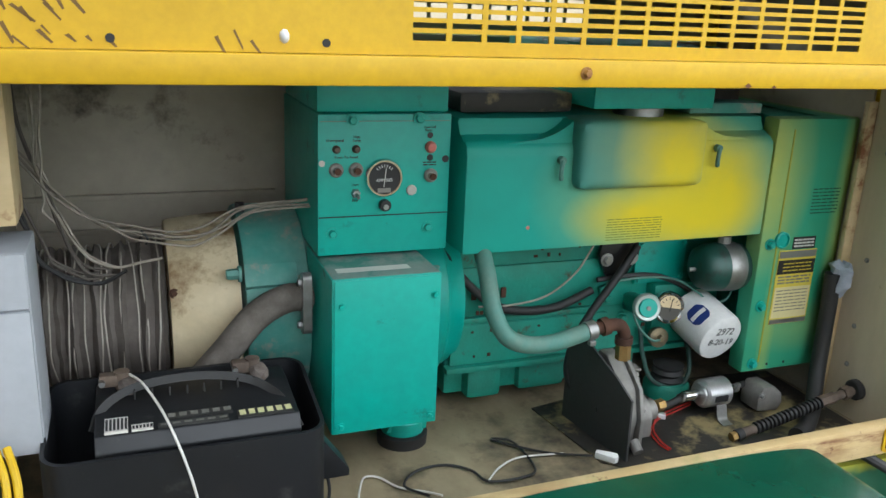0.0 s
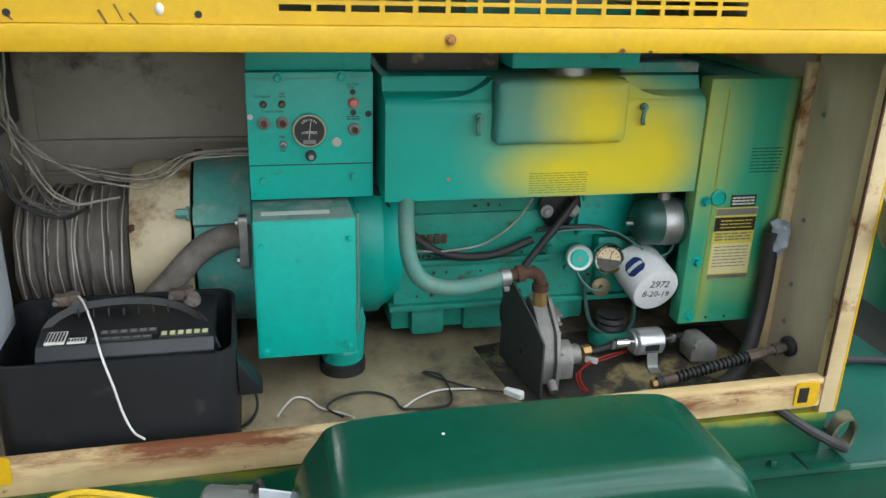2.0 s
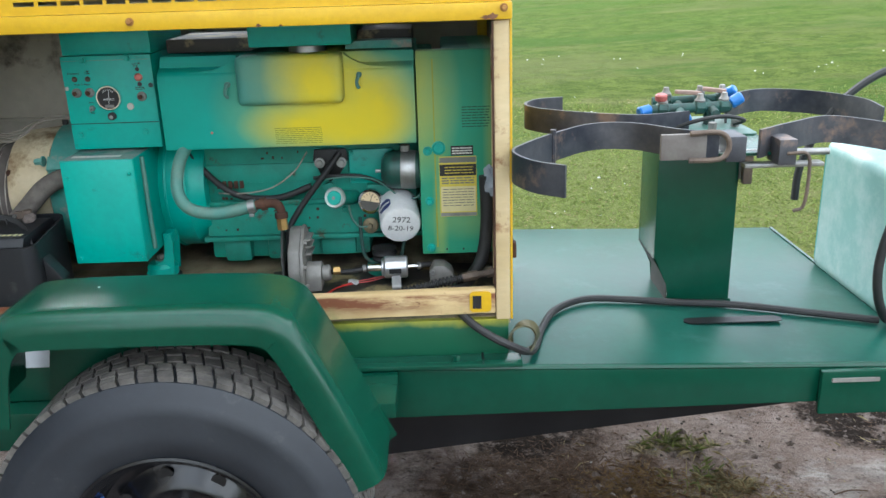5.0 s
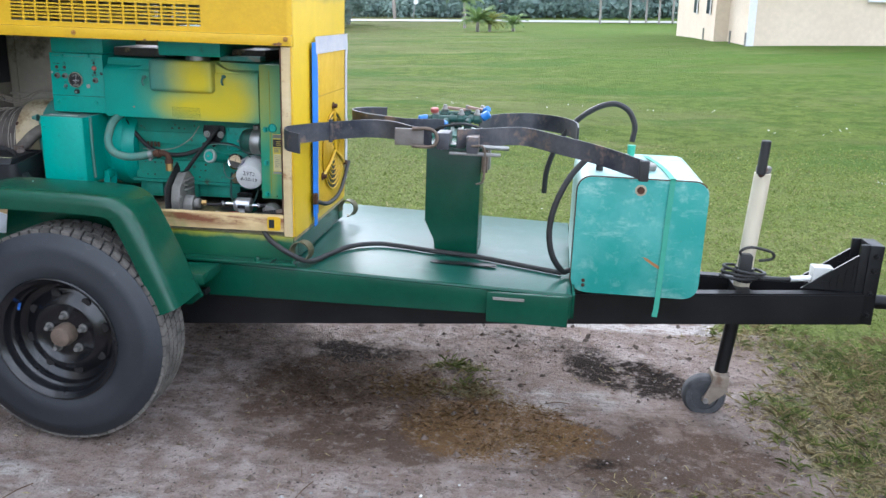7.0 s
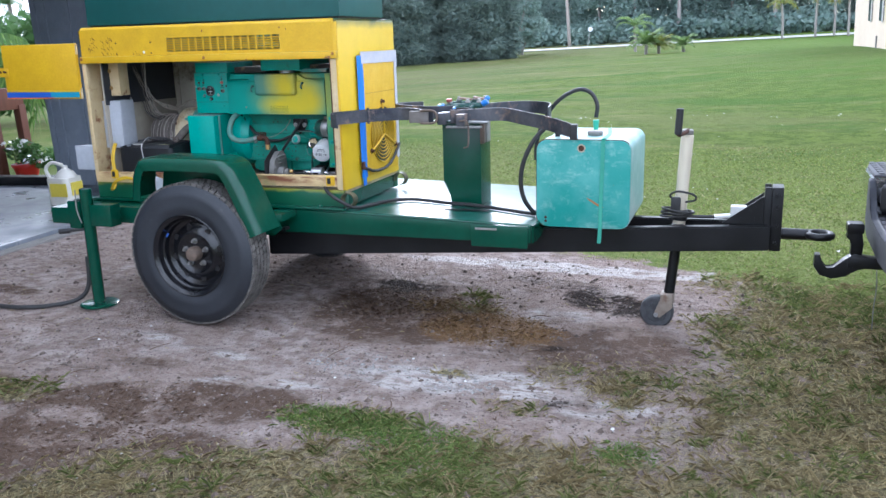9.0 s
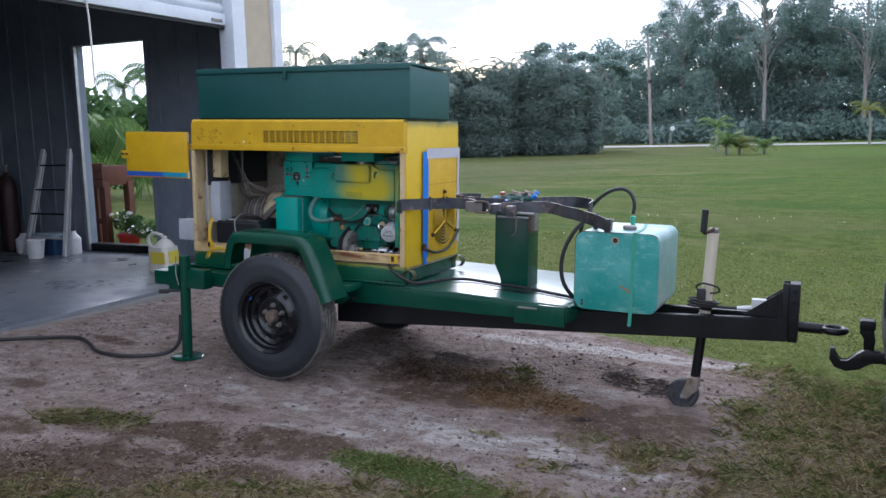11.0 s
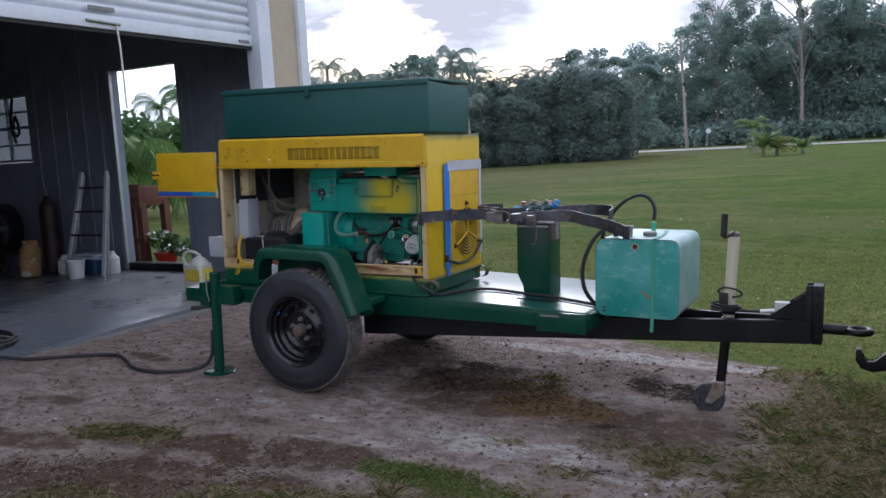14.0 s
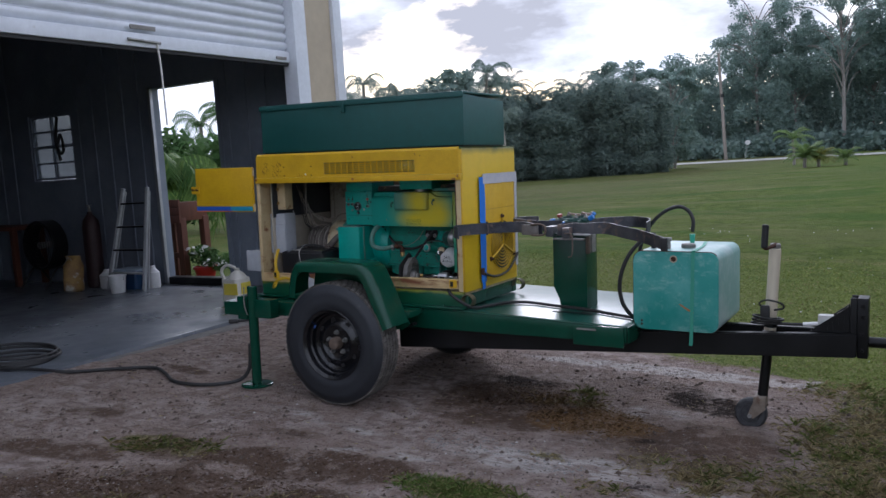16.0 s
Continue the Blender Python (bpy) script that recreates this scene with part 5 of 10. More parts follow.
    st = part("corner_stand", rod((-0.075, 0.80, 0.115), (-0.075, 0.80, 0.825), 0.036, 18, bevel=0.004), GREEN, t, "dark green drop-leg corner stand")
    part("foot_plate", revolve([(0.115, 0), (0.115, 0.008), (0.10, 0.014)], (-0.075, 0.80, 0.098), (0, 0, 1), 26), GREEN, st)
    part("inner_leg", rod((-0.075, 0.80, 0.11), (-0.075, 0.80, 0.40), 0.031, 16), GREEN, st)
    part("mount_block", box(-0.035, 0.12, 0.77, 0.86, 0.60, 0.735, 0.008), GREEN, st)
    part("mount_block", box(-0.20, -0.112, 0.77, 0.86, 0.58, 0.75, 0.008), GREEN, st)
    part("crank_rod", rod((-0.11, 0.79, 0.575), (-0.25, 0.74, 0.565), 0.010, 8), HOSE, st)
    part("hand_grip", rod((-0.19, 0.76, 0.567), (-0.255, 0.74, 0.563), 0.016, 10), HOSE, st, "black crank grip")
    part("pull_chain", tube([(-0.12, 0.765, 0.82), (-0.115, 0.755, 0.70), (-0.09, 0.755, 0.62)], 0.004, 5), DULL, st)
    # hitch: upright plate, gussets, towing eye
    hp = part("hitch_plate", box(3.802, 3.858, 1.458, 1.582, 0.505, 0.845, 0.006), BLACK, t, "tall black channel hitch plate")
    part("channel_lip", box(3.766, 3.801, 1.458, 1.474, 0.51, 0.845, 0.004), BLACK, hp)
    part("channel_lip", box(3.766, 3.801, 1.566, 1.582, 0.51, 0.845, 0.004), BLACK, hp)
    for y in (1.460, 1.570):
        g = part("gusset", prism([(3.56, 0.645), (3.765, 0.80), (3.765, 0.645)], "y", y, y + 0.010), BLACK, t, "ribbed triangular gusset")
        for k in range(5):
            part("tread_bar", box(3.64 + 0.028 * k, 3.652 + 0.028 * k, y - 0.003, y - 0.0005, 0.655, 0.68 + 0.02 * k), BLACK, g)
    for z in (0.55, 0.64, 0.74, 0.80):
        part("bolt_head", hexbolt((3.830, 1.457, z), (0, -1, 0), 0.009, 0.010), BLACK, hp)
    eye = part("towing_eye", ring((4.045, 1.52, 0.590), (0, 0, 1), 0.058, 0.020, 30, 10), BLACK, t, "forged black towing eye")
    part("shank", rod((3.857, 1.52, 0.590), (3.99, 1.52, 0.590), 0.030, 14), BLACK, eye)
    # tongue jack
    jk = part("tongue_jack", rod((3.334, 1.525, 0.60), (3.360, 1.528, 1.105), 0.0335, 22, bevel=0.003), JACK_TUBE, t, "tall rust-streaked tongue jack tube")
    part("jack_cap", rod((3.360, 1.528, 1.105), (3.362, 1.528, 1.135), 0.030, 18, bevel=0.006), DULL, jk)
    part("crank_arm", tube([(3.364, 1.528, 1.13), (3.355, 1.48, 1.125), (3.328, 1.42, 1.115), (3.318, 1.40, 1.125)], 0.011, 8), RUST, jk)
    part("crank_grip", rod((3.320, 1.40, 1.12), (3.326, 1.40, 1.255), 0.019, 12, bevel=0.004), HOSE, jk, "black crank grip")
    part("clamp", rod((3.336, 1.525, 0.64), (3.340, 1.525, 0.70), 0.040, 18), BLACK, jk)
    part("inner_leg", rod((3.296, 1.520, 0.20), (3.334, 1.525, 0.60), 0.029, 16), BLACK, jk)
    ck = part("caster_fork", box(3.255, 3.325, 1.455, 1.565, 0.165, 0.222, 0.008), FORK, jk, "dusty galvanised caster fork")
    for y in (1.457, 1.556):
        part("fork_cheek", prism([(3.315, 0.205), (3.325, 0.15), (3.255, 0.085), (3.220, 0.10), (3.255, 0.19)], "y", y, y + 0.008), FORK, ck)
    part("caster_wheel", revolve([(0.020, 0.012), (0.055, 0.012), (0.058, 0.004), (0.080, 0.002), (0.090, 0.012), (0.093, 0.024), (0.093, 0.052), (0.090, 0.064), (0.080, 0.074), (0.058, 0.072), (0.055, 0.064), (0.020, 0.064)], (3.235, 1.472, 0.108), (0, 1, 0), 48), CASTER, ck, "worn rubber caster wheel")
    part("axle_bolt", rod((3.235, 1.445, 0.103), (3.235, 1.572, 0.103), 0.012, 10), STEEL, ck)
    # standing post with clamp bands for gas bottles
    ps = part("bottle_post", prism([(1.966, 1.175), (2.202, 1.175), (2.202, 0.668), (2.012, 0.668), (2.012, 0.735), (1.966, 0.815)], "y", 1.515, 1.715, 0.005), GREEN, t, "dark green square steel post")
    # A black sheet on the notch faces stands in for the shade inside.
    part("notch_shade", prism([(2.0105, 0.735), (1.9645, 0.815), (1.966, 0.815), (2.012, 0.735), (2.012, 0.669), (2.0105, 0.669)], "y", 1.522, 1.708), HOSE, ps, "dark sheet for the shaded notch")
    part("weld_foot", box(2.010, 2.206, 1.508, 1.514, 0.664, 0.682, 0.002), GREEN, ps)
    part("top_plate", box(1.95, 2.225, 1.47, 1.74, 1.176, 1.190, 0.003), GREEN, ps)
    part("bracket", box(2.203, 2.238, 1.53, 1.60, 1.05, 1.175, 0.003), DULL, ps)


build_trailer()


# ---- the generator housing ----
HX0, HX1, HY0, HY1, HB, HT = -0.262, 1.506, 1.105, 1.935, 0.812, 1.768
OX0, OX1, SILL, LINTEL = -0.232, 1.462, 0.888, 1.552
FLOOR = 0.8125
# The camera's own position; set_back scales things about it to suit its view.
CAMERA_EYE = Vector((0.32, -0.20, 1.734))


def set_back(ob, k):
    """Moves a thing or part deeper and enlarges it about the camera's eye, to fit its view."""
    m = Matrix.Translation(CAMERA_EYE) @ Matrix.Scale(k, 4) @ Matrix.Translation(-CAMERA_EYE)
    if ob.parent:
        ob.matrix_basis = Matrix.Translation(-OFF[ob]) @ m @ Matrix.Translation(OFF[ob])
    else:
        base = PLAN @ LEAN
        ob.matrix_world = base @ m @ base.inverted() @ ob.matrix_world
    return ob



def paint_fade(name, a, b, axis, lo, hi, rough=0.4, scale=7.0):
    """One paint sprayed over another, fading along an axis of the thing."""
    m, nt, bsdf, co = base_material(name, rough)
    sep = nt.nodes.new("ShaderNodeSeparateXYZ")
    nt.links.new(co, sep.inputs["Vector"])
    n = ranged(nt, noise_of(nt, co, scale, 5, 0.6), 0.0, 1.0, -0.03, 0.03)
    pos = times(nt, sep.outputs[axis], n, "ADD")
    for node in nt.nodes:
        if node.type == "MATH":
            node.use_clamp = False
    f = ranged(nt, pos, lo, hi)
    tone = noise_of(nt, co, 12, 5)
    nt.links.new(mixed(nt, f, mixed(nt, tone, a, tuple(0.8 * c for c in a)), mixed(nt, tone, b, tuple(0.85 * c for c in b))), bsdf.inputs["Base Color"])
    bumped(nt, bsdf, noise_of(nt, co, 60, 4), 0.06, 0.002)
    return m


def slotted_panel(x0, x1, y, z0, z1, thick, gx0, gx1, gz0, gz1, cols, rows, bar_x, bar_z):
    """A sheet with a field of long slots cut right through it."""
    bm = bmesh.new()
    xs, zs = [x0, gx0], [z0, gz0]
    cw, rh = (gx1 - gx0) / cols, (gz1 - gz0) / rows
    for c in range(cols):
        if c:
            xs.append(gx0 + c * cw + bar_x / 2)
        xs.append(gx0 + (c + 1) * cw - (bar_x / 2 if c < cols - 1 else 0))
    for r in range(rows):
        if r:
            zs.append(gz0 + r * rh + bar_z / 2)
        zs.append(gz0 + (r + 1) * rh - (bar_z / 2 if r < rows - 1 else 0))
    xs.append(x1), zs.append(z1)
    front = [[bm.verts.new((x, y, z)) for x in xs] for z in zs]
    back = [[bm.verts.new((x, y + thick, z)) for x in xs] for z in zs]

    def hole(i, j):
        return 1 <= i <= len(xs) - 3 and 1 <= j <= len(zs) - 3 and i % 2 == 1 and j % 2 == 1
    nx, nz = len(xs) - 1, len(zs) - 1
    for j in range(nz):
        for i in range(nx):
            if hole(i, j):
                for a, b in (((j, i), (j, i + 1)), ((j, i + 1), (j + 1, i + 1)), ((j + 1, i + 1), (j + 1, i)), ((j + 1, i), (j, i))):
                    bm.faces.new((front[a[0]][a[1]], front[b[0]][b[1]], back[b[0]][b[1]], back[a[0]][a[1]]))
            else:
                bm.faces.new((front[j][i], front[j][i + 1], front[j + 1][i + 1], front[j + 1][i]))
                bm.faces.new((back[j][i], back[j + 1][i], back[j + 1][i + 1], back[j][i + 1]))
    for i in range(nx):
        bm.faces.new((front[0][i], back[0][i], back[0][i + 1], front[0][i + 1]))
        bm.faces.new((front[nz][i], front[nz][i + 1], back[nz][i + 1], back[nz][i]))
    for j in range(nz):
        bm.faces.new((front[j][0], front[j + 1][0], back[j + 1][0], back[j][0]))
        bm.faces.new((front[j][nx], back[j][nx], back[j + 1][nx], front[j + 1][nx]))
    bmesh.ops.recalc_face_normals(bm, faces=bm.faces[:])
    return bm


def build_housing():
    h = thing("generator_housing", (0.63, 1.52, 0.705), "yellow sheet-steel generator housing with its side door open", "housing")
    end_paint = paint_fade("yellow_fading_to_green", (0.68, 0.455, 0.006), (0.01, 0.085, 0.05), "Z", 1.005, 1.066)
    # base skids, oversprayed green to yellow
    skid = paint_fade("green_to_yellow_overspray", (0.006, 0.085, 0.040), (0.42, 0.38, 0.02), "Z", 0.086, 0.120)
    part("base_skid", box(HX0, HX1 - 0.01, HY0 + 0.012, HY0 + 0.075, 0.704, HB - 0.002, 0.003), skid, h, "green skid oversprayed with yellow")
    part("base_skid", box(HX0, HX1 - 0.01, HY1 - 0.075, HY1 - 0.012, 0.704, HB - 0.002, 0.003), skid, h)
    ledge = part("deck_ledge", box(HX0, HX1 + 0.02, 1.052, HY0 + 0.010, 0.7045, 0.716, 0.003), GREEN, h, "green bolted ledge along the skid")
    part("ledge_bolt", hexbolt((1.36, 1.078, 0.716), (0, 0, 1), 0.010, 0.012), GREEN, ledge)
    part("ledge_joint", box(1.425, 1.429, 1.053, HY0 + 0.009, 0.7165, 0.7185), BLACK, ledge)
    part("base_skid", box(HX1 - 0.09, HX1 - 0.012, HY0 + 0.077, HY1 - 0.077, 0.704, HB - 0.002, 0.003), GREEN, h)
    part("floor_pan", box(HX0 + 0.004, HX1 - 0.004, HY0 + 0.03, HY1 - 0.017, 0.790, FLOOR - 0.0005, 0.002), FLOORPAN, h, "oil-stained beige floor pan")
    rusty, nt, bsdf, co = base_material("rust_banded_beige_sill", 0.55)
    cut = nt.nodes.new("ShaderNodeSeparateXYZ")
    nt.links.new(co, cut.inputs["Vector"])
    tone = ramp_between(nt, noise_of(nt, co, 9, 5, 0.6), (0.56, 0.42, 0.22), (0.47, 0.33, 0.15), 0.35, 0.65)
    band = times(nt, ranged(nt, cut.outputs["Z"], 0.128, 0.166), ranged(nt, cut.outputs["Z"], 0.184, 0.178))
    streak = ranged(nt, noise_of(nt, co, 5, 8, 0.72, (0.6, 1, 3)), 0.40, 0.60, 0.0, 1.5)
    tone = mixed(nt, times(nt, band, streak), tone, (0.16, 0.055, 0.022))
    tone = mixed(nt, ranged(nt, noise_of(nt, co, 3.1, 6, 0.7), 0.58, 0.66, 0.0, 0.5), tone, (0.22, 0.26, 0.09))
    tone = mixed(nt, ranged(nt, noise_of(nt, co, 26, 6, 0.7), 0.62, 0.68, 0.0, 0.9), tone, (0.13, 0.05, 0.02))
    nt.links.new(tone, bsdf.inputs["Base Color"])
    sb = box(OX0 - 0.02, OX1, HY0, HY0 + 0.026, HB + 0.010, SILL, 0.004)
    for v in sb.verts:
        v.co.z += -0.012 + 0.022 * (v.co.x - OX0) / (OX1 - OX0)
    sill = part("sill", sb, rusty, h, "rust-streaked beige sill")
    for x in (1.424, -0.105):
        k = part("latch_keeper", prism(rounded(x - 0.027, x + 0.027, 0.838, 0.893, 0.010), "y", HY0 - 0.004, HY0 - 0.0005), YELLOW, sill, "yellow patch round a latch slot")
        part("slot", box(x - 0.020, x + 0.002, HY0 - 0.006, HY0 - 0.0045, 0.848, 0.882), INK, k)
    # lintel sheet with its field of slots, and the folded lip below
    lint = part("lintel", slotted_panel(HX0 + 0.02, HX1 - 0.02, HY0, 1.592, HT - 0.022, 0.003, 0.390, 1.156, 1.611, 1.690, 15, 6, 0.008, 0.0062), YELLOW, h, "yellow lintel sheet with rows of ventilation slots")
    part("lintel_lip", box(HX0, HX1, HY0 - 0.010, HY0 + 0.020, LINTEL, 1.591, 0.004), YELLOW, lint)
    part("top_roll", tube([(HX0 + 0.02, HY0 + 0.021, HT - 0.022), (HX1 - 0.02, HY0 + 0.021, HT - 0.022)], 0.0215, 14), YELLOW, lint)
    for x in (HX0 + 0.02, HX1 - 0.021):
        part("corner_roll", tube([(x, HY0 + 0.0205, 1.592), (x, HY0 + 0.0205, HT - 0.02)], 0.0205, 14), YELLOW, lint)
    for x, z in ((0.648, 1.572), (1.487, 1.578), (-0.247, 1.578)):
        part("hex_bolt", hexbolt((x, HY0 - 0.010, z), (0, -1, 0), 0.0062, 0.008), surface("rusting_yellow_bolt", (0.38, 0.19, 0.04), (0.22, 0.085, 0.025), 0.6, scale=90), lint, "rusty bolt head")
    for x, z in ((0.275, 1.605), (0.275, 1.668), (0.02, 1.605), (0.02, 1.668)):
        part("bolt_hole", rod((x, HY0 - 0.0012, z), (x, HY0 + 0.001, z), 0.0055, 12), INK, lint, "empty bolt hole")
    part("putty_blob", revolve([(0.0065, 0), (0.005, 0.004), (0.002, 0.006), (0, 0.006)], (0.222, HY0 - 0.0005, 1.612), (0, -1, 0), 9, squash=1.4), WHITE, lint, "chipped white blob")
    blotch = surface("purple_brown_rust", (0.20, 0.09, 0.045), (0.11, 0.045, 0.03), 0.8, scale=40)
    for x, z, r, q in ((1.462, 1.560, 0.012, 0.5), (1.446, 1.558, 0.010, 0.4), (0.935, 1.556, 0.006, 0.5), (0.645, 1.722, 0.005, 1.4), (1.16, 1.728, 0.004, 1.2), (1.20, 1.718, 0.003, 1.5), (0.985, 1.5545, 0.004, 0.5)):
        pts = [(x + r * (1 + 0.4 * math.sin(5 * a + x * 90)) * math.cos(a), z + r * q * (1 + 0.35 * math.cos(4 * a)) * math.sin(a)) for a in [6.2832 * k / 12 for k in range(12)]]
        part("rust_blotch", prism(pts, "y", HY0 - (0.0112 if z < 1.6 else 0.0012), HY0 - (0.0095 if z < 1.6 else -0.0005)), blotch, lint, "rusty paint blister")
    rnd = random.Random(4)
    scraped = plain("scraped_brown", (0.16, 0.085, 0.015), 0.6)
    for k in range(46):
        x, z = -0.20 + 0.19 * rnd.random() ** 1.2, 1.635 + rnd.random() * 0.075
        if rnd.random() < 0.3:
            x, z = rnd.uniform(-0.1, 0.18), rnd.uniform(1.603, 1.62)
        a, ln = rnd.uniform(0.6, 1.3), rnd.uniform(0.006, 0.03)
        dx, dz, wd = math.cos(a) * ln, -math.sin(a) * ln, rnd.uniform(0.0008, 0.0028)
        scr = bmesh.new()
        vs = [scr.verts.new(p) for p in ((x, HY0 - 0.0006, z), (x + dx + wd, HY0 - 0.0006, z + dz), (x + dx + wd * 2, HY0 - 0.0006, z + dz * 0.9), (x + wd * 2, HY0 - 0.0006, z + 0.002))]
        scr.faces.new(vs)
        part("scrape_mark", scr, scraped, lint, "brown scraped paint")
    # posts
    for x0, x1, who in ((OX0 - 0.028, OX0, "l"), (OX1 + 0.002, OX1 + 0.038, "r")):
        part("door_post", box(x0, x1, HY0 + 0.001, HY0 + 0.030, 0.814, LINTEL - 0.001, 0.003), BEIGE, h, "beige door post with rusted edge")
    part("post_edge", box(OX1 - 0.003, OX1 + 0.0015, HY0 - 0.0015, HY0 + 0.005, SILL + 0.014, LINTEL - 0.004, 0.001), RUST, h, "rusty post edge")
    part("post_face", box(OX1 + 0.0385, HX1, HY0 + 0.002, HY0 + 0.024, 0.814, LINTEL - 0.002, 0.001), YELLOW, h)
    part("inner_return", box(1.494, 1.501, HY0 + 0.036, HY0 + 0.245, FLOOR, LINTEL, 0.001), INNER_SIDE, h, "grimy inner side panel")
    part("inner_return", box(1.4955, 1.502, HY0 + 0.262, HY1 - 0.02, FLOOR, LINTEL + 0.15, 0.001), INNER, h)
    part("inner_flange", box(1.472, 1.500, HY0 + 0.247, HY0 + 0.260, FLOOR, 1.50, 0.002), BEIGE, h)
    for z in (1.17, 1.02, 0.93, 1.40):
        part("rivet", hexbolt((1.494, HY0 + 0.20, z), (-1, 0, 0), 0.004, 0.004), STEEL, h)
    # right end with its taped opening and fan guard
    part("end_panel", box(HX1 - 0.003, HX1, HY0 + 0.025, HY1 - 0.02, HB - 0.004, HT - 0.022, 0.001), end_paint, h, "yellow end panel, sprayed green along the top")
    part("end_roll", tube([(HX1 - 0.0205, HY0 + 0.022, HT - 0.022), (HX1 - 0.0205, HY1 - 0.022, HT - 0.022)], 0.0205, 12), end_paint, h)
    part("end_roll", tube([(HX1 - 0.0205, HY1 - 0.022, HB), (HX1 - 0.0205, HY1 - 0.022, HT - 0.022)], 0.0205, 12), end_paint, h)
    dr = part("end_door", box(HX1 + 0.0005, HX1 + 0.010, 1.395, 1.885, 0.845, 1.535, 0.004), YELLOW, h, "yellow end door with fan guard")
    part("door_crease", box(HX1 + 0.0105, HX1 + 0.0115, 1.41, 1.87, 1.335, 1.340), plain("dull_yellow_crease", (0.40, 0.24, 0.01)), dr)
    for y0, y1, z0, z1, m, label in ((1.332, 1.410, 0.845, 1.560, BLUE, "blue masking tape"), (1.385, 1.915, 1.512, 1.582, TAPE_GREY, "grey-white masking tape"), (1.875, 1.915, 0.90, 1.519, TAPE_GREY, "lilac-grey masking tape")):
        tp = box(HX1 + 0.0108, HX1 + 0.0128, y0, y1, z0, z1)
        bmesh.ops.subdivide_edges(tp, edges=tp.edges[:], cuts=8)
        for v in tp.verts:
            v.co.x += 0.0025 * noise.noise(v.co * 22) + 0.0015
            v.co.y += 0.006 * noise.noise(v.co * 7)
        part("tape_strip", tp, m, dr, label)
    fan = part("fan_opening", rod((HX1 + 0.0105, 1.66, 1.076), (HX1 + 0.0125, 1.66, 1.076), 0.172, 40), INK, dr, "dark round fan opening")
    for k in range(8):
        part("guard_ring", ring((HX1 + 0.016, 1.66, 1.076), (1, 0, 0), 0.022 + 0.0215 * k, 0.0036, 40, 6), YELLOW, fan)
    for g in (90, 205, 335):
        c, s = math.cos(radians(g)), math.sin(radians(g))
        part("guard_spoke", tube([(HX1 + 0.022, 1.66, 1.076), (HX1 + 0.024, 1.66 + c * 0.10, 1.076 + s * 0.10), (HX1 + 0.016, 1.66 + c * 0.20, 1.076 + s * 0.20)], 0.0065, 8), YELLOW, fan)
        part("guard_bolt", hexbolt((HX1 + 0.012, 1.66 + c * 0.20, 1.076 + s * 0.20), (1, 0, 0), 0.011, 0.016), RUST, fan)
    part("door_latch", box(HX1 + 0.012, HX1 + 0.030, 1.325, 1.352, 0.90, 0.945, 0.004), RUST, dr, "rusty latch")
    part("tape_tail", box(HX1 + 0.013, HX1 + 0.017, 1.345, 1.385, 0.80, 0.90, 0.001), BLUE, dr)
    part("drain_hose", tube([(HX1 + 0.02, 1.36, 0.905), (HX1 + 0.035, 1.50, 0.870), (HX1 + 0.035, 1.70, 0.885), (HX1 + 0.03, 1.88, 0.99)], 0.009, 8), HOSE, dr)
    for y in (1.13, 1.90):
        loop = [(HX1 + 0.028 + 0.036 * math.cos(radians(a)), y - 0.022 + 0.010 * math.cos(radians(a)), 0.760 + 0.038 * math.sin(radians(a))) for a in range(200, -101, -25)]
        part("tie_down_loop", ribbon(loop, 0.034, 0.005, (0.35, 0.94, 0)), surface("mossy_loop_steel", (0.10, 0.085, 0.035), (0.06, 0.065, 0.04), 0.5, 0.3, scale=30), h, "bent steel tie-down loop")
    # back, left end, roof
    part("back_panel", box(HX0 + 0.004, HX1 - 0.004, HY1 - 0.016, HY1, HB, 1.588), INNER, h)
    part("back_vent", slotted_panel(HX0 + 0.004, HX1 - 0.03, HY1 - 0.006, 1.589, HT - 0.022, 0.003, 0.50, 1.11, 1.622, 1.702, 12, 4, 0.010, 0.008), INNER, h, "back sheet with rows of ventilation slots")
    part("back_rib", box(HX0 + 0.03, 0.34, HY1 - 0.034, HY1 - 0.017, 1.150, 1.162, 0.003), INNER, h)
    part("back_rib", box(HX0 + 0.03, 0.34, HY1 - 0.034, HY1 - 0.017, 1.225, 1.237, 0.003), INNER, h)
    part("left_end", box(HX0, HX0 + 0.006, HY0 + 0.30, HY1 - 0.02, HB, HT - 0.02), INNER, h)
    part("left_return", box(HX0 + 0.001, HX0 + 0.012, HY0 + 0.032, HY0 + 0.29, FLOOR, LINTEL + 0.02), BEIGE, h)
    part("roof", box(HX0 + 0.004, HX1 - 0.004, HY0 + 0.022, HY1 - 0.004, HT - 0.006, HT, 0.002), end_paint, h)
    ch = part("inner_channel", box(-0.215, -0.115, 1.255, 1.345, 1.345, 1.552, 0.006), BEIGE, h, "beige inner channel with slotted bolts")
    for z in (1.50, 1.395):
        part("slotted_bolt", hexbolt((-0.185, 1.254, z), (0, -1, 0), 0.010, 0.008), BRASS, ch)
    part("dark_panel", box(-0.196, -0.188, 1.20, 1.90, 1.288, 1.588, 0.002), plain("dark_blue_board", (0.020, 0.024, 0.032), 0.5), h, "dark board on the inner end wall")
    part("board_latch", box(-0.187, -0.184, 1.424, 1.430, 1.305, 1.325, 0.001), PAPER, h)
    part("inner_end", box(-0.207, -0.197, 1.20, HY1 - 0.017, FLOOR, 1.588, 0.002), INNER, h, "rusty beige inner end wall")
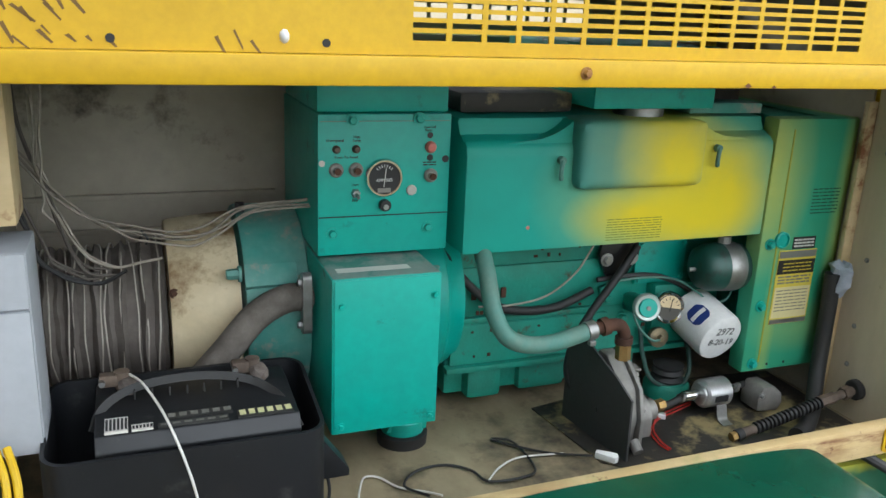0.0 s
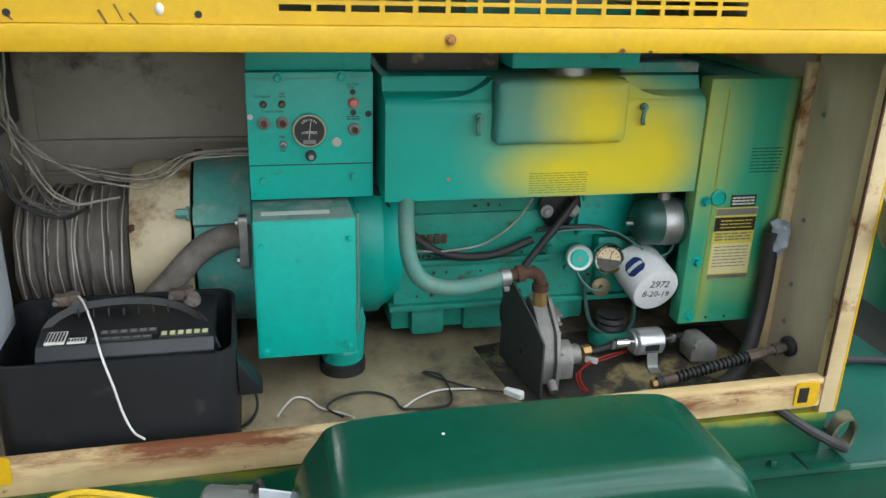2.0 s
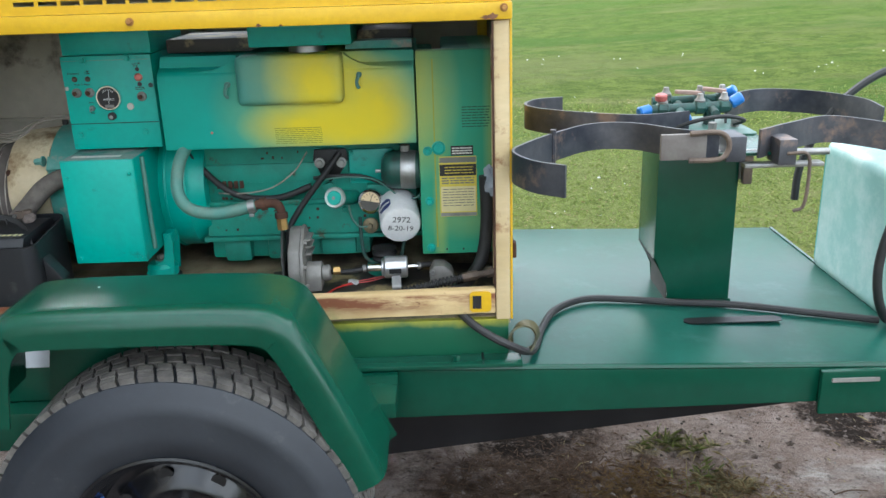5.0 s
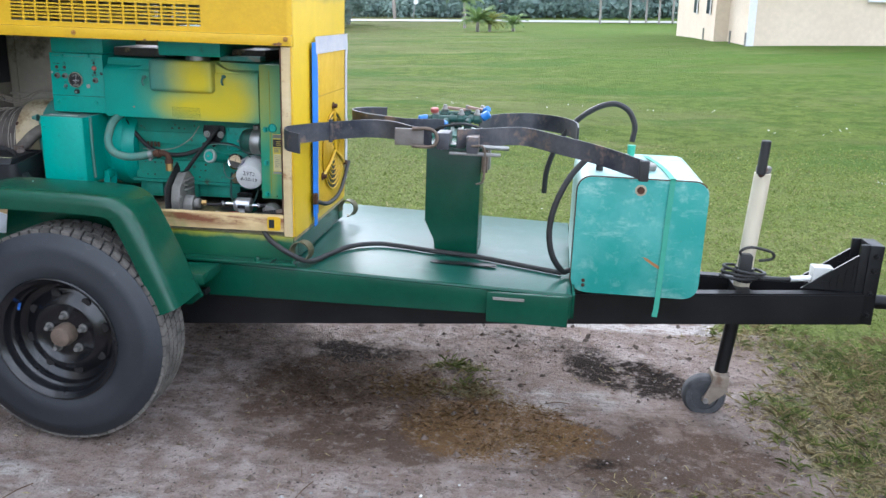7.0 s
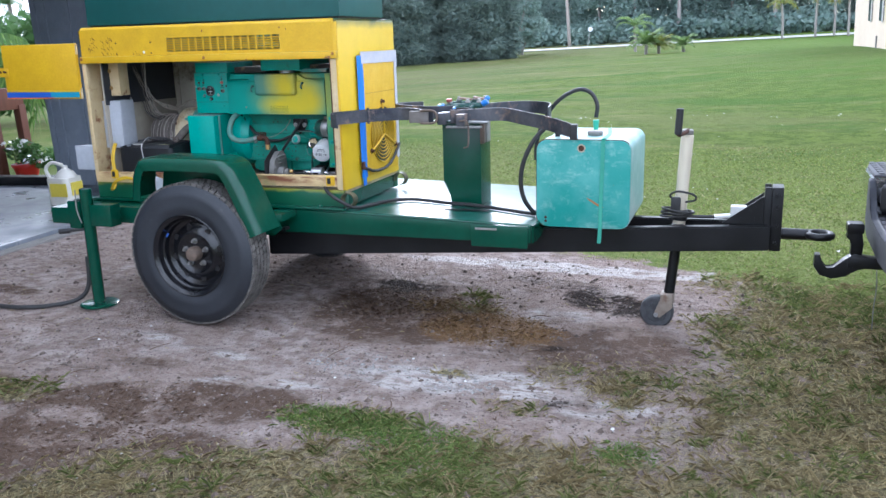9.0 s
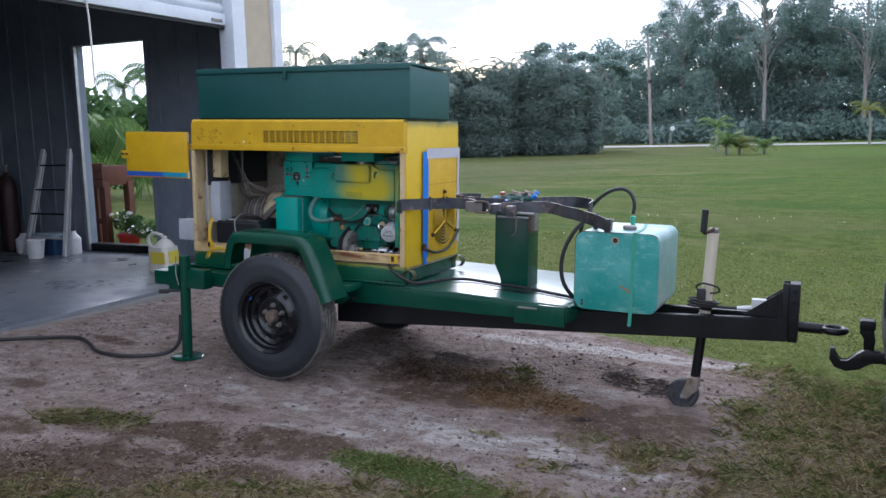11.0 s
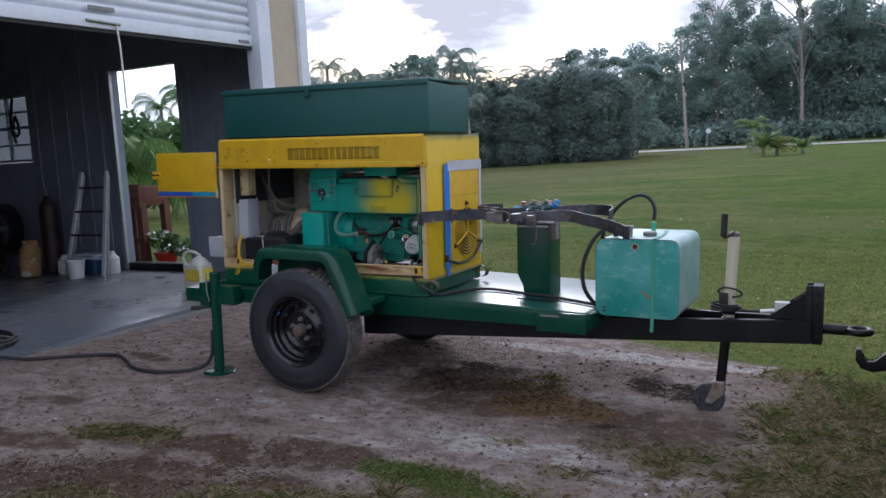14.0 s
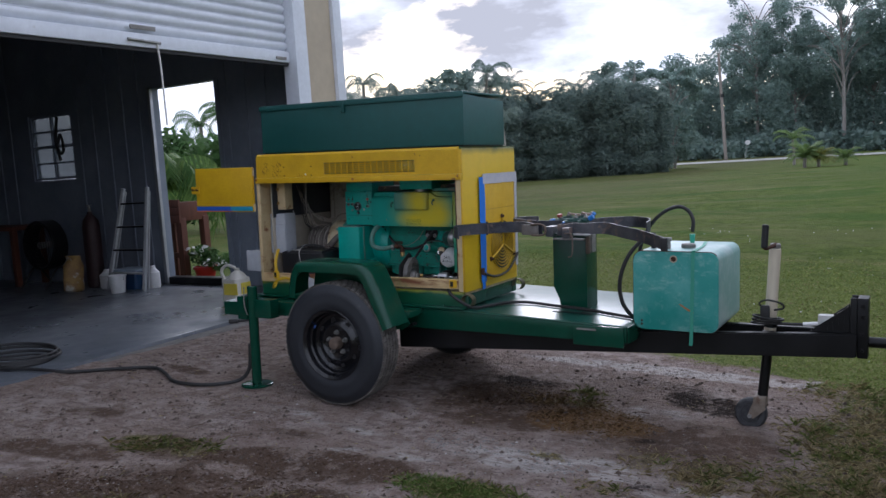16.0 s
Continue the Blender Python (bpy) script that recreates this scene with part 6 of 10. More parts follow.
    part("corner_angle", box(-0.187, -0.155, HY1 - 0.026, HY1 - 0.0165, FLOOR, 1.588, 0.002), INNER, h)
    # the side door: only its upper leaf shows, folded right back along the side
    d = part("side_door", box(-0.862, -0.272, 1.072, 1.098, 1.340, 1.676, 0.004), YELLOW, h, "yellow side door leaf folded right back")
    part("blue_stripe", box(-0.860, -0.50, 1.0685, 1.0715, 1.348, 1.382), BLUE_STRIPE, d)
    part("teal_stripe", box(-0.4995, -0.274, 1.0685, 1.0715, 1.348, 1.382), TEALBLUE, d)
    part("orange_line", box(-0.860, -0.48, 1.0685, 1.0715, 1.3415, 1.3475), ORANGE, d)
    lk = part("lock_plate", box(-0.905, -0.820, 1.064, 1.0705, 1.478, 1.536, 0.003), YELLOW, d)
    for x in (-0.885, -0.845):
        part("lock_hole", rod((x, 1.0635, 1.508), (x, 1.061, 1.506), 0.014, 12), RUST, lk)
    for z in (1.37, 1.64):
        part("hinge", rod((-0.267, 1.085, z - 0.03), (-0.267, 1.085, z + 0.03), 0.007, 8), BEIGE, d)


build_housing()


def build_top_box():
    b = thing("steel_tool_box", (0.68, 1.40, 1.776), "long blue-green painted steel box on the housing roof", "tool box")
    body = prism([(1.13, 1.776), (1.72, 1.776), (1.72, 2.080), (1.13, 2.105)], "x", -0.20, 1.525, 0.006)
    part("body", body, BOX_GREEN, b)
    part("lid", box(-0.206, 1.531, 1.122, 1.73, 2.107, 2.122, 0.004), BOX_GREEN, b)
    part("lid_lip", box(-0.206, 1.531, 1.118, 1.1285, 2.085, 2.112, 0.002), BOX_GREEN, b)
    part("base_plate", box(-0.19, 1.515, 1.14, 1.71, 1.769, 1.7755), BLACK, b)
    part("hasp", box(0.555, 0.585, 1.110, 1.1175, 2.035, 2.115, 0.002), BOX_GREEN, b)
    part("staple", ring((0.57, 1.112, 2.05), (1, 0, 0), 0.010, 0.003, 14, 6), BOX_GREEN, b)


build_top_box()


# ---- the fuel tank on the tongue ----
def tank_paint(name, side):
    m, nt, bsdf, co = base_material(name, 0.42)
    n1, n2 = noise_of(nt, co, 5, 7, 0.66), noise_of(nt, co, 16, 6, 0.7)
    # The shell's base tones are paler than those of the end plates.
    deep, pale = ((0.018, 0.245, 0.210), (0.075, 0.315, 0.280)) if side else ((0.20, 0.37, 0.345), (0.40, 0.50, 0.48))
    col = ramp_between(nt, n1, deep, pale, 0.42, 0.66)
    col = mixed(nt, ranged(nt, n2, 0.54, 0.68, 0.0, 0.38), col, (0.30, 0.46, 0.42))
    col = mixed(nt, ranged(nt, noise_of(nt, co, 9, 6, 0.7, (0.5, 1, 1.6)), 0.57, 0.68, 0.0, 0.45), col, (0.34, 0.50, 0.46))
    col = mixed(nt, ranged(nt, noise_of(nt, co, 3.4, 8, 0.72), 0.66, 0.70), col, (0.16, 0.10, 0.05))
    nt.links.new(col, bsdf.inputs["Base Color"])
    bumped(nt, bsdf, n2, 0.08, 0.002)
    return m


def build_tank():
    t = thing("fuel_tank", (2.85, 1.55, 0.60), "faded teal rounded steel fuel tank strapped to the tongue", "fuel tank")
    x0, x1, y0, y1, z0, z1 = 2.603, 3.104, 1.225, 1.845, 0.634, 1.106
    wrap, face = tank_paint("paler_shell_teal", False), tank_paint("worn_teal", True)
    part("shell", prism(rounded(x0, x1, z0, z1, 0.055, 7), "y", y0 + 0.012, y1 - 0.012), wrap, t, "teal tank shell with worn flecks, paler than its ends")
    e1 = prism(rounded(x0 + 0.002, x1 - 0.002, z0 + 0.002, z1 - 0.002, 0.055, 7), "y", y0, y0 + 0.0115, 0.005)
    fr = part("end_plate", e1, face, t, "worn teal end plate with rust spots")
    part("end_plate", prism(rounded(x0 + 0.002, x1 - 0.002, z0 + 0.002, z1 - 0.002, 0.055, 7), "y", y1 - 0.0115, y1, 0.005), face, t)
    line = rounded(x0 + 0.001, x1 - 0.001, z0 + 0.001, z1 - 0.001, 0.055, 7)
    part("seam", tube([(a, y0 + 0.008, b) for a, b in line[3:22]], 0.004, 6, 1), RUST, fr, "rusty edge seam")
    part("rust_spot", rod((2.845, y0 - 0.0015, 1.062), (2.845, y0 + 0.001, 1.062), 0.015, 11), RUST, fr, "round rust spot")
    part("rust_halo", rod((2.845, y0 - 0.0007, 1.062), (2.845, y0 + 0.001, 1.062), 0.023, 9), plain("bare_primer", (0.36, 0.31, 0.22)), fr)
    part("scratch", prism([(2.875, 0.798), (2.89, 0.795), (2.965, 0.752), (2.96, 0.744), (2.925, 0.762), (2.89, 0.785)], "y", y0 - 0.0014, y0 + 0.001), plain("rust_orange", (0.33, 0.14, 0.05)), fr, "rusty scratch")
    for z in (0.685, 0.665):
        part("screw", hexbolt((2.655, y0, z), (0, -1, 0), 0.005, 0.004), RUST, fr)
    # the tie-down strap
    part("strap", ribbon([(2.945, y0 - 0.004, 0.555), (2.950, y0 - 0.006, 0.62), (2.955, y0 - 0.004, 0.90), (2.960, y0 - 0.004, 1.095), (2.960, y0 + 0.02, 1.1105), (2.95, 1.50, 1.1105), (2.91, 1.76, 1.112)], 0.020, 0.002, (1, 0, 0)), STRAP, t, "green webbing strap")
    cap = part("filler_cap", revolve([(0.040, 0), (0.042, 0.006), (0.042, 0.018), (0.036, 0.024), (0.0, 0.026)], (2.88, 1.44, 1.109), (0, 0, 1), 26), DULL, t, "dull grey filler cap")
    f1 = part("pipe_fitting", rod((2.78, 1.36, 1.108), (2.78, 1.36, 1.165), 0.014, 10), DULL, t)
    part("elbow", rod((2.745, 1.35, 1.165), (2.80, 1.362, 1.165), 0.012, 10), DULL, f1)
    f2 = part("pipe_fitting", rod((2.69, 1.36, 1.108), (2.69, 1.36, 1.20), 0.015, 10), HOSE, t)
    v = part("vent_fitting", rod((2.84, 1.70, 1.108), (2.84, 1.70, 1.165), 0.014, 12, r2=0.018), plain("bright_green_tape", (0.05, 0.36, 0.24), 0.5), t, "vent fitting wrapped in green tape")
    part("vent_hose", tube([(2.84, 1.70, 1.18), (2.845, 1.70, 1.25), (2.81, 1.71, 1.315), (2.74, 1.72, 1.337), (2.65, 1.72, 1.30), (2.57, 1.73, 1.225), (2.51, 1.74, 1.12), (2.48, 1.75, 1.02), (2.475, 1.75, 0.92)], 0.012, 8), HOSE, v, "black rubber vent hose")


build_tank()


# ---- the generator set ----
GEN = (0.80, 1.62, FLOOR)


def sprayed(name, base_a, base_b, blobs, yellow=(0.66, 0.53, 0.004), rough=0.60):
    """Engine paint with soft clouds of yellow overspray; blobs: (x, z, reach x, reach z, strength) in the plan."""
    m, nt, bsdf, co = base_material(name, rough)
    tone = noise_of(nt, co, 6, 5, 0.6)
    col = ramp_between(nt, tone, base_a, base_b, 0.35, 0.65)
    wob = noise_of(nt, co, 9, 4, 0.6)
    for x, z, rx, rz, k in blobs:
        mp = nt.nodes.new("ShaderNodeMapping")
        mp.inputs["Location"].default_value = (-(x - GEN[0]) / rx, 0, -(z - GEN[2]) / rz)
        mp.inputs["Scale"].default_value = (1 / rx, 0, 1 / rz)
        nt.links.new(co, mp.inputs["Vector"])
        ln = nt.nodes.new("ShaderNodeVectorMath")
        ln.operation = "LENGTH"
        nt.links.new(mp.outputs["Vector"], ln.inputs[0])
        f = ranged(nt, ln.outputs["Value"], 1.15, 0.20, 0.0, k)
        f = times(nt, f, ranged(nt, wob, 0.3, 0.7, 0.8, 1.15))
        col = mixed(nt, f, col, yellow)
    nt.links.new(col, bsdf.inputs["Base Color"])
    bumped(nt, bsdf, noise_of(nt, co, 70, 4), 0.06, 0.002)
    return m


def bars(parent, x0, x1, z0, z1, y, rows, material, seed, name="print_bar", fill=0.55, words=4):
    """Lines of unreadable print as plain bars."""
    rnd = random.Random(seed)
    h = (z1 - z0) / rows
    bm = bmesh.new()
    for r in range(rows):
        x = x0
        while x < x1 - 0.002:
            w = min(x1 - x, (x1 - x0) / words * rnd.uniform(0.4, 1.1))
            z = z1 - (r + 0.5) * h
            vs = [bm.verts.new(p) for p in ((x, y, z - h * fill / 2), (x + w * 0.86, y, z - h * fill / 2), (x + w * 0.86, y, z + h * fill / 2), (x, y, z + h * fill / 2))]
            bm.faces.new(vs)
            x += w
    return part(name, bm, material, parent, "lines of small print")


def build_generator():
    g = thing("generator_set", GEN, "teal engine generator set oversprayed with yellow", "generator")
    COWL = sprayed("teal_with_yellow_overspray", (0.006, 0.310, 0.240), (0.008, 0.270, 0.210), ((1.03, 1.41, 0.13, 0.12, 1.0), (1.15, 1.33, 0.13, 0.12, 1.0), (1.11, 1.27, 0.17, 0.09, 1.0), (0.98, 1.275, 0.17, 0.075, 0.95), (1.06, 1.32, 0.30, 0.18, 0.35)))
    SHROUD = sprayed("green_shroud_paint", (0.020, 0.300, 0.180), (0.034, 0.280, 0.145), ((1.25, 1.34, 0.13, 0.22, 0.55), (1.50, 1.25, 0.045, 0.45, 0.5), (1.33, 1.00, 0.02, 0.25, 0.25), (1.40, 1.00, 0.12, 0.06, 0.2)))
    # --- engine block and its castings
    blk = part("engine_block", box(0.625, 1.30, 1.515, 1.86, 0.930, 1.44, 0.008), TEAL_DIRTY, g, "grimy teal cast engine block")
    part("crankcase_step", prism([(1.502, 0.94), (1.502, 1.025), (1.514, 1.035), (1.514, 0.94)], "x", 0.632, 1.24), TEAL_DIRTY, blk)
    part("block_rail", box(0.628, 1.26, 1.500, 1.5145, 1.030, 1.042, 0.003), TEAL_DIRTY, blk)
    part("pan_rail", box(0.620, 1.26, 1.488, 1.514, 0.926, 0.939, 0.003), TEAL_DIRTY, blk)
    part("cast_boss", box(0.640, 1.02, 1.505, 1.5145, 1.095, 1.150, 0.006), TEAL_DIRTY, blk)
    part("water_jacket_plate", box(1.055, 1.185, 1.500, 1.514, 1.085, 1.185, 0.006), TEAL, blk, "flat teal cover plate")
    for x, z in ((1.065, 1.095), (1.175, 1.10), (1.065, 1.175), (1.175, 1.175)):
        part("cover_bolt", hexbolt((x, 1.500, z), (0, -1, 0), 0.005, 0.005), TEAL, blk)
    for k in range(5):
        part("cast_letter", box(0.672 + 0.0165 * k, 0.683 + 0.0165 * k, 1.500, 1.5045, 1.082, 1.104, 0.001), RUST, blk, "worn raised casting mark")
    rnd = random.Random(7)
    for k in range(26):
        x, z = rnd.uniform(0.65, 1.2), rnd.choice((0.985, 1.01, 0.955, 1.165, 1.05, 1.18))
        part("rust_fleck", box(x, x + rnd.uniform(0.003, 0.009), 1.4985, 1.5015, z, z + rnd.uniform(0.003, 0.008)), RUST, blk)
    for k, (x0, x1) in enumerate(((0.672, 0.752), (0.797, 0.912), (0.955, 1.06))):
        part("sump_lobe", box(x0, x1, 1.512 if k else 1.500, 1.70, 0.858 if k != 2 else 0.866, 0.925, 0.014), TEAL_DIRTY, blk)
    part("sump", box(0.63, 1.10, 1.53, 1.80, 0.862, 0.9255, 0.01), TEAL_DIRTY, blk)
    bell = part("bell_housing", revolve([(0.150, 0), (0.188, 0.006), (0.192, 0.020), (0.192, 0.085), (0.178, 0.098), (0.165, 0.13)], (0.520, 1.66, 1.065), (1, 0, 0), 48), TEAL, g, "smooth teal bell housing")
    part("bell_rib", ring((0.545, 1.66, 1.065), (1, 0, 0), 0.193, 0.004, 48, 6), TEAL, bell)
    # --- generator end
    cy, cz = 1.66, 1.068
    bar = part("generator_barrel", revolve([(0.150, 0), (0.190, 0.004), (0.193, 0.010), (0.193, 0.100), (0.196, 0.104), (0.196, 0.118), (0.185, 0.122), (0.180, 0.30)], (0.212, cy, cz), (1, 0, 0), 56), TEAL_BARREL, g, "faded teal generator barrel")
    part("clamp_rib", prism([(cy - 0.182, cz + 0.088), (cy - 0.158, cz + 0.122), (cy - 0.150, cz + 0.108), (cy - 0.172, cz + 0.078)], "x", 0.214, 0.309, 0.002), TEAL_BARREL, bar)
    part("clamp_bolt", hexbolt((0.208, cy - 0.170, cz + 0.110), (-1, 0, 0), 0.010, 0.022), TEAL_BARREL, bar)
    part("lifting_nut", rod((0.225, cy - 0.03, cz + 0.190), (0.225, cy - 0.03, cz + 0.207), 0.009, 8), HOSE, bar)
    cone = part("fan_cone", revolve([(0.120, 0), (0.166, 0.003), (0.170, 0.012), (0.176, 0.075), (0.180, 0.125)], (0.083, cy, cz), (1, 0, 0), 56), CREAM, g, "stained cream fan cone")
    part("cone_screw", hexbolt((0.092, cy - 0.150, cz + 0.075), (0, -1, 0.3), 0.006, 0.006), RUST, cone)
    # wrapped air sleeve tied with cord
    prof, n = [], 30
    for k in range(n + 1):
        prof.append((0.128 + 0.0055 * math.sin(k * 2.3) + 0.004 * math.sin(k * 5.1) + 0.018 * (k / n) ** 3, 0.225 * k / n))
    slv = revolve(prof, (-0.145, cy, cz - 0.01), (1, 0, 0), 44)
    for v in slv.verts:
        v.co += Vector((0.004 * noise.noise(v.co * 30), 0.004 * noise.noise(v.co * 26 + Vector((3, 0, 0))), 0.004 * noise.noise(v.co * 24)))
    TIE = surface("pale_tie_cord", (0.50, 0.46, 0.40), (0.36, 0.32, 0.27), 0.7, scale=30)
    sleeve = part("air_sleeve", slv, LEATHER, g, "grey insulating sleeve tied with cord")
    for k in range(11):
        x, tilt = -0.132 + 0.0195 * k, rnd.uniform(-0.06, 0.06)
        big = 0.1335 + 0.018 * clamp01((x + 0.145) / 0.225) ** 3
        cord = ring((x, cy, cz - 0.01), (1, tilt, rnd.uniform(-0.05, 0.05)), big, 0.0015, 48, 6)
        for v in cord.verts:
            v.co.x += 0.005 * noise.noise(v.co * 14 + Vector((k, 0, 0)))
        part("tie_cord", cord, TIE, sleeve, "pale cord")
    part("cable_sleeve", tube([(0.322, 1.455, 1.135), (0.28, 1.445, 1.140), (0.225, 1.435, 1.115), (0.165, 1.420, 1.055), (0.10, 1.41, 0.99)], 0.026, 12), HOSE_GREY, g, "braided grey cable sleeve")
    cl = part("sleeve_clamp", prism(rounded(1.420, 1.446, 1.075, 1.190, 0.012), "x", 0.306, 0.322), STEEL, g, "steel saddle clamp")
    for z in (1.092, 1.172):
        part("clamp_screw", hexbolt((0.305, 1.433, z), (-1, 0, 0), 0.007, 0.006), STEEL, cl)
    # --- control panel
    pan = part("control_panel", box(0.332, 0.574, 1.421, 1.74, 1.222, 1.472, 0.004), TEAL, g, "teal control panel with ammeter and switches")
    part("panel_hood", box(0.334, 0.572, 1.436, 1.73, 1.473, 1.535, 0.004), TEAL, pan)
    part("panel_seam", box(0.3335, 0.5725, 1.4195, 1.4205, 1.2915, 1.2935), INK, pan)
    part("panel_seam", box(0.336, 0.570, 1.4195, 1.4205, 1.4595, 1.4603), GREY_INK, pan)
    yf = 1.4208
    for x, z in ((0.358, 1.263), (0.535, 1.266), (0.392, 1.462), (0.512, 1.464)):
        part("hex_screw", hexbolt((x, yf, z), (0, -1, 0), 0.0075, 0.007), TEAL, pan)
    am = part("ammeter", revolve([(0.0345, 0), (0.0345, 0.006), (0.032, 0.010), (0.029, 0.010), (0.0285, 0.006)], (0.449, yf, 1.361), (0, -1, 0), 40), CHROME, pan, "chrome-rimmed round ammeter")
    part("dial", rod((0.449, yf - 0.0065, 1.361), (0.449, yf - 0.0072, 1.361), 0.0283, 36), INK, am, "black ammeter dial")
    lettering("AMPERES", 0.0075, Matrix.Translation((0.449, yf - 0.0075, 1.357)) @ FRONT, WHITE, am)
    for k in range(7):
        a = radians(45 + 15 * k)
        part("dial_tick", rod((0.449 + 0.016 * math.cos(a), yf - 0.0076, 1.364 + 0.016 * math.sin(a)), (0.449 + 0.021 * math.cos(a), yf - 0.0076, 1.364 + 0.021 * math.sin(a)), 0.0007, 5), WHITE, am)
    part("needle", rod((0.448, yf - 0.008, 1.345), (0.452, yf - 0.008, 1.378), 0.0007, 5), WHITE, am)
    part("dial_foot", box(0.437, 0.461, yf - 0.0082, yf - 0.007, 1.335, 1.343, 0.001), DULL, am)
    for x, z in ((0.364, 1.376), (0.399, 1.376), (0.537, 1.362)):
        bt = part("push_button", revolve([(0.0125, 0), (0.0125, 0.004), (0.010, 0.006), (0.0065, 0.006), (0.0065, 0.013), (0.004, 0.015), (0, 0.015)], (x, yf, z), (0, -1, 0), 20), DULL, pan, "rimmed push button")
        part("button_cap", rod((x, yf - 0.0145, z), (x, yf - 0.017, z), 0.006, 12), RUST, bt)
    for x, z in ((0.364, 1.412), (0.399, 1.412)):
        part("indicator", revolve([(0.007, 0), (0.007, 0.004), (0.004, 0.009), (0, 0.009)], (x, yf, z), (0, -1, 0), 14), HUB, pan, "small dull brass indicator")
    part("red_lamp", revolve([(0.0105, 0), (0.0105, 0.004), (0.009, 0.006), (0.007, 0.010), (0, 0.012)], (0.535, yf, 1.413), (0, -1, 0), 22), PINK, pan, "faded red warning lamp")
    for x, z, r in ((0.534, 1.434, 0.0055), (0.535, 1.394, 0.006), (0.5645, 1.391, 0.0065)):
        part("plug_hole", rod((x, yf + 0.001, z), (x, yf - 0.0008, z), r, 14), INK, pan)
    part("blank_plug", revolve([(0.0095, 0), (0.0095, 0.0015), (0.008, 0.003), (0, 0.003)], (0.502, yf, 1.336), (0, -1, 0), 20), plain("grey_plug", (0.40, 0.38, 0.34)), pan)
    part("blank_plug", revolve([(0.0055, 0), (0.0055, 0.002), (0, 0.003)], (0.339, yf, 1.388), (0, -1, 0), 12), plain("pale_plug", (0.50, 0.48, 0.44)), pan)
    tg = part("toggle_switch", revolve([(0.0085, 0), (0.0085, 0.003), (0.006, 0.007), (0, 0.007)], (0.399, yf, 1.334), (0, -1, 0), 6), STEEL, pan, "start-stop toggle switch")
    part("lever", rod((0.399, yf - 0.006, 1.334), (0.400, yf - 0.018, 1.330), 0.0025, 8, r2=0.0035), STEEL, tg)
    kn = part("dimmer_knob", rod((0.451, yf, 1.312), (0.451, yf - 0.014, 1.312), 0.0105, 18, bevel=0.002), HOSE, pan, "black knob")
    part("knob_pointer", rod((0.451, yf - 0.014, 1.310), (0.451, yf - 0.016, 1.310), 0.005, 10), STEEL, kn)
    for text, x, z, s in (("Overspeed", 0.362, 1.427, 0.0068), ("High", 0.400, 1.4325, 0.0062), ("Temp", 0.400, 1.4265, 0.0062), ("Press To Reset", 0.382, 1.398, 0.0068), ("Start", 0.398, 1.349, 0.0062), ("Stop", 0.398, 1.3215, 0.0062), ("Low Oil", 0.533, 1.4485, 0.0066), ("Press", 0.531, 1.443, 0.0062)):
        lettering(text, s, Matrix.Translation((x, yf - 0.0006, z)) @ FRONT, INK, pan)
    bars(pan, 0.522, 0.548, 1.379, 1.388, yf - 0.0006, 2, INK, 3, words=2)
    # --- junction box
    jb = part("junction_box", box(0.332, 0.526, 1.312, 1.52, 0.928, 1.214, 0.004), TEAL, g, "plain teal junction box")
    part("cover", box(0.336, 0.523, 1.3085, 1.3115, 0.931, 1.2115, 0.001), TEAL, jb)
    for x, z in ((0.3475, 1.168), (0.513, 1.176), (0.348, 0.945), (0.512, 0.945)):
        part("cover_screw", hexbolt((x, 1.3085, z), (0, -1, 0), 0.005, 0.005), TEAL, jb)
    part("label_strip", box(0.350, 0.480, 1.345, 1.368, 1.2142, 1.2150), PAPER, jb, "worn paper label strip")
    part("lid_skin", box(0.335, 0.523, 1.316, 1.515, 1.2141, 1.2146), surface("worn_grey_lid", (0.17, 0.27, 0.24), (0.27, 0.29, 0.26), 0.6, scale=14, wear=(0.05, 0.20, 0.165), wear_at=(0.5, 0.6), wear_scale=12), jb, "scuffed greyish lid")
    part("edge_pipe", tube([(0.533, 1.36, 1.21), (0.533, 1.36, 1.05), (0.533, 1.365, 0.95)], 0.006, 8), HOSE_TEAL, jb)
    # feet
    ft = part("engine_mount", revolve([(0.050, 0), (0.051, 0.022), (0.044, 0.026)], (0.512, 1.462, FLOOR), (0, 0, 1), 28), HOSE, g, "black rubber engine mount")
    part("mount_cup", revolve([(0.043, 0), (0.044, 0.004), (0.044, 0.026), (0.036, 0.036), (0.020, 0.038), (0.020, 0.044), (0, 0.044)], (0.512, 1.462, FLOOR + 0.0265), (0, 0, 1), 28), TEAL, ft)
    part("mount_bolt", hexbolt((0.512, 1.462, FLOOR + 0.0705), (0, 0, 1), 0.014, 0.014), DULL, ft)
    for y in (1.432, 1.492):
        part("mount_cheek", prism([(0.470, FLOOR + 0.035), (0.553, FLOOR + 0.035), (0.560, FLOOR + 0.13), (0.552, FLOOR + 0.16), (0.536, FLOOR + 0.14), (0.528, FLOOR + 0.075), (0.480, FLOOR + 0.055)], "y", y, y + 0.007, 0.002), TEAL, ft)
    part("mount_tie", box(0.530, 0.556, 1.4395, 1.4915, FLOOR + 0.12, FLOOR + 0.155, 0.003), TEAL, ft)
    # --- cowl over the engine
    cw = prism([(1.386, 1.218), (1.386, 1.400), (1.390, 1.416), (1.400, 1.426), (1.430, 1.432), (1.434, 1.462), (1.76, 1.466), (1.76, 1.218)], "x", 0.592, 1.272, 0.005)
    cowl = part("cowl", cw, COWL, g, "teal engine cowl with yellow overspray")
    bl = box(0.806, 1.086, 1.356, 1.47, 1.335, 1.464, 0.022, 4)
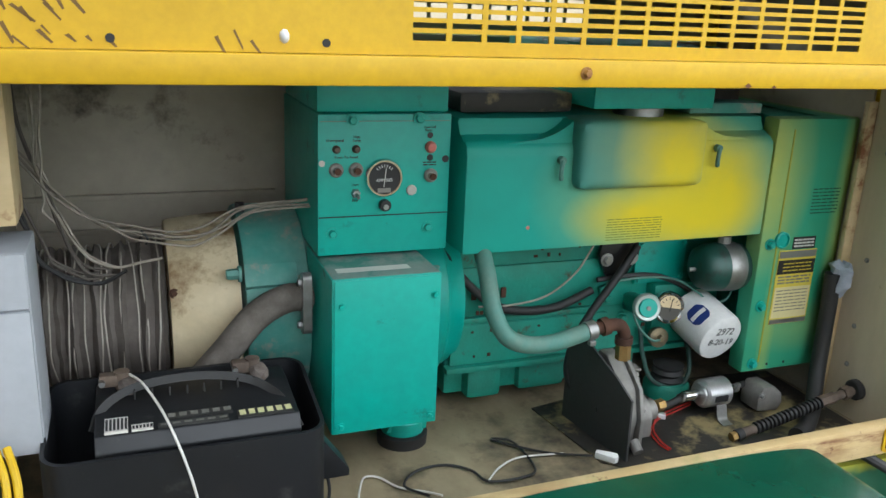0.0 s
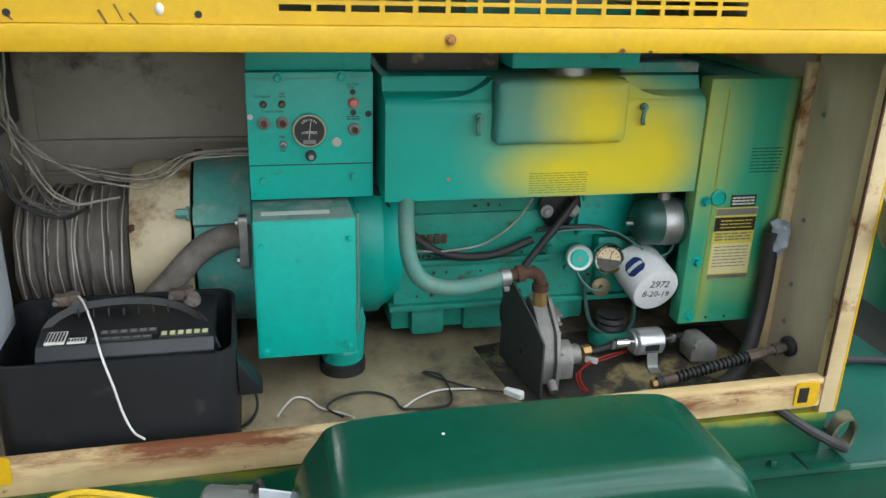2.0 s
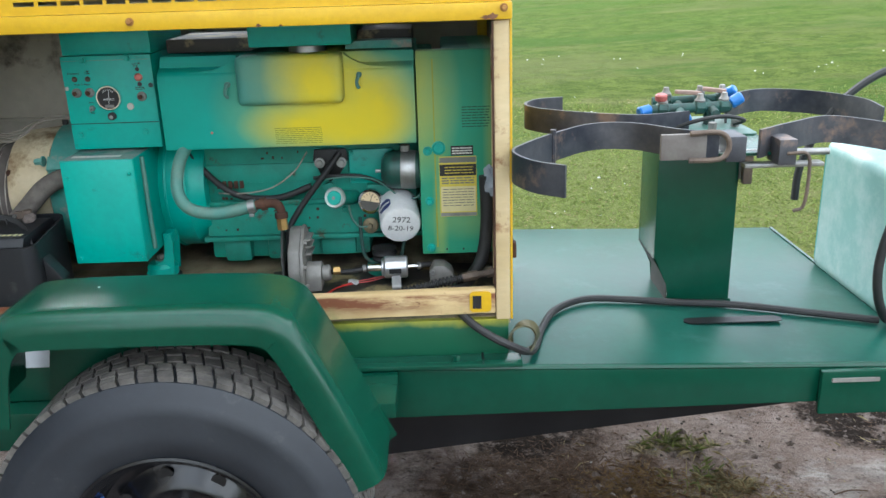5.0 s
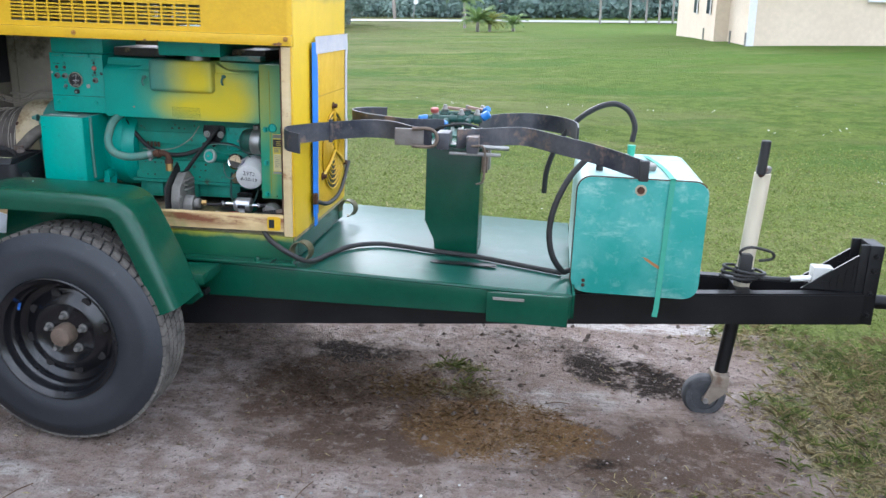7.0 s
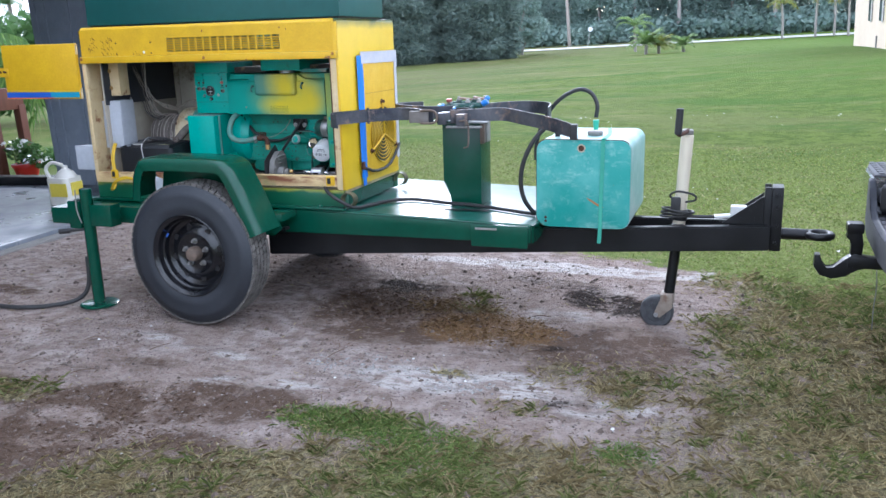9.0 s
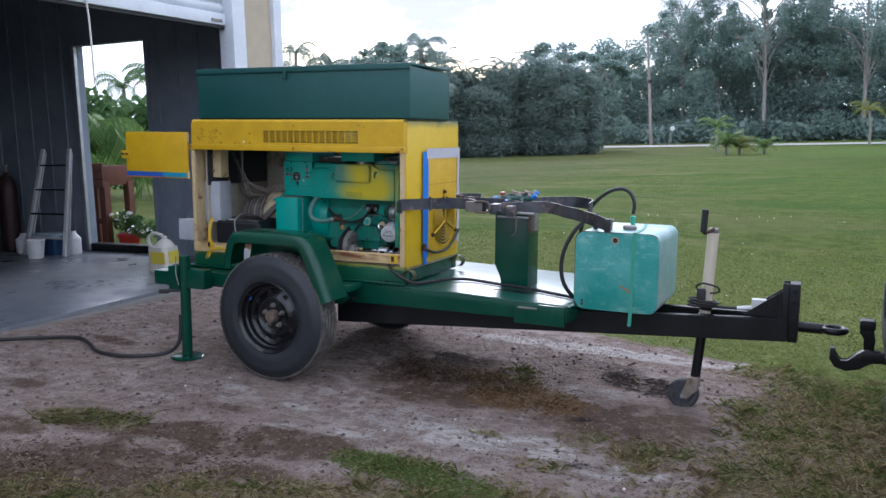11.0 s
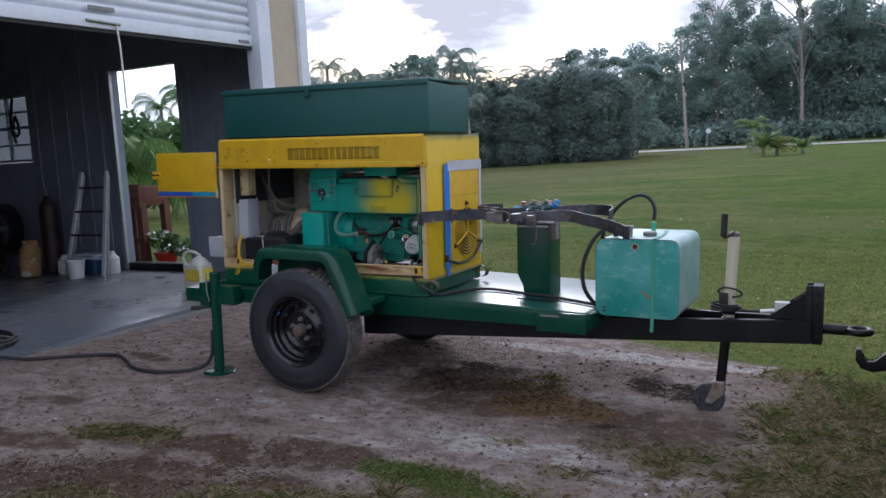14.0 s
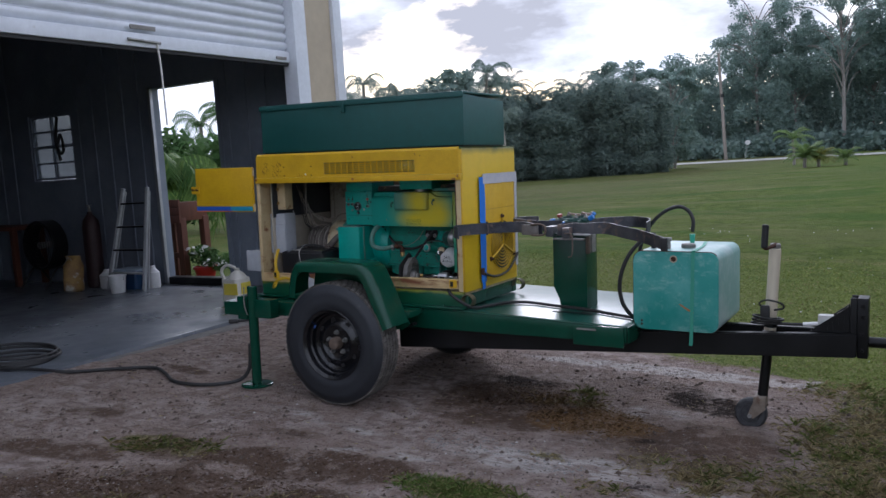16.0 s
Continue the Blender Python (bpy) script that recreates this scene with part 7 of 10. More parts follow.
    BULGE = sprayed("blue_teal_with_yellow_overspray", (0.006, 0.230, 0.225), (0.008, 0.200, 0.200), ((1.02, 1.40, 0.13, 0.16, 1.0), (0.99, 1.40, 0.20, 0.20, 0.35)))
    part("cowl_bulge", bl, BULGE, cowl)
    sh = prism([(0.655, 1.420), (0.806, 1.420), (0.806, 1.462), (0.798, 1.454), (0.786, 1.444), (0.768, 1.435), (0.742, 1.428), (0.700, 1.4235)], "y", 1.394, 1.436, 0.004)
    part("cowl_shoulder", sh, COWL, cowl)
    part("cowl_shoulder", prism([(1.086, 1.420), (1.23, 1.420), (1.19, 1.4235), (1.15, 1.428), (1.124, 1.435), (1.106, 1.444), (1.094, 1.454), (1.086, 1.462)], "y", 1.394, 1.436, 0.004), COWL, cowl)
    for x, z in ((0.773, 1.372), (1.121, 1.388)):
        lt = part("latch", rod((x + 0.006, 1.385, z + 0.018), (x + 0.006, 1.374, z + 0.018), 0.0075, 12), HOSE_TEAL, cowl, "pale worn wing-nut latch")
        part("latch_tongue", tube([(x + 0.006, 1.374, z + 0.018), (x + 0.001, 1.369, z + 0.004), (x + 0.001, 1.370, z - 0.008), (x + 0.005, 1.374, z - 0.016)], 0.0046, 7), HOSE_TEAL, lt)
    part("red_dot", rod((0.722, 1.3862, 1.263), (0.722, 1.3850, 1.263), 0.0036, 12), PINK, cowl)
    bars(cowl, 0.892, 1.02, 1.226, 1.272, 1.3853, 9, plain("faded_print", (0.17, 0.22, 0.02)), 9, fill=0.35, words=5)
    ab = part("air_cleaner_box", box(0.842, 1.112, 1.390, 1.78, 1.482, 1.60, 0.006), TEAL, g, "teal air cleaner box")
    part("air_neck", rod((0.985, 1.46, 1.464), (0.985, 1.46, 1.482), 0.05, 18), STEEL, ab)
    # Dark blocks added so that the cowl's top looks shaded.
    part("dark_top_block", box(0.605, 0.838, 1.462, 1.70, 1.4672, 1.505, 0.008), BLACK_RUBBER_MAT, g, "added dark block shading the cowl top")
    part("dark_top_block", box(1.116, 1.266, 1.503, 1.70, 1.4672, 1.512, 0.008), BLACK_RUBBER_MAT, g, "added dark block shading the cowl top")
    part("cover_strip", box(1.09, 1.268, 1.434, 1.50, 1.467, 1.488, 0.003), TEAL_BARREL, g)
    # --- blower shroud with data plates
    sd = part("blower_shroud", box(1.276, 1.492, 1.386, 1.432, 0.898, 1.462, 0.006), SHROUD, g, "green blower shroud with data plates")
    part("shroud_shoulder", prism([(1.42, 1.4625), (1.49, 1.4625), (1.50, 1.44), (1.505, 1.38), (1.4925, 1.36), (1.4925, 1.44)], "y", 1.392, 1.80), SHROUD, sd)
    part("blower_drum", box(1.345, 1.488, 1.4325, 1.88, 0.905, 1.458, 0.008), TEAL_DIRTY, sd)
    part("shroud_bead", box(1.318, 1.3215, 1.3845, 1.3858, 0.92, 1.44), plain("yellow_bead", (0.30, 0.32, 0.03)), sd)
    part("inspection_ring", revolve([(0.0185, 0), (0.0185, 0.006), (0.015, 0.008), (0.013, 0.004)], (1.330, 1.386, 1.203), (0, -1, 0), 26), TEAL, sd)
    for x, z in ((1.300, 1.195), (1.301, 1.054), (1.302, 0.918)):
        part("shroud_bolt", hexbolt((x, 1.386, z), (0, -1, 0), 0.0085, 0.010), TEAL, sd)
    for x in (1.345, 1.392):
        part("rivet", rod((x, 1.386, 0.912), (x, 1.3845, 0.912), 0.003, 8), INK, sd)
    p1 = part("warning_plate", box(1.363, 1.424, 1.3845, 1.3859, 1.180, 1.207), INK, sd, "small black warning plate")
    bars(p1, 1.366, 1.421, 1.183, 1.204, 1.3842, 3, PAPER, 12)
    p2 = part("data_plate", box(1.330, 1.432, 1.3842, 1.3858, 1.008, 1.178), LABEL_YELLOW, sd, "yellow and black data plate")
    part("plate_band", box(1.331, 1.431, 1.3835, 1.3841, 1.124, 1.156), INK, p2)
    part("plate_band", box(1.331, 1.431, 1.3835, 1.3841, 1.161, 1.176), GREY_INK, p2)
    part("plate_form", box(1.333, 1.429, 1.3835, 1.3841, 1.022, 1.094), plain("cream_form", (0.66, 0.58, 0.30), 0.5), p2)
    part("plate_foot", box(1.331, 1.431, 1.3835, 1.3841, 1.009, 1.019), STEEL, p2)
    bars(p2, 1.336, 1.426, 1.100, 1.121, 1.3838, 3, GREY_INK, 5)
    bars(p2, 1.338, 1.424, 1.036, 1.090, 1.3831, 7, GREY_INK, 6, fill=0.3)
    bars(p2, 1.345, 1.424, 1.128, 1.152, 1.3831, 3, LABEL_YELLOW, 8, fill=0.3)
    bars(sd, 1.395, 1.470, 1.255, 1.315, 1.3853, 8, plain("faded_green_print", (0.006, 0.075, 0.04)), 10, fill=0.35)
    # --- hoses
    th = part("coolant_hose", tube([(0.645, 1.43, 1.232), (0.632, 1.36, 1.19), (0.632, 1.315, 1.125), (0.662, 1.30, 1.078), (0.735, 1.30, 1.062), (0.838, 1.305, 1.080)], 0.0165, 14, 10), HOSE_TEAL, g, "teal-painted rubber hose")
    part("hose_clip", rod((0.818, 1.304, 1.077), (0.836, 1.3045, 1.0795), 0.0185, 18), STEEL, th, "steel hose clip")
    part("clip_screw", box(0.821, 0.834, 1.288, 1.300, 1.052, 1.062, 0.002), STEEL, th)
    el = part("iron_elbow", tube([(0.836, 1.3045, 1.080), (0.868, 1.305, 1.084), (0.892, 1.305, 1.082), (0.903, 1.304, 1.066), (0.904, 1.303, 1.042)], 0.0125, 12), RUST, g, "rusty iron pipe elbow")
    for p, q in (((0.852, 1.305, 1.0815), (0.866, 1.305, 1.084)), ((0.9038, 1.3035, 1.058), (0.904, 1.303, 1.044))):
        part("elbow_collar", rod(p, q, 0.0175, 16), RUST, el)
    part("brass_nut", rod((0.904, 1.303, 1.043), (0.905, 1.302, 1.012), 0.015, 6), BRASS, el, "brass union nut")
    hoses = [part("rubber_hose", tube([(0.560, 1.50, 1.255), (0.605, 1.495, 1.185), (0.675, 1.49, 1.105), (0.745, 1.485, 1.062), (0.85, 1.485, 1.055), (0.945, 1.49, 1.085)], 0.0092, 10), HOSE, g, "black rubber hose along the block")]
    bh = part("rubber_hose", tube([(1.035, 1.47, 1.185), (0.985, 1.46, 1.12), (0.925, 1.455, 1.045), (0.885, 1.445, 0.985), (0.868, 1.43, 0.935), (0.878, 1.41, 0.895), (0.905, 1.39, 0.868)], 0.0085, 10), HOSE, g, "black fabric-covered fuel hose")
    hoses += [part("thin_wire", tube([(0.94, 1.49, 1.185), (0.90, 1.485, 1.13), (0.83, 1.48, 1.085), (0.745, 1.48, 1.072), (0.68, 1.48, 1.075)], 0.0022, 6), WIRE_PALE, g)]
    mt = part("hose_bracket", prism([(0.955, 1.160), (0.975, 1.118), (1.0, 1.095), (1.03, 1.118), (1.055, 1.160), (1.05, 1.19), (0.96, 1.19)], "y", 1.488, 1.499, 0.003), BLACK, g, "black two-bolt mounting bracket")
    for x in (0.974, 1.036):
        part("bracket_bolt", hexbolt((x, 1.488, 1.152), (0, -1, 0), 0.010, 0.009), STEEL, mt)
    # --- filler, gauge and filters
    fl = part("oil_filler", rod((1.075, 1.545, 1.030), (1.034, 1.425, 1.062), 0.022, 20), TEAL_DIRTY, g, "teal oil filler neck")
    part("filler_cap", revolve([(0.0295, 0), (0.0300, 0.004), (0.0300, 0.010), (0.0270, 0.014), (0.0205, 0.013)], (1.036, 1.430, 1.061), (-0.22, -1, 0.18), 32), plain("pale_ring", (0.42, 0.48, 0.45), 0.3, 0.4), fl, "pale worn filler cap rim")
    part("cap_core", revolve([(0.0205, 0), (0.0205, 0.004), (0.019, 0.006), (0, 0.006)], (1.0335, 1.4185, 1.063), (-0.22, -1, 0.18), 26), TEAL, fl)
    part("cap_stud", rod((1.032, 1.412, 1.064), (1.0315, 1.410, 1.0645), 0.005, 8), DULL, fl)
    fb = part("filler_flange", prism([(0.985, 1.072), (0.998, 1.020), (1.034, 0.990), (1.064, 1.000), (1.064, 1.034), (1.010, 1.080)], "y", 1.532, 1.542, 0.002), TEAL_DIRTY, fl)
    for x, z in ((1.002, 1.048), (1.048, 0.998)):
        part("flange_bolt", hexbolt((x, 1.532, z), (0, -1, 0), 0.0095, 0.011), TEAL_DIRTY, fb)
    pg = part("oil_gauge", revolve([(0.0345, 0), (0.0365, 0.006), (0.0365, 0.024), (0.0335, 0.028), (0.0285, 0.024)], (1.132, 1.494, 1.032), (-0.16, -1, 0.14), 36), CHROME, g, "steel-rimmed oil pressure gauge")
    gx = Vector((-0.16, -1, 0.14)).normalized()
    gc = Vector((1.132, 1.494, 1.032)) + gx * 0.0235
    part("gauge_face", rod(gc, gc + gx * 0.0008, 0.0288, 30), plain("dark_gauge_face", (0.06, 0.055, 0.045)), pg, "dark gauge face")
    arc = bmesh.new()
    gr, gu = Vector((1, -0.16, 0)).normalized(), Vector((0.02, 0.14, 1)).normalized()
    rim = [gc + gx * 0.0014 + (gr * math.cos(radians(a)) + gu * math.sin(radians(a))) * 0.0275 for a in range(-8, 190, 18)]
    arc.faces.new([arc.verts.new(p) for p in rim])
    part("gauge_scale", arc, plain("aged_gauge_face", (0.60, 0.47, 0.28)), pg, "aged cream gauge scale")
    part("gauge_needle", rod(gc + gx * 0.003 - gu * 0.008, gc + gx * 0.003 + gu * 0.019 + gr * 0.006, 0.0009, 5), INK, pg)
    for k in range(7):
        d = gr * math.cos(radians(15 + 25 * k)) + gu * math.sin(radians(15 + 25 * k))
        part("gauge_tick", rod(gc + gx * 0.002 + d * 0.018, gc + gx * 0.002 + d * 0.024, 0.0008, 5), INK, pg)
    part("gauge_stem", rod((1.134, 1.50, 1.03), (1.140, 1.56, 1.01), 0.009, 10), BRASS, pg)
    part("capillary", tube([(0.980, 1.50, 1.095), (1.06, 1.49, 1.104), (1.14, 1.48, 1.098), (1.19, 1.46, 1.070), (1.225, 1.455, 1.045), (1.270, 1.455, 1.052), (1.285, 1.46, 1.105)], 0.0024, 7), HOSE_TEAL, g)
    part("heater_pipe", tube([(0.965, 1.515, 1.098), (1.02, 1.510, 1.104), (1.10, 1.505, 1.102), (1.16, 1.50, 1.082), (1.20, 1.50, 1.060)], 0.0058, 8), HOSE, g, "black pipe behind the gauge")
    of = part("oil_filter", revolve([(0.040, 0), (0.056, 0.004), (0.058, 0.012), (0.058, 0.103), (0.055, 0.111), (0.047, 0.115), (0.0, 0.115)], (1.206, 1.504, 1.014), (0.10, -0.95, -0.28), 44), WHITE, g, "white spin-on oil filter with handwriting")
    ax = Vector((0.10, -0.95, -0.28)).normalized()
    fc = Vector((1.206, 1.504, 1.014)) + ax * 0.1156
    up = (Vector((0.10, 0, 1)) - ax * Vector((0.10, 0, 1)).dot(ax)).normalized()
    face = Matrix((up.cross(ax), up, ax)).transposed().to_4x4()
    lettering("2972", 0.026, Matrix.Translation(fc + up * 0.020) @ face, INK, of, "handwriting", 0.0003)
    lettering("8-20-19", 0.023, Matrix.Translation(fc - up * 0.008) @ face, INK, of, "handwriting", 0.0003)
    side = (-(up.cross(ax)) * 0.55 - Vector((0, 0.3, 0)) + up * 0.35)
    side = (side - ax * side.dot(ax)).normalized()
    lg = bmesh.new()
    q = side.cross(ax).normalized()
    base = Vector((1.206, 1.504, 1.014))

    def on_can(a, b, r):
        d = side * math.cos(a / r) + q * math.sin(a / r)
        return lg.verts.new(base + ax * (0.066 + b) + d * r)
    for reach, high, cut, r, idx in ((0.023, 0.023, 0.5, 0.0585, 0), (0.020, 0.0050, 1.0, 0.0590, 1)):
        line = [reach * (k - 6) / 6 for k in range(13)]
        tall = [high * min(1.0, cut + (1 - abs(a) / reach) * 1.2) for a in line]
        lo, hi = [on_can(a, -h, r) for a, h in zip(line, tall)], [on_can(a, h, r) for a, h in zip(line, tall)]
        for k in range(12):
            lg.faces.new((lo[k], lo[k + 1], hi[k + 1], hi[k])).material_index = idx
    part("maker_badge", lg, [plain("navy_badge", (0.01, 0.03, 0.16)), WHITE], of, "dark blue eight-sided badge")
    can = part("starter_canister", revolve([(0.0, 0), (0.030, 0.003), (0.046, 0.014), (0.053, 0.034), (0.0535, 0.096), (0.050, 0.112), (0.040, 0.124), (0.0, 0.128)], (1.166, 1.452, 1.132), (1, -0.04, -0.02), 36), surface("dark_oily_teal", (0.010, 0.085, 0.066), (0.016, 0.050, 0.040), 0.35, scale=14, wear=(0.02, 0.02, 0.018), wear_at=(0.55, 0.66), wear_scale=9), g, "dark oily teal starter canister")
    part("bare_band", revolve([(0.0533, 0), (0.0542, 0.003), (0.0542, 0.038), (0.0505, 0.047)], (1.224, 1.4497, 1.1308), (1, -0.04, -0.02), 36, caps=(False, False)), STEEL, can, "worn bare metal band")
    part("canister_cap", rod((1.236, 1.452, 1.182), (1.236, 1.452, 1.200), 0.014, 8), DULL, can)
    part("canister_stud", rod((1.168, 1.45, 1.128), (1.150, 1.45, 1.129), 0.005, 8), STEEL, can)
    ft = part("engine_mount", revolve([(0.050, 0), (0.052, 0.006), (0.052, 0.030), (0.046, 0.038)], (1.160, 1.49, FLOOR), (0, 0, 1), 28), TEAL_DIRTY, g, "teal front engine mount")
    part("bellows", revolve([(0.034, 0.036), (0.038, 0.044), (0.032, 0.052), (0.038, 0.060), (0.032, 0.068), (0.036, 0.076), (0.022, 0.082), (0.0, 0.082)], (1.160, 1.49, FLOOR), (0, 0, 1), 28), HOSE, ft, "black rubber bellows")
    part("mount_yoke", tube([(1.092, 1.52, 0.975), (1.094, 1.50, 0.915), (1.108, 1.475, 0.862), (1.160, 1.455, 0.845), (1.206, 1.475, 0.862), (1.220, 1.50, 0.905), (1.222, 1.52, 0.930)], 0.0050, 8), VALVE_GRIME, ft)
    sw = part("pressure_switch", revolve([(0.016, 0), (0.021, 0.004), (0.023, 0.010), (0.023, 0.020), (0.018, 0.023), (0.008, 0.024), (0.006, 0.034), (0, 0.034)], (1.126, 1.508, 0.955), (-0.1, -1, 0.12), 22), surface("grimy_brass", (0.26, 0.20, 0.11), (0.14, 0.13, 0.09), 0.5, 0.5, scale=50), g, "grimy brass pressure switch")
    part("switch_wire", tube([(1.116, 1.475, 0.958), (1.092, 1.47, 0.962), (1.070, 1.49, 0.985), (1.062, 1.51, 1.02), (1.066, 1.52, 1.05)], 0.003, 6), HOSE_TEAL, sw)
    # the casting below the oil filter and the dark gap beside the shroud
    part("filter_boss", box(1.115, 1.262, 1.512, 1.560, 0.930, 1.075, 0.012), TEAL_DIRTY, g)
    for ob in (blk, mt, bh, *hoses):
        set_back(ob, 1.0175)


build_generator()


# ---- things lying in the housing ----

def build_clutter():
    # battery in its open box
    x0, x1, y0, y1 = -0.112, 0.293, 1.165, 1.390
    bx = thing("battery_box", ((x0 + x1) / 2, 1.27, FLOOR), "open black plastic battery box on the housing floor", "battery box")
    shell = bmesh.new()
    rows = []
    for inset, top in ((0.0, False), (0.0, True), (0.006, True), (0.006, False)):
        loop = rounded(x0 + inset, x1 - inset, y0 + inset, y1 - inset, 0.034 - inset, 6)
        rows.append([shell.verts.new((a, b, (1.024 + 0.028 * (b - y0) / (y1 - y0)) if top else FLOOR + 0.001)) for a, b in loop])
    for low, high in zip(rows, rows[1:]):
        for k in range(len(low)):
            shell.faces.new((low[k], low[(k + 1) % len(low)], high[(k + 1) % len(low)], high[k]))
    bmesh.ops.recalc_face_normals(shell, faces=shell.faces[:])
    part("wall", shell, CASE, bx, "black rounded box wall")
    part("bottom", prism(rounded(x0 + 0.007, x1 - 0.007, y0 + 0.007, y1 - 0.007, 0.026), "z", FLOOR + 0.001, FLOOR + 0.006), CASE, bx)
    part("end_handle", prism([(x1 + 0.001, 0.985), (x1 + 0.045, 0.925), (x1 + 0.045, 0.912), (x1 + 0.001, 0.912)], "y", 1.205, 1.25, 0.004), CASE, bx, "moulded end handle")
    bt = thing("car_battery", (0.11, 1.28, FLOOR + 0.007), "black car battery with worn labels", "battery")
    bz = FLOOR + 0.007
    part("case", box(-0.035, 0.252, 1.195, 1.368, bz, 1.012, 0.006), CASE, bt)
    part("lid", prism([(1.190, 1.0125), (1.190, 1.020), (1.206, 1.040), (1.325, 1.046), (1.372, 1.046), (1.372, 1.0125)], "x", -0.040, 0.257, 0.003), CASE, bt)
    hd = part("carry_handle", ribbon([(-0.044, 1.262, 1.020), (-0.030, 1.280, 1.048), (0.010, 1.298, 1.066), (0.070, 1.306, 1.073), (0.140, 1.304, 1.072), (0.200, 1.292, 1.060), (0.240, 1.262, 1.038), (0.262, 1.225, 1.002)], 0.013, 0.005, (0, 0.35, 1)), HOSE, bt, "arched strap handle with ribs")
    for k in range(9):
        x = -0.010 + 0.026 * k
        part("handle_rib", box(x, x + 0.003, 1.290, 1.296, 1.052, 1.067, 0.001), HOSE, hd)
    lid_z = 1.0405
    PALE_PRINT = plain("pale_yellow_print", (0.52, 0.50, 0.26), 0.6)
    for nm, a, b, c, d, m in (("label", -0.026, 0.006, 1.208, 1.252, PAPER), ("label", 0.011, 0.041, 1.208, 1.226, PAPER), ("label", 0.060, 0.158, 1.228, 1.248, plain("black_label", (0.018, 0.018, 0.017))), ("label", 0.048, 0.150, 1.208, 1.222, plain("dim_label", (0.035, 0.035, 0.033))), ("label", 0.164, 0.248, 1.208, 1.232, plain("dark_label", (0.030, 0.030, 0.028)))):
        lb = part(nm, box(a, b, c, d, lid_z, lid_z + 0.0012 + (d - 1.2) * 0.05), m, bt, "worn printed label")
        bm = bmesh.new()
        rnd = random.Random(int(a * 1000) + 50)
        for k in range(6):
            xx = a + (b - a) * (k + 0.2) / 6
            ww = (b - a) / 9
            zt = lid_z + 0.0018 + (d - 1.2) * 0.05
            vs = [bm.verts.new(p) for p in ((xx, c + 0.004, zt), (xx + ww, c + 0.004, zt), (xx + ww, d - 0.004, zt), (xx, d - 0.004, zt))]
            bm.faces.new(vs)
        part("print_bar", bm, INK if m == PAPER else (TAPE_GREY if a > 0.06 and a < 0.1 else PALE_PRINT if a > 0.15 else GREY_INK), lb)
    for x, y in ((0.0, 1.352), (0.205, 1.350)):
        tm = part("terminal_clamp", rod((x, y, 1.046), (x, y, 1.075), 0.012, 12), HUB, bt, "corroded terminal clamp")
        part("clamp_ear", box(x - 0.034, x - 0.006, y - 0.010, y + 0.010, 1.052, 1.072, 0.003), HUB, tm)
        part("corrosion", revolve([(0.020, 0), (0.024, 0.006), (0.016, 0.014), (0, 0.016)], (x + 0.008, y - 0.012, 1.050), (0.2, -0.3, 1), 9, squash=0.7), surface("crusty_lead", (0.15, 0.125, 0.11), (0.065, 0.048, 0.04), 0.9, scale=60, bump=0.8, bump_scale=90), tm, "crusty brown corrosion")
        part("clamp_bolt", rod((x - 0.03, y - 0.018, 1.062), (x - 0.03, y + 0.018, 1.062), 0.005, 8), STEEL, tm)
    solid("battery_wire", tube([(0.012, 1.335, 1.075), (0.03, 1.29, 1.078), (0.055, 1.22, 1.062), (0.073, 1.166, 1.034), (0.088, 1.152, 0.985), (0.100, 1.148, 0.93), (0.115, 1.140, 0.896), (0.135, 1.12, 0.892)], 0.0021, 7), WIRE_WHITE, (0.02, 1.2, 0.89), "white wire from the battery over the box", "wire")
    # grey switch box hung on the left post
    sb = thing("switch_box", (-0.222, 1.285, 1.014), "grey steel disconnect box on the housing post", "switch box")
    OFF[sb] = Vector((-0.15, 1.21, 1.035))
    part("body", box(-0.272, -0.034, 1.162, 1.280, 1.038, 1.335, 0.004), GREY_PLASTIC, sb)
    cv = part("cover", prism([(-0.274, 1.205), (-0.205, 1.205), (-0.165, 1.252), (-0.036, 1.252), (-0.036, 1.036), (-0.274, 1.036)], "y", 1.152, 1.161, 0.002), GREY_PLASTIC, sb)
    part("upper_cover", prism([(-0.274, 1.208), (-0.2065, 1.208), (-0.1665, 1.255), (-0.036, 1.255), (-0.036, 1.334), (-0.274, 1.334)], "y", 1.156, 1.161, 0.001), GREY_PLASTIC, sb)
    part("knockout", ring((-0.19, 1.1515, 1.075), (0, 1, 0), 0.020, 0.0015, 26, 5), GREY_PLASTIC, cv)
    part("embossed_bar", box(-0.145, -0.138, 1.1500, 1.1518, 1.09, 1.21, 0.0008), GREY_PLASTIC, cv)
    part("embossed_bar", box(-0.118, -0.108, 1.1500, 1.1518, 1.05, 1.23, 0.0008), GREY_PLASTIC, cv)
    for x, y in ((-0.24, 1.185), (-0.215, 1.255)):
        part("conduit_nut", revolve([(0.016, 0), (0.016, 0.010), (0.010, 0.014), (0.010, 0.026), (0, 0.026)], (x, y, 1.335), (0, 0, 1), 12), STEEL, sb)
    ob = thing("outlet_box", (-0.36, 1.22, 0.88), "grey weatherproof outlet box beside the housing", "outlet box")
    part("body", box(-0.43, -0.275, 1.15, 1.25, 0.885, 1.030, 0.006), GREY_PLASTIC, ob)
    part("cover", box(-0.435, -0.275, 1.143, 1.149, 0.880, 1.036, 0.003), GREY_PLASTIC, ob)
    part("bracket", box(-0.30, -0.27, 1.16, 1.24, 0.86, 0.8845), DULL, ob)
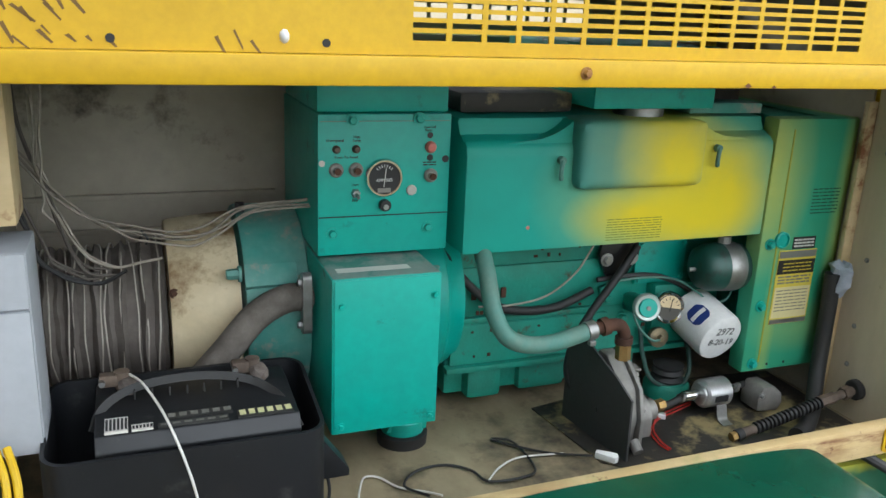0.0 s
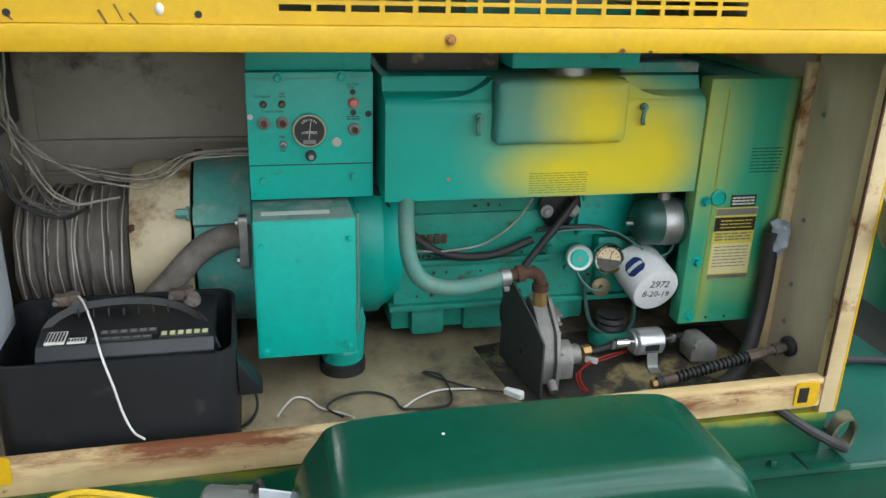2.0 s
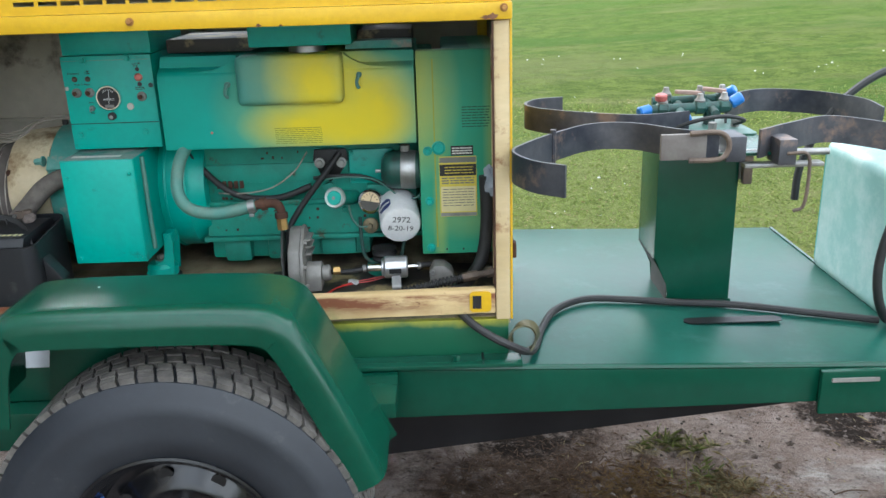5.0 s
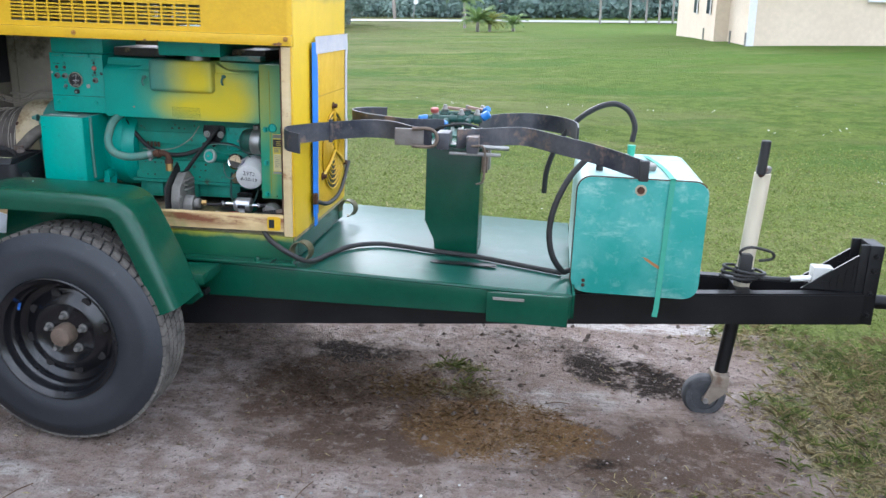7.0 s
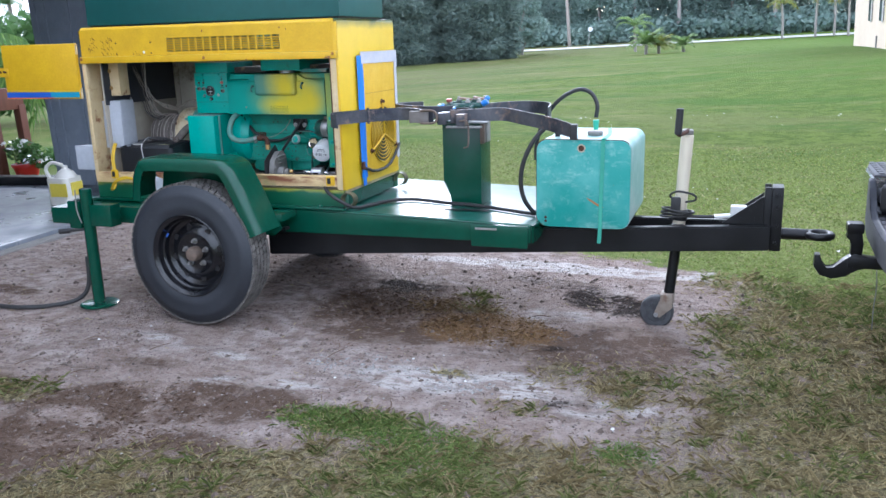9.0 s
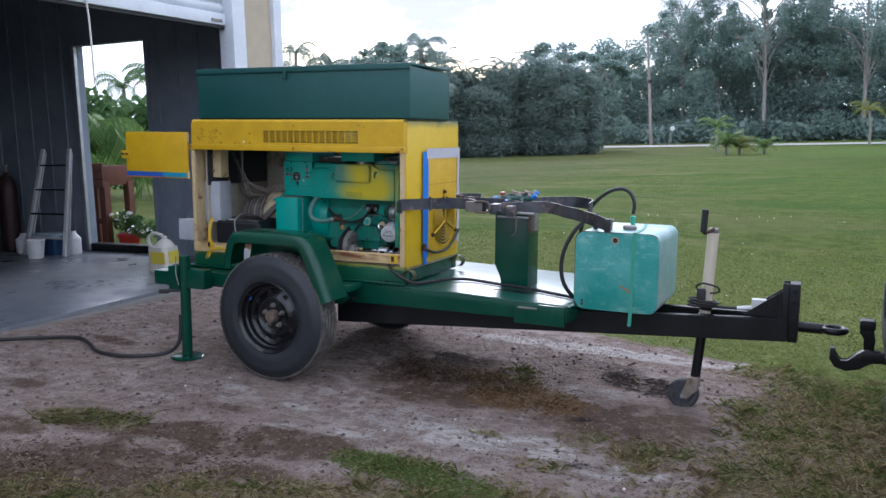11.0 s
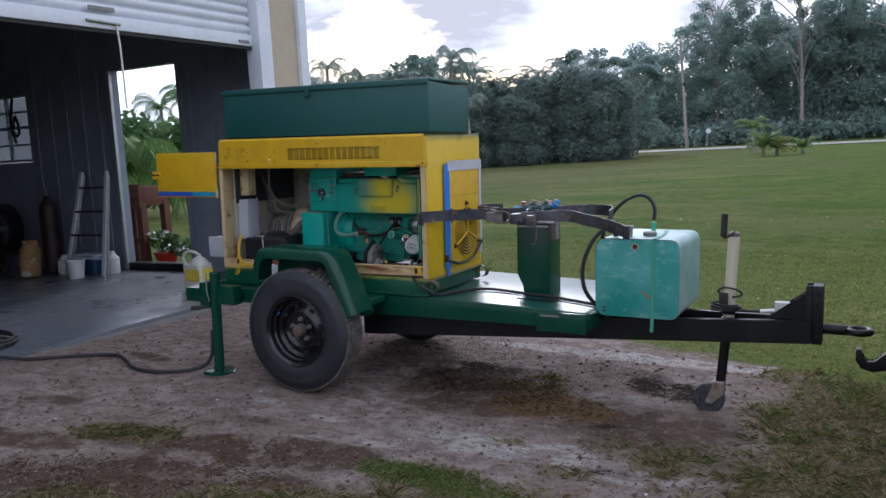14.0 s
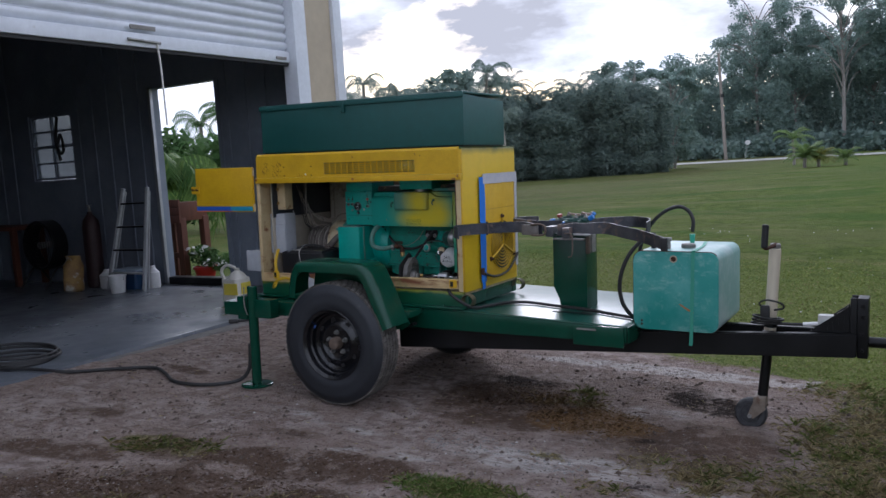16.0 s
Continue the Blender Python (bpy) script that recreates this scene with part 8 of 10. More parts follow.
    # extension cord
    for k, dx in enumerate((0.0, 0.014)):
        solid("extension_cord", tube([(-0.165 + dx, 1.20, 1.045), (-0.152 + dx, 1.165, 1.01), (-0.150 + dx, 1.145, 0.95), (-0.143 + dx, 1.140, 0.892), (-0.128 + dx, 1.128, 0.845), (-0.118, 1.105, 0.780), (-0.10, 1.050, 0.775), (-0.045, 1.03, 0.825 + 0.008 * k), (0.03, 1.03, 0.850 + 0.010 * k), (0.09, 1.022, 0.850 + 0.006 * k), (0.16, 1.01, 0.842), (0.235, 0.992, 0.832)], 0.0058, 8), WIRE_YELLOW, (-0.1, 1.1, 0.77), "yellow extension cord hanging down behind the sill", "cord")
    # The connector's height fits the camera's view; the stand is added to carry it.
    pc = thing("power_connector", (0.31, 0.97, 0.702), "grey power connector by the fender, on an added stand", "connector")
    part("stand", box(0.27, 0.40, 0.958, 1.0, 0.7025, 0.792, 0.004), GREEN, pc, "added green stand")
    part("body", rod((0.235, 0.99, 0.832), (0.325, 0.965, 0.832), 0.040, 20, bevel=0.006), plain("grey_connector_plastic", (0.115, 0.118, 0.105), 0.45), pc)
    part("collar", rod((0.285, 0.976, 0.832), (0.310, 0.969, 0.832), 0.043, 8), plain("grey_connector_collar", (0.10, 0.103, 0.09), 0.45), pc)
    part("clip", tube([(0.318, 0.965, 0.875), (0.325, 0.962, 0.895), (0.330, 0.96, 0.88)], 0.006, 7), HOSE, pc)
    part("cover_plate", prism([(0.325, 0.795), (0.415, 0.795), (0.415, 0.862), (0.325, 0.888)], "y", 0.950, 0.956, 0.002), plain("white_plate", (0.55, 0.58, 0.62)), pc, "white cover plate")
    part("wing_screw", rod((0.408, 0.948, 0.852), (0.408, 0.940, 0.852), 0.010, 10), STEEL, pc)
    # wiring bundle from the roof
    rnd = random.Random(21)
    runs = (
        (((-0.215, 1.540), (-0.188, 1.486), (-0.149, 1.426), (-0.126, 1.391), (-0.100, 1.353), (-0.072, 1.325), (-0.039, 1.296), (-0.009, 1.279), (0.043, 1.266), (0.097, 1.259), (0.147, 1.263), (0.187, 1.282), (0.215, 1.297), (0.255, 1.303), (0.335, 1.306)), 2, 0.0021, WIRE_CREAM, "aged wires looping to the control panel"),
        (((-0.205, 1.550), (-0.152, 1.423), (-0.122, 1.380), (-0.096, 1.345), (-0.058, 1.311), (-0.019, 1.284), (0.021, 1.261), (0.058, 1.250), (0.096, 1.243), (0.129, 1.244), (0.169, 1.262), (0.204, 1.288), (0.243, 1.299), (0.335, 1.304)), 2, 0.0021, WIRE_CREAM, "aged wires looping to the control panel"),
        (((-0.115, 1.550), (-0.110, 1.479), (-0.108, 1.434), (-0.114, 1.386)), 2, 0.0022, WIRE_PALE, "pale wires hanging from the housing roof"),
        (((-0.090, 1.550), (-0.093, 1.479), (-0.099, 1.434), (-0.101, 1.391), (-0.102, 1.358), (-0.103, 1.325), (-0.107, 1.312), (-0.090, 1.292)), 1, 0.0024, WIRE_PALE, "pale wires hanging from the housing roof"),
        (((-0.112, 1.386), (-0.102, 1.356), (-0.096, 1.325), (-0.086, 1.297), (-0.069, 1.262), (-0.051, 1.233), (-0.031, 1.215), (0.0, 1.202), (0.039, 1.210), (0.072, 1.215)), 2, 0.0023, WIRE_PALE, "pale wires drooping to the air sleeve"),
        (((-0.200, 1.530), (-0.149, 1.423), (-0.147, 1.380), (-0.142, 1.342), (-0.132, 1.303), (-0.117, 1.251), (-0.105, 1.222), (-0.086, 1.204), (-0.055, 1.189), (-0.029, 1.187)), 2, 0.0026, HOSE_GREY, "grey cable drooping to the air sleeve"),
        (((-0.140, 1.540), (-0.132, 1.466), (-0.123, 1.418), (-0.112, 1.380), (-0.105, 1.358), (-0.096, 1.342), (-0.087, 1.291), (-0.075, 1.256), (-0.058, 1.215), (-0.040, 1.199), (-0.006, 1.194)), 2, 0.0026, HOSE_GREY, "grey cable drooping to the air sleeve"),
        (((-0.195, 1.510), (-0.150, 1.402), (-0.148, 1.336), (-0.131, 1.269), (-0.120, 1.228), (-0.101, 1.208), (-0.071, 1.190), (-0.029, 1.181), (0.011, 1.202)), 2, 0.0028, HOSE, "dark cable drooping to the air sleeve"),
        (((0.052, 1.243), (0.055, 1.252), (0.048, 1.265), (0.050, 1.255)), 1, 0.0020, HOSE, "black cable tie round the wires"),
    )
    for line, count, r, m, lb in runs:
        for k in range(count):
            dx, dy, dz = 0.007 * k + rnd.uniform(-0.003, 0.003), rnd.uniform(-0.02, 0.02), -0.006 * k + rnd.uniform(-0.003, 0.003)
            pts = [(x + dx + rnd.uniform(-0.0025, 0.0025), 1.50 + dy, z + dz + rnd.uniform(-0.0025, 0.0025)) for x, z in line]
            solid("hanging_wire", tube(pts, r, 6), m, (0, 1.5, 1.3), lb, "wire", "wires in the housing")
    # floor mat and small wiring on the floor
    mat = prism([(0.80, 1.42), (0.815, 1.30), (0.83, 1.19), (0.86, 1.165), (1.05, 1.168), (1.25, 1.163), (1.42, 1.17), (1.425, 1.44), (1.15, 1.46), (0.95, 1.45)], "z", 0.859, 0.862)
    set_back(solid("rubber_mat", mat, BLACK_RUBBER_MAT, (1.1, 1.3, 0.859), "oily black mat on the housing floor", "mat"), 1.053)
    for pts, r, m, lb in (
        ([(0.36, 1.165, 0.885), (0.375, 1.21, 0.878), (0.395, 1.255, 0.868), (0.42, 1.255, 0.864), (0.445, 1.215, 0.864), (0.485, 1.185, 0.866), (0.50, 1.15, 0.878)], 0.0019, WIRE_WHITE, "white wire lying on the housing floor"),
        ([(0.48, 1.16, 0.875), (0.455, 1.215, 0.865), (0.49, 1.255, 0.864), (0.545, 1.26, 0.864), (0.585, 1.23, 0.864), (0.60, 1.185, 0.866), (0.665, 1.18, 0.866), (0.70, 1.205, 0.864), (0.70, 1.30, 0.864), (0.665, 1.32, 0.864), (0.74, 1.25, 0.864), (0.82, 1.205, 0.868)], 0.0024, HOSE, "black wire curled on the housing floor"),
        ([(0.60, 1.185, 0.868), (0.64, 1.225, 0.864), (0.69, 1.245, 0.864), (0.775, 1.235, 0.864)], 0.0019, WIRE_WHITE, "white wire lying on the housing floor"),
        ([(0.318, 1.235, 0.925), (0.325, 1.22, 0.88), (0.312, 1.19, 0.866), (0.295, 1.15, 0.880)], 0.003, HOSE, "thin black wire beside the battery box"),
        ([(0.978, 1.190, 0.862), (0.972, 1.215, 0.864), (0.985, 1.262, 0.864), (1.03, 1.300, 0.864), (1.08, 1.318, 0.864), (1.125, 1.325, 0.872)], 0.0017, RED, "red wire by the fuel filter"),
        ([(0.982, 1.190, 0.864), (0.979, 1.22, 0.866), (0.995, 1.268, 0.866), (1.04, 1.310, 0.866), (1.13, 1.332, 0.874)], 0.0017, RED, "red wire by the fuel filter"),
    ):
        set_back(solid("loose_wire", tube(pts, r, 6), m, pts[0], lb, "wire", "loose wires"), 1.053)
    solid("wire_connector", prism([(0.812, 1.222), (0.822, 1.232), (0.852, 1.208), (0.848, 1.196), (0.838, 1.192)], "z", 0.855, 0.868, 0.003), WHITE, (0.83, 1.21, 0.855), "white plug at the end of a wire", "connector")
    solid("wire_tag", prism([(1.058, 1.392), (1.066, 1.402), (1.090, 1.388), (1.083, 1.376)], "z", FLOOR + 0.003, FLOOR + 0.014, 0.002), WHITE, (1.07, 1.39, FLOOR), "small white wire tag", "tag")
    # gas regulator on its black plate
    rg = thing("fuel_regulator", (0.90, 1.26, 0.8625), "grey cast fuel regulator bolted to a black plate", "regulator")
    bm = bmesh.new()
    poly = ((0.872, 1.175, 0.863), (0.846, 1.375, 0.863), (0.846, 1.375, 1.035), (0.849, 1.345, 1.062), (0.866, 1.225, 1.012), (0.872, 1.178, 0.985))
    a = [bm.verts.new(p) for p in poly]
    b = [bm.verts.new((p[0] + 0.004, p[1], p[2])) for p in poly]
    bm.faces.new(a), bm.faces.new(b[::-1])
    for i in range(6):
        bm.faces.new((a[i], b[i], b[(i + 1) % 6], a[(i + 1) % 6]))
    bmesh.ops.recalc_face_normals(bm, faces=bm.faces[:])
    part("mounting_plate", bm, surface("dusty_black_plate", (0.034, 0.034, 0.035), (0.050, 0.048, 0.046), 0.6, scale=14, wear=(0.10, 0.09, 0.08), wear_at=(0.6, 0.75), wear_scale=12), rg, "dusty black steel plate")
    part("plate_hole", rod((0.8575, 1.27, 0.925), (0.8555, 1.27, 0.925), 0.006, 10), INK, rg)
    part("body", prism([(1.215, 0.872), (1.335, 0.872), (1.345, 0.90), (1.335, 1.005), (1.315, 1.03), (1.285, 1.03), (1.225, 0.985), (1.208, 0.93)], "x", 0.880, 0.912, 0.006), DULL, rg)
    part("diaphragm_cover", prism([(1.20, 0.868), (1.35, 0.868), (1.355, 0.95), (1.34, 1.01), (1.31, 1.035), (1.28, 1.035), (1.215, 0.985), (1.20, 0.93)], "x", 0.913, 0.921, 0.002), DULL, rg)
    part("valve_body", prism([(1.228, 0.872), (1.296, 0.872), (1.300, 0.898), (1.290, 0.930), (1.268, 0.946), (1.244, 0.940), (1.228, 0.915)], "x", 0.9215, 0.962, 0.006), DULL, rg)
    part("valve_nose", rod((0.962, 1.262, 0.912), (0.984, 1.262, 0.914), 0.021, 16, bevel=0.003), DULL, rg)
    for z in (0.965, 0.985, 1.004):
        part("cast_fin", box(0.9215, 0.938, 1.252, 1.318, z, z + 0.006, 0.002), DULL, rg)
    part("neck", rod((0.902, 1.303, 1.000), (0.904, 1.303, 1.020), 0.021, 14, bevel=0.003), DULL, rg)
    for y, z in ((1.222, 0.89), (1.215, 0.945), (1.25, 1.0), (1.33, 0.99), (1.34, 0.90)):
        part("cover_screw", hexbolt((0.921, y, z), (1, 0, 0), 0.007, 0.007), DULL, rg)
    part("test_port", rod((0.905, 1.205, 0.885), (0.905, 1.185, 0.872), 0.010, 10), DULL, rg)
    part("union", rod((0.99, 1.262, 0.918), (1.008, 1.266, 0.918), 0.012, 6), BRASS, rg)
    FILTER_CAN = surface("zinc_filter_can", (0.58, 0.58, 0.59), (0.48, 0.48, 0.49), 0.28, 0.8, scale=18)
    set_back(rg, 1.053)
    ff = thing("fuel_filter", (1.15, 1.30, 0.8585), "silver inline fuel filter with hoses", "fuel filter")
    part("can", rod((1.122, 1.296, 0.911), (1.186, 1.300, 0.910), 0.030, 30, bevel=0.004), FILTER_CAN, ff)
    part("can_cap", rod((1.116, 1.296, 0.911), (1.123, 1.2962, 0.911), 0.024, 20, bevel=0.002), FILTER_CAN, ff)
    part("inlet", rod((1.078, 1.294, 0.912), (1.117, 1.296, 0.911), 0.0105, 16, bevel=0.002), CHROME, ff)
    part("print_label", box(1.138, 1.170, 1.2660, 1.2690, 0.902, 0.915), INK, ff, "small black print label")
    part("outlet", rod((1.186, 1.300, 0.910), (1.215, 1.303, 0.909), 0.0065, 12), CHROME, ff)
    part("foot_bracket", ribbon([(1.156, 1.268, 0.896), (1.156, 1.264, 0.880), (1.156, 1.258, 0.866), (1.156, 1.240, 0.8615)], 0.024, 0.0025, (1, 0, 0)), STEEL, ff)
    part("fuel_hose", tube([(0.984, 1.264, 0.914), (1.03, 1.278, 0.908), (1.082, 1.294, 0.912)], 0.0070, 10), HOSE, ff)
    part("fuel_hose", tube([(1.212, 1.303, 0.909), (1.235, 1.312, 0.910), (1.256, 1.320, 0.906), (1.268, 1.318, 0.904)], 0.0075, 10), HOSE, ff)
    for x, y, z in ((0.998, 1.269, 0.912), (1.070, 1.290, 0.911), (1.216, 1.303, 0.909)):
        part("hose_clip", rod((x - 0.004, y - 0.001, z), (x + 0.004, y + 0.001, z), 0.0095, 14), STEEL, ff)
        part("clip_screw", box(x - 0.004, x + 0.004, y - 0.013, y - 0.003, z + 0.007, z + 0.014, 0.001), STEEL, ff)
    pump = part("lift_pump", prism([(1.246, 0.868), (1.300, 0.864), (1.312, 0.880), (1.306, 0.905), (1.284, 0.922), (1.256, 0.922), (1.244, 0.900)], "y", 1.262, 1.318, 0.007), DULL, ff, "small grey cast pump")
    part("pump_screw", hexbolt((1.252, 1.262, 0.905), (0, -1, 0), 0.005, 0.005), STEEL, pump)
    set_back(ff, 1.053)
    cd = thing("flexible_conduit", (1.30, 1.26, FLOOR), "ribbed black flexible conduit with threaded ends", "conduit")
    line = [(1.215, 1.258, 0.836), (1.28, 1.258, 0.850), (1.345, 1.259, 0.864), (1.385, 1.260, 0.872)]
    part("ribbed_tube", tube(line, 0.0108, 12, 44, ripple=0.22, pitch=0.0052), HOSE, cd)
    part("end_fitting", rod((1.186, 1.258, 0.830), (1.217, 1.258, 0.836), 0.0105, 12), HUB, cd)
    part("end_nut", rod((1.160, 1.258, 0.825), (1.172, 1.258, 0.827), 0.0105, 6), BRASS, cd)
    part("end_collar", rod((1.172, 1.258, 0.827), (1.187, 1.258, 0.830), 0.0125, 14), HOSE, cd)
    part("end_fitting", rod((1.383, 1.260, 0.872), (1.425, 1.261, 0.879), 0.0130, 6), HUB, cd)
    part("end_pipe", rod((1.424, 1.261, 0.879), (1.478, 1.263, 0.887), 0.0095, 12), HUB, cd)
    part("wall_nut", rod((1.448, 1.262, 0.883), (1.466, 1.2625, 0.886), 0.0150, 6), HUB, cd)
    part("wall_flange", rod((1.476, 1.263, 0.887), (1.4935, 1.2635, 0.889), 0.0230, 18, bevel=0.003), HOSE, cd)
    eh = thing("drain_hose", (1.40, 1.30, FLOOR), "thick black drain hose standing against the shroud", "hose")
    part("hose", tube([(1.453, 1.349, 1.130), (1.456, 1.348, 1.06), (1.454, 1.345, 0.975), (1.439, 1.330, 0.900), (1.395, 1.285, 0.848), (1.339, 1.240, 0.832), (1.29, 1.215, 0.831)], 0.0175, 14), HOSE, eh)
    rag = revolve([(0.008, 0), (0.020, 0.010), (0.030, 0.030), (0.026, 0.050), (0.034, 0.066), (0.020, 0.078), (0.0, 0.074)], (1.462, 1.345, 1.078), (0.10, -0.05, 1), 18, squash=0.6)
    for v in rag.verts:
        v.co += Vector((noise.noise(v.co * 55), noise.noise(v.co * 55 + Vector((9, 0, 0))), noise.noise(v.co * 50 + Vector((0, 7, 0))))) * 0.012
    part("rag", rag, surface("pale_blue_rag", (0.40, 0.44, 0.50), (0.30, 0.34, 0.40), 0.9, scale=25), eh, "crumpled pale blue rag")
    # cable over the sill corner and along the deck
    solid("deck_cable", tube([(1.36, 1.14, 0.835), (1.42, 1.08, 0.800), (1.50, 1.07, 0.755), (1.56, 1.13, 0.712), (1.60, 1.28, 0.702), (1.66, 1.42, 0.702), (1.76, 1.50, 0.699), (1.88, 1.50, 0.694), (2.02, 1.475, 0.690), (2.20, 1.45, 0.686), (2.42, 1.38, 0.680), (2.57, 1.33, 0.676)], 0.0105, 9), HOSE, (2.0, 1.4, 0.69), "black cable lying along the trailer deck", "cable")
    solid("fuel_hose", tube([(2.690, 1.36, 1.195), (2.675, 1.34, 1.19), (2.64, 1.31, 1.165), (2.575, 1.275, 1.09), (2.525, 1.26, 0.98), (2.508, 1.26, 0.87), (2.525, 1.27, 0.77), (2.57, 1.30, 0.695), (2.60, 1.33, 0.690)], 0.0125, 10), HOSE, (2.57, 1.3, 0.68), "black fuel hose from tank to deck", "hose")
    solid("ground_cable", tube([(-0.125, 0.80, 0.40), (-0.13, 0.785, 0.22), (-0.19, 0.74, 0.135), (-0.31, 0.63, 0.118), (-0.48, 0.555, 0.118), (-0.68, 0.555, 0.122), (-0.90, 0.68, 0.125), (-1.13, 0.76, 0.128), (-1.38, 0.60, 0.132), (-1.62, 0.38, 0.136), (-1.80, 0.30, 0.150), (-2.0, 0.26, 0.150), (-2.2, 0.20, 0.148), (-2.5, 0.15, 0.145)], 0.0135, 9), HOSE, (-1, 0.6, 0.12), "black power cable running to the shed slab", "cable")
    cj = thing("jack_cable", (3.33, 1.47, 0.66), "black cable coiled round the tongue jack", "cable")
    bm = bmesh.new()
    for k in range(3):
        ring((3.31 + 0.01 * k, 1.49, 0.668 + 0.016 * k), (0.06 * k, 0.1, 1), 0.072 + 0.006 * k, 0.0065, 30, 7, bm=bm)
    part("coil", bm, HOSE, cj)
    part("loop", tube([(3.32, 1.45, 0.76), (3.29, 1.43, 0.79), (3.33, 1.42, 0.815), (3.41, 1.42, 0.80), (3.42, 1.43, 0.77), (3.37, 1.44, 0.755)], 0.006, 7), HOSE, cj)
    part("holder", prism(rounded(3.295, 3.345, 0.69, 0.78, 0.01), "y", 1.43, 1.455, 0.004), HOSE, cj)
    part("lead", tube([(3.38, 1.47, 0.672), (3.46, 1.475, 0.672), (3.53, 1.49, 0.672)], 0.009, 8), HOSE, cj)
    wj = thing("wiring_plug", (3.60, 1.50, 0.645), "white trailer wiring plug on the tongue", "plug")
    part("plug", box(3.60, 3.68, 1.47, 1.53, 0.655, 0.735, 0.006), plain("off_white_plastic", (0.48, 0.48, 0.46), 0.5), wj)
    part("lead", rod((3.52, 1.49, 0.672), (3.60, 1.495, 0.68), 0.012, 10), WHITE, wj)
    jug = thing("plastic_jug", (-2.72, 3.36, SLAB), "white plastic jug with a yellow label on the slab", "jug", lean=False)
    part("body", prism(rounded(-2.86, -2.60, 3.24, 3.48, 0.05), "z", SLAB + 0.001, SLAB + 0.27, 0.02), plain("milky_plastic", (0.58, 0.56, 0.50), 0.45), jug)
    part("shoulder", revolve([(0.115, 0), (0.075, 0.06), (0.03, 0.09), (0.03, 0.12)], (-2.70, 3.36, SLAB + 0.265), (0, 0, 1), 20), plain("milky_shoulder", (0.58, 0.56, 0.50), 0.45), jug)
    part("handle", tube([(-2.84, 3.30, SLAB + 0.25), (-2.87, 3.29, SLAB + 0.36), (-2.80, 3.31, SLAB + 0.42), (-2.70, 3.34, SLAB + 0.39)], 0.018, 8), plain("milky_handle", (0.58, 0.56, 0.50), 0.45), jug)
    part("label", box(-2.80, -2.595, 3.232, 3.239, SLAB + 0.09, SLAB + 0.22), LABEL_YELLOW, jug, "yellow label")
    part("label", box(-2.599, -2.592, 3.30, 3.45, SLAB + 0.09, SLAB + 0.22), LABEL_YELLOW, jug, "yellow label")


build_clutter()


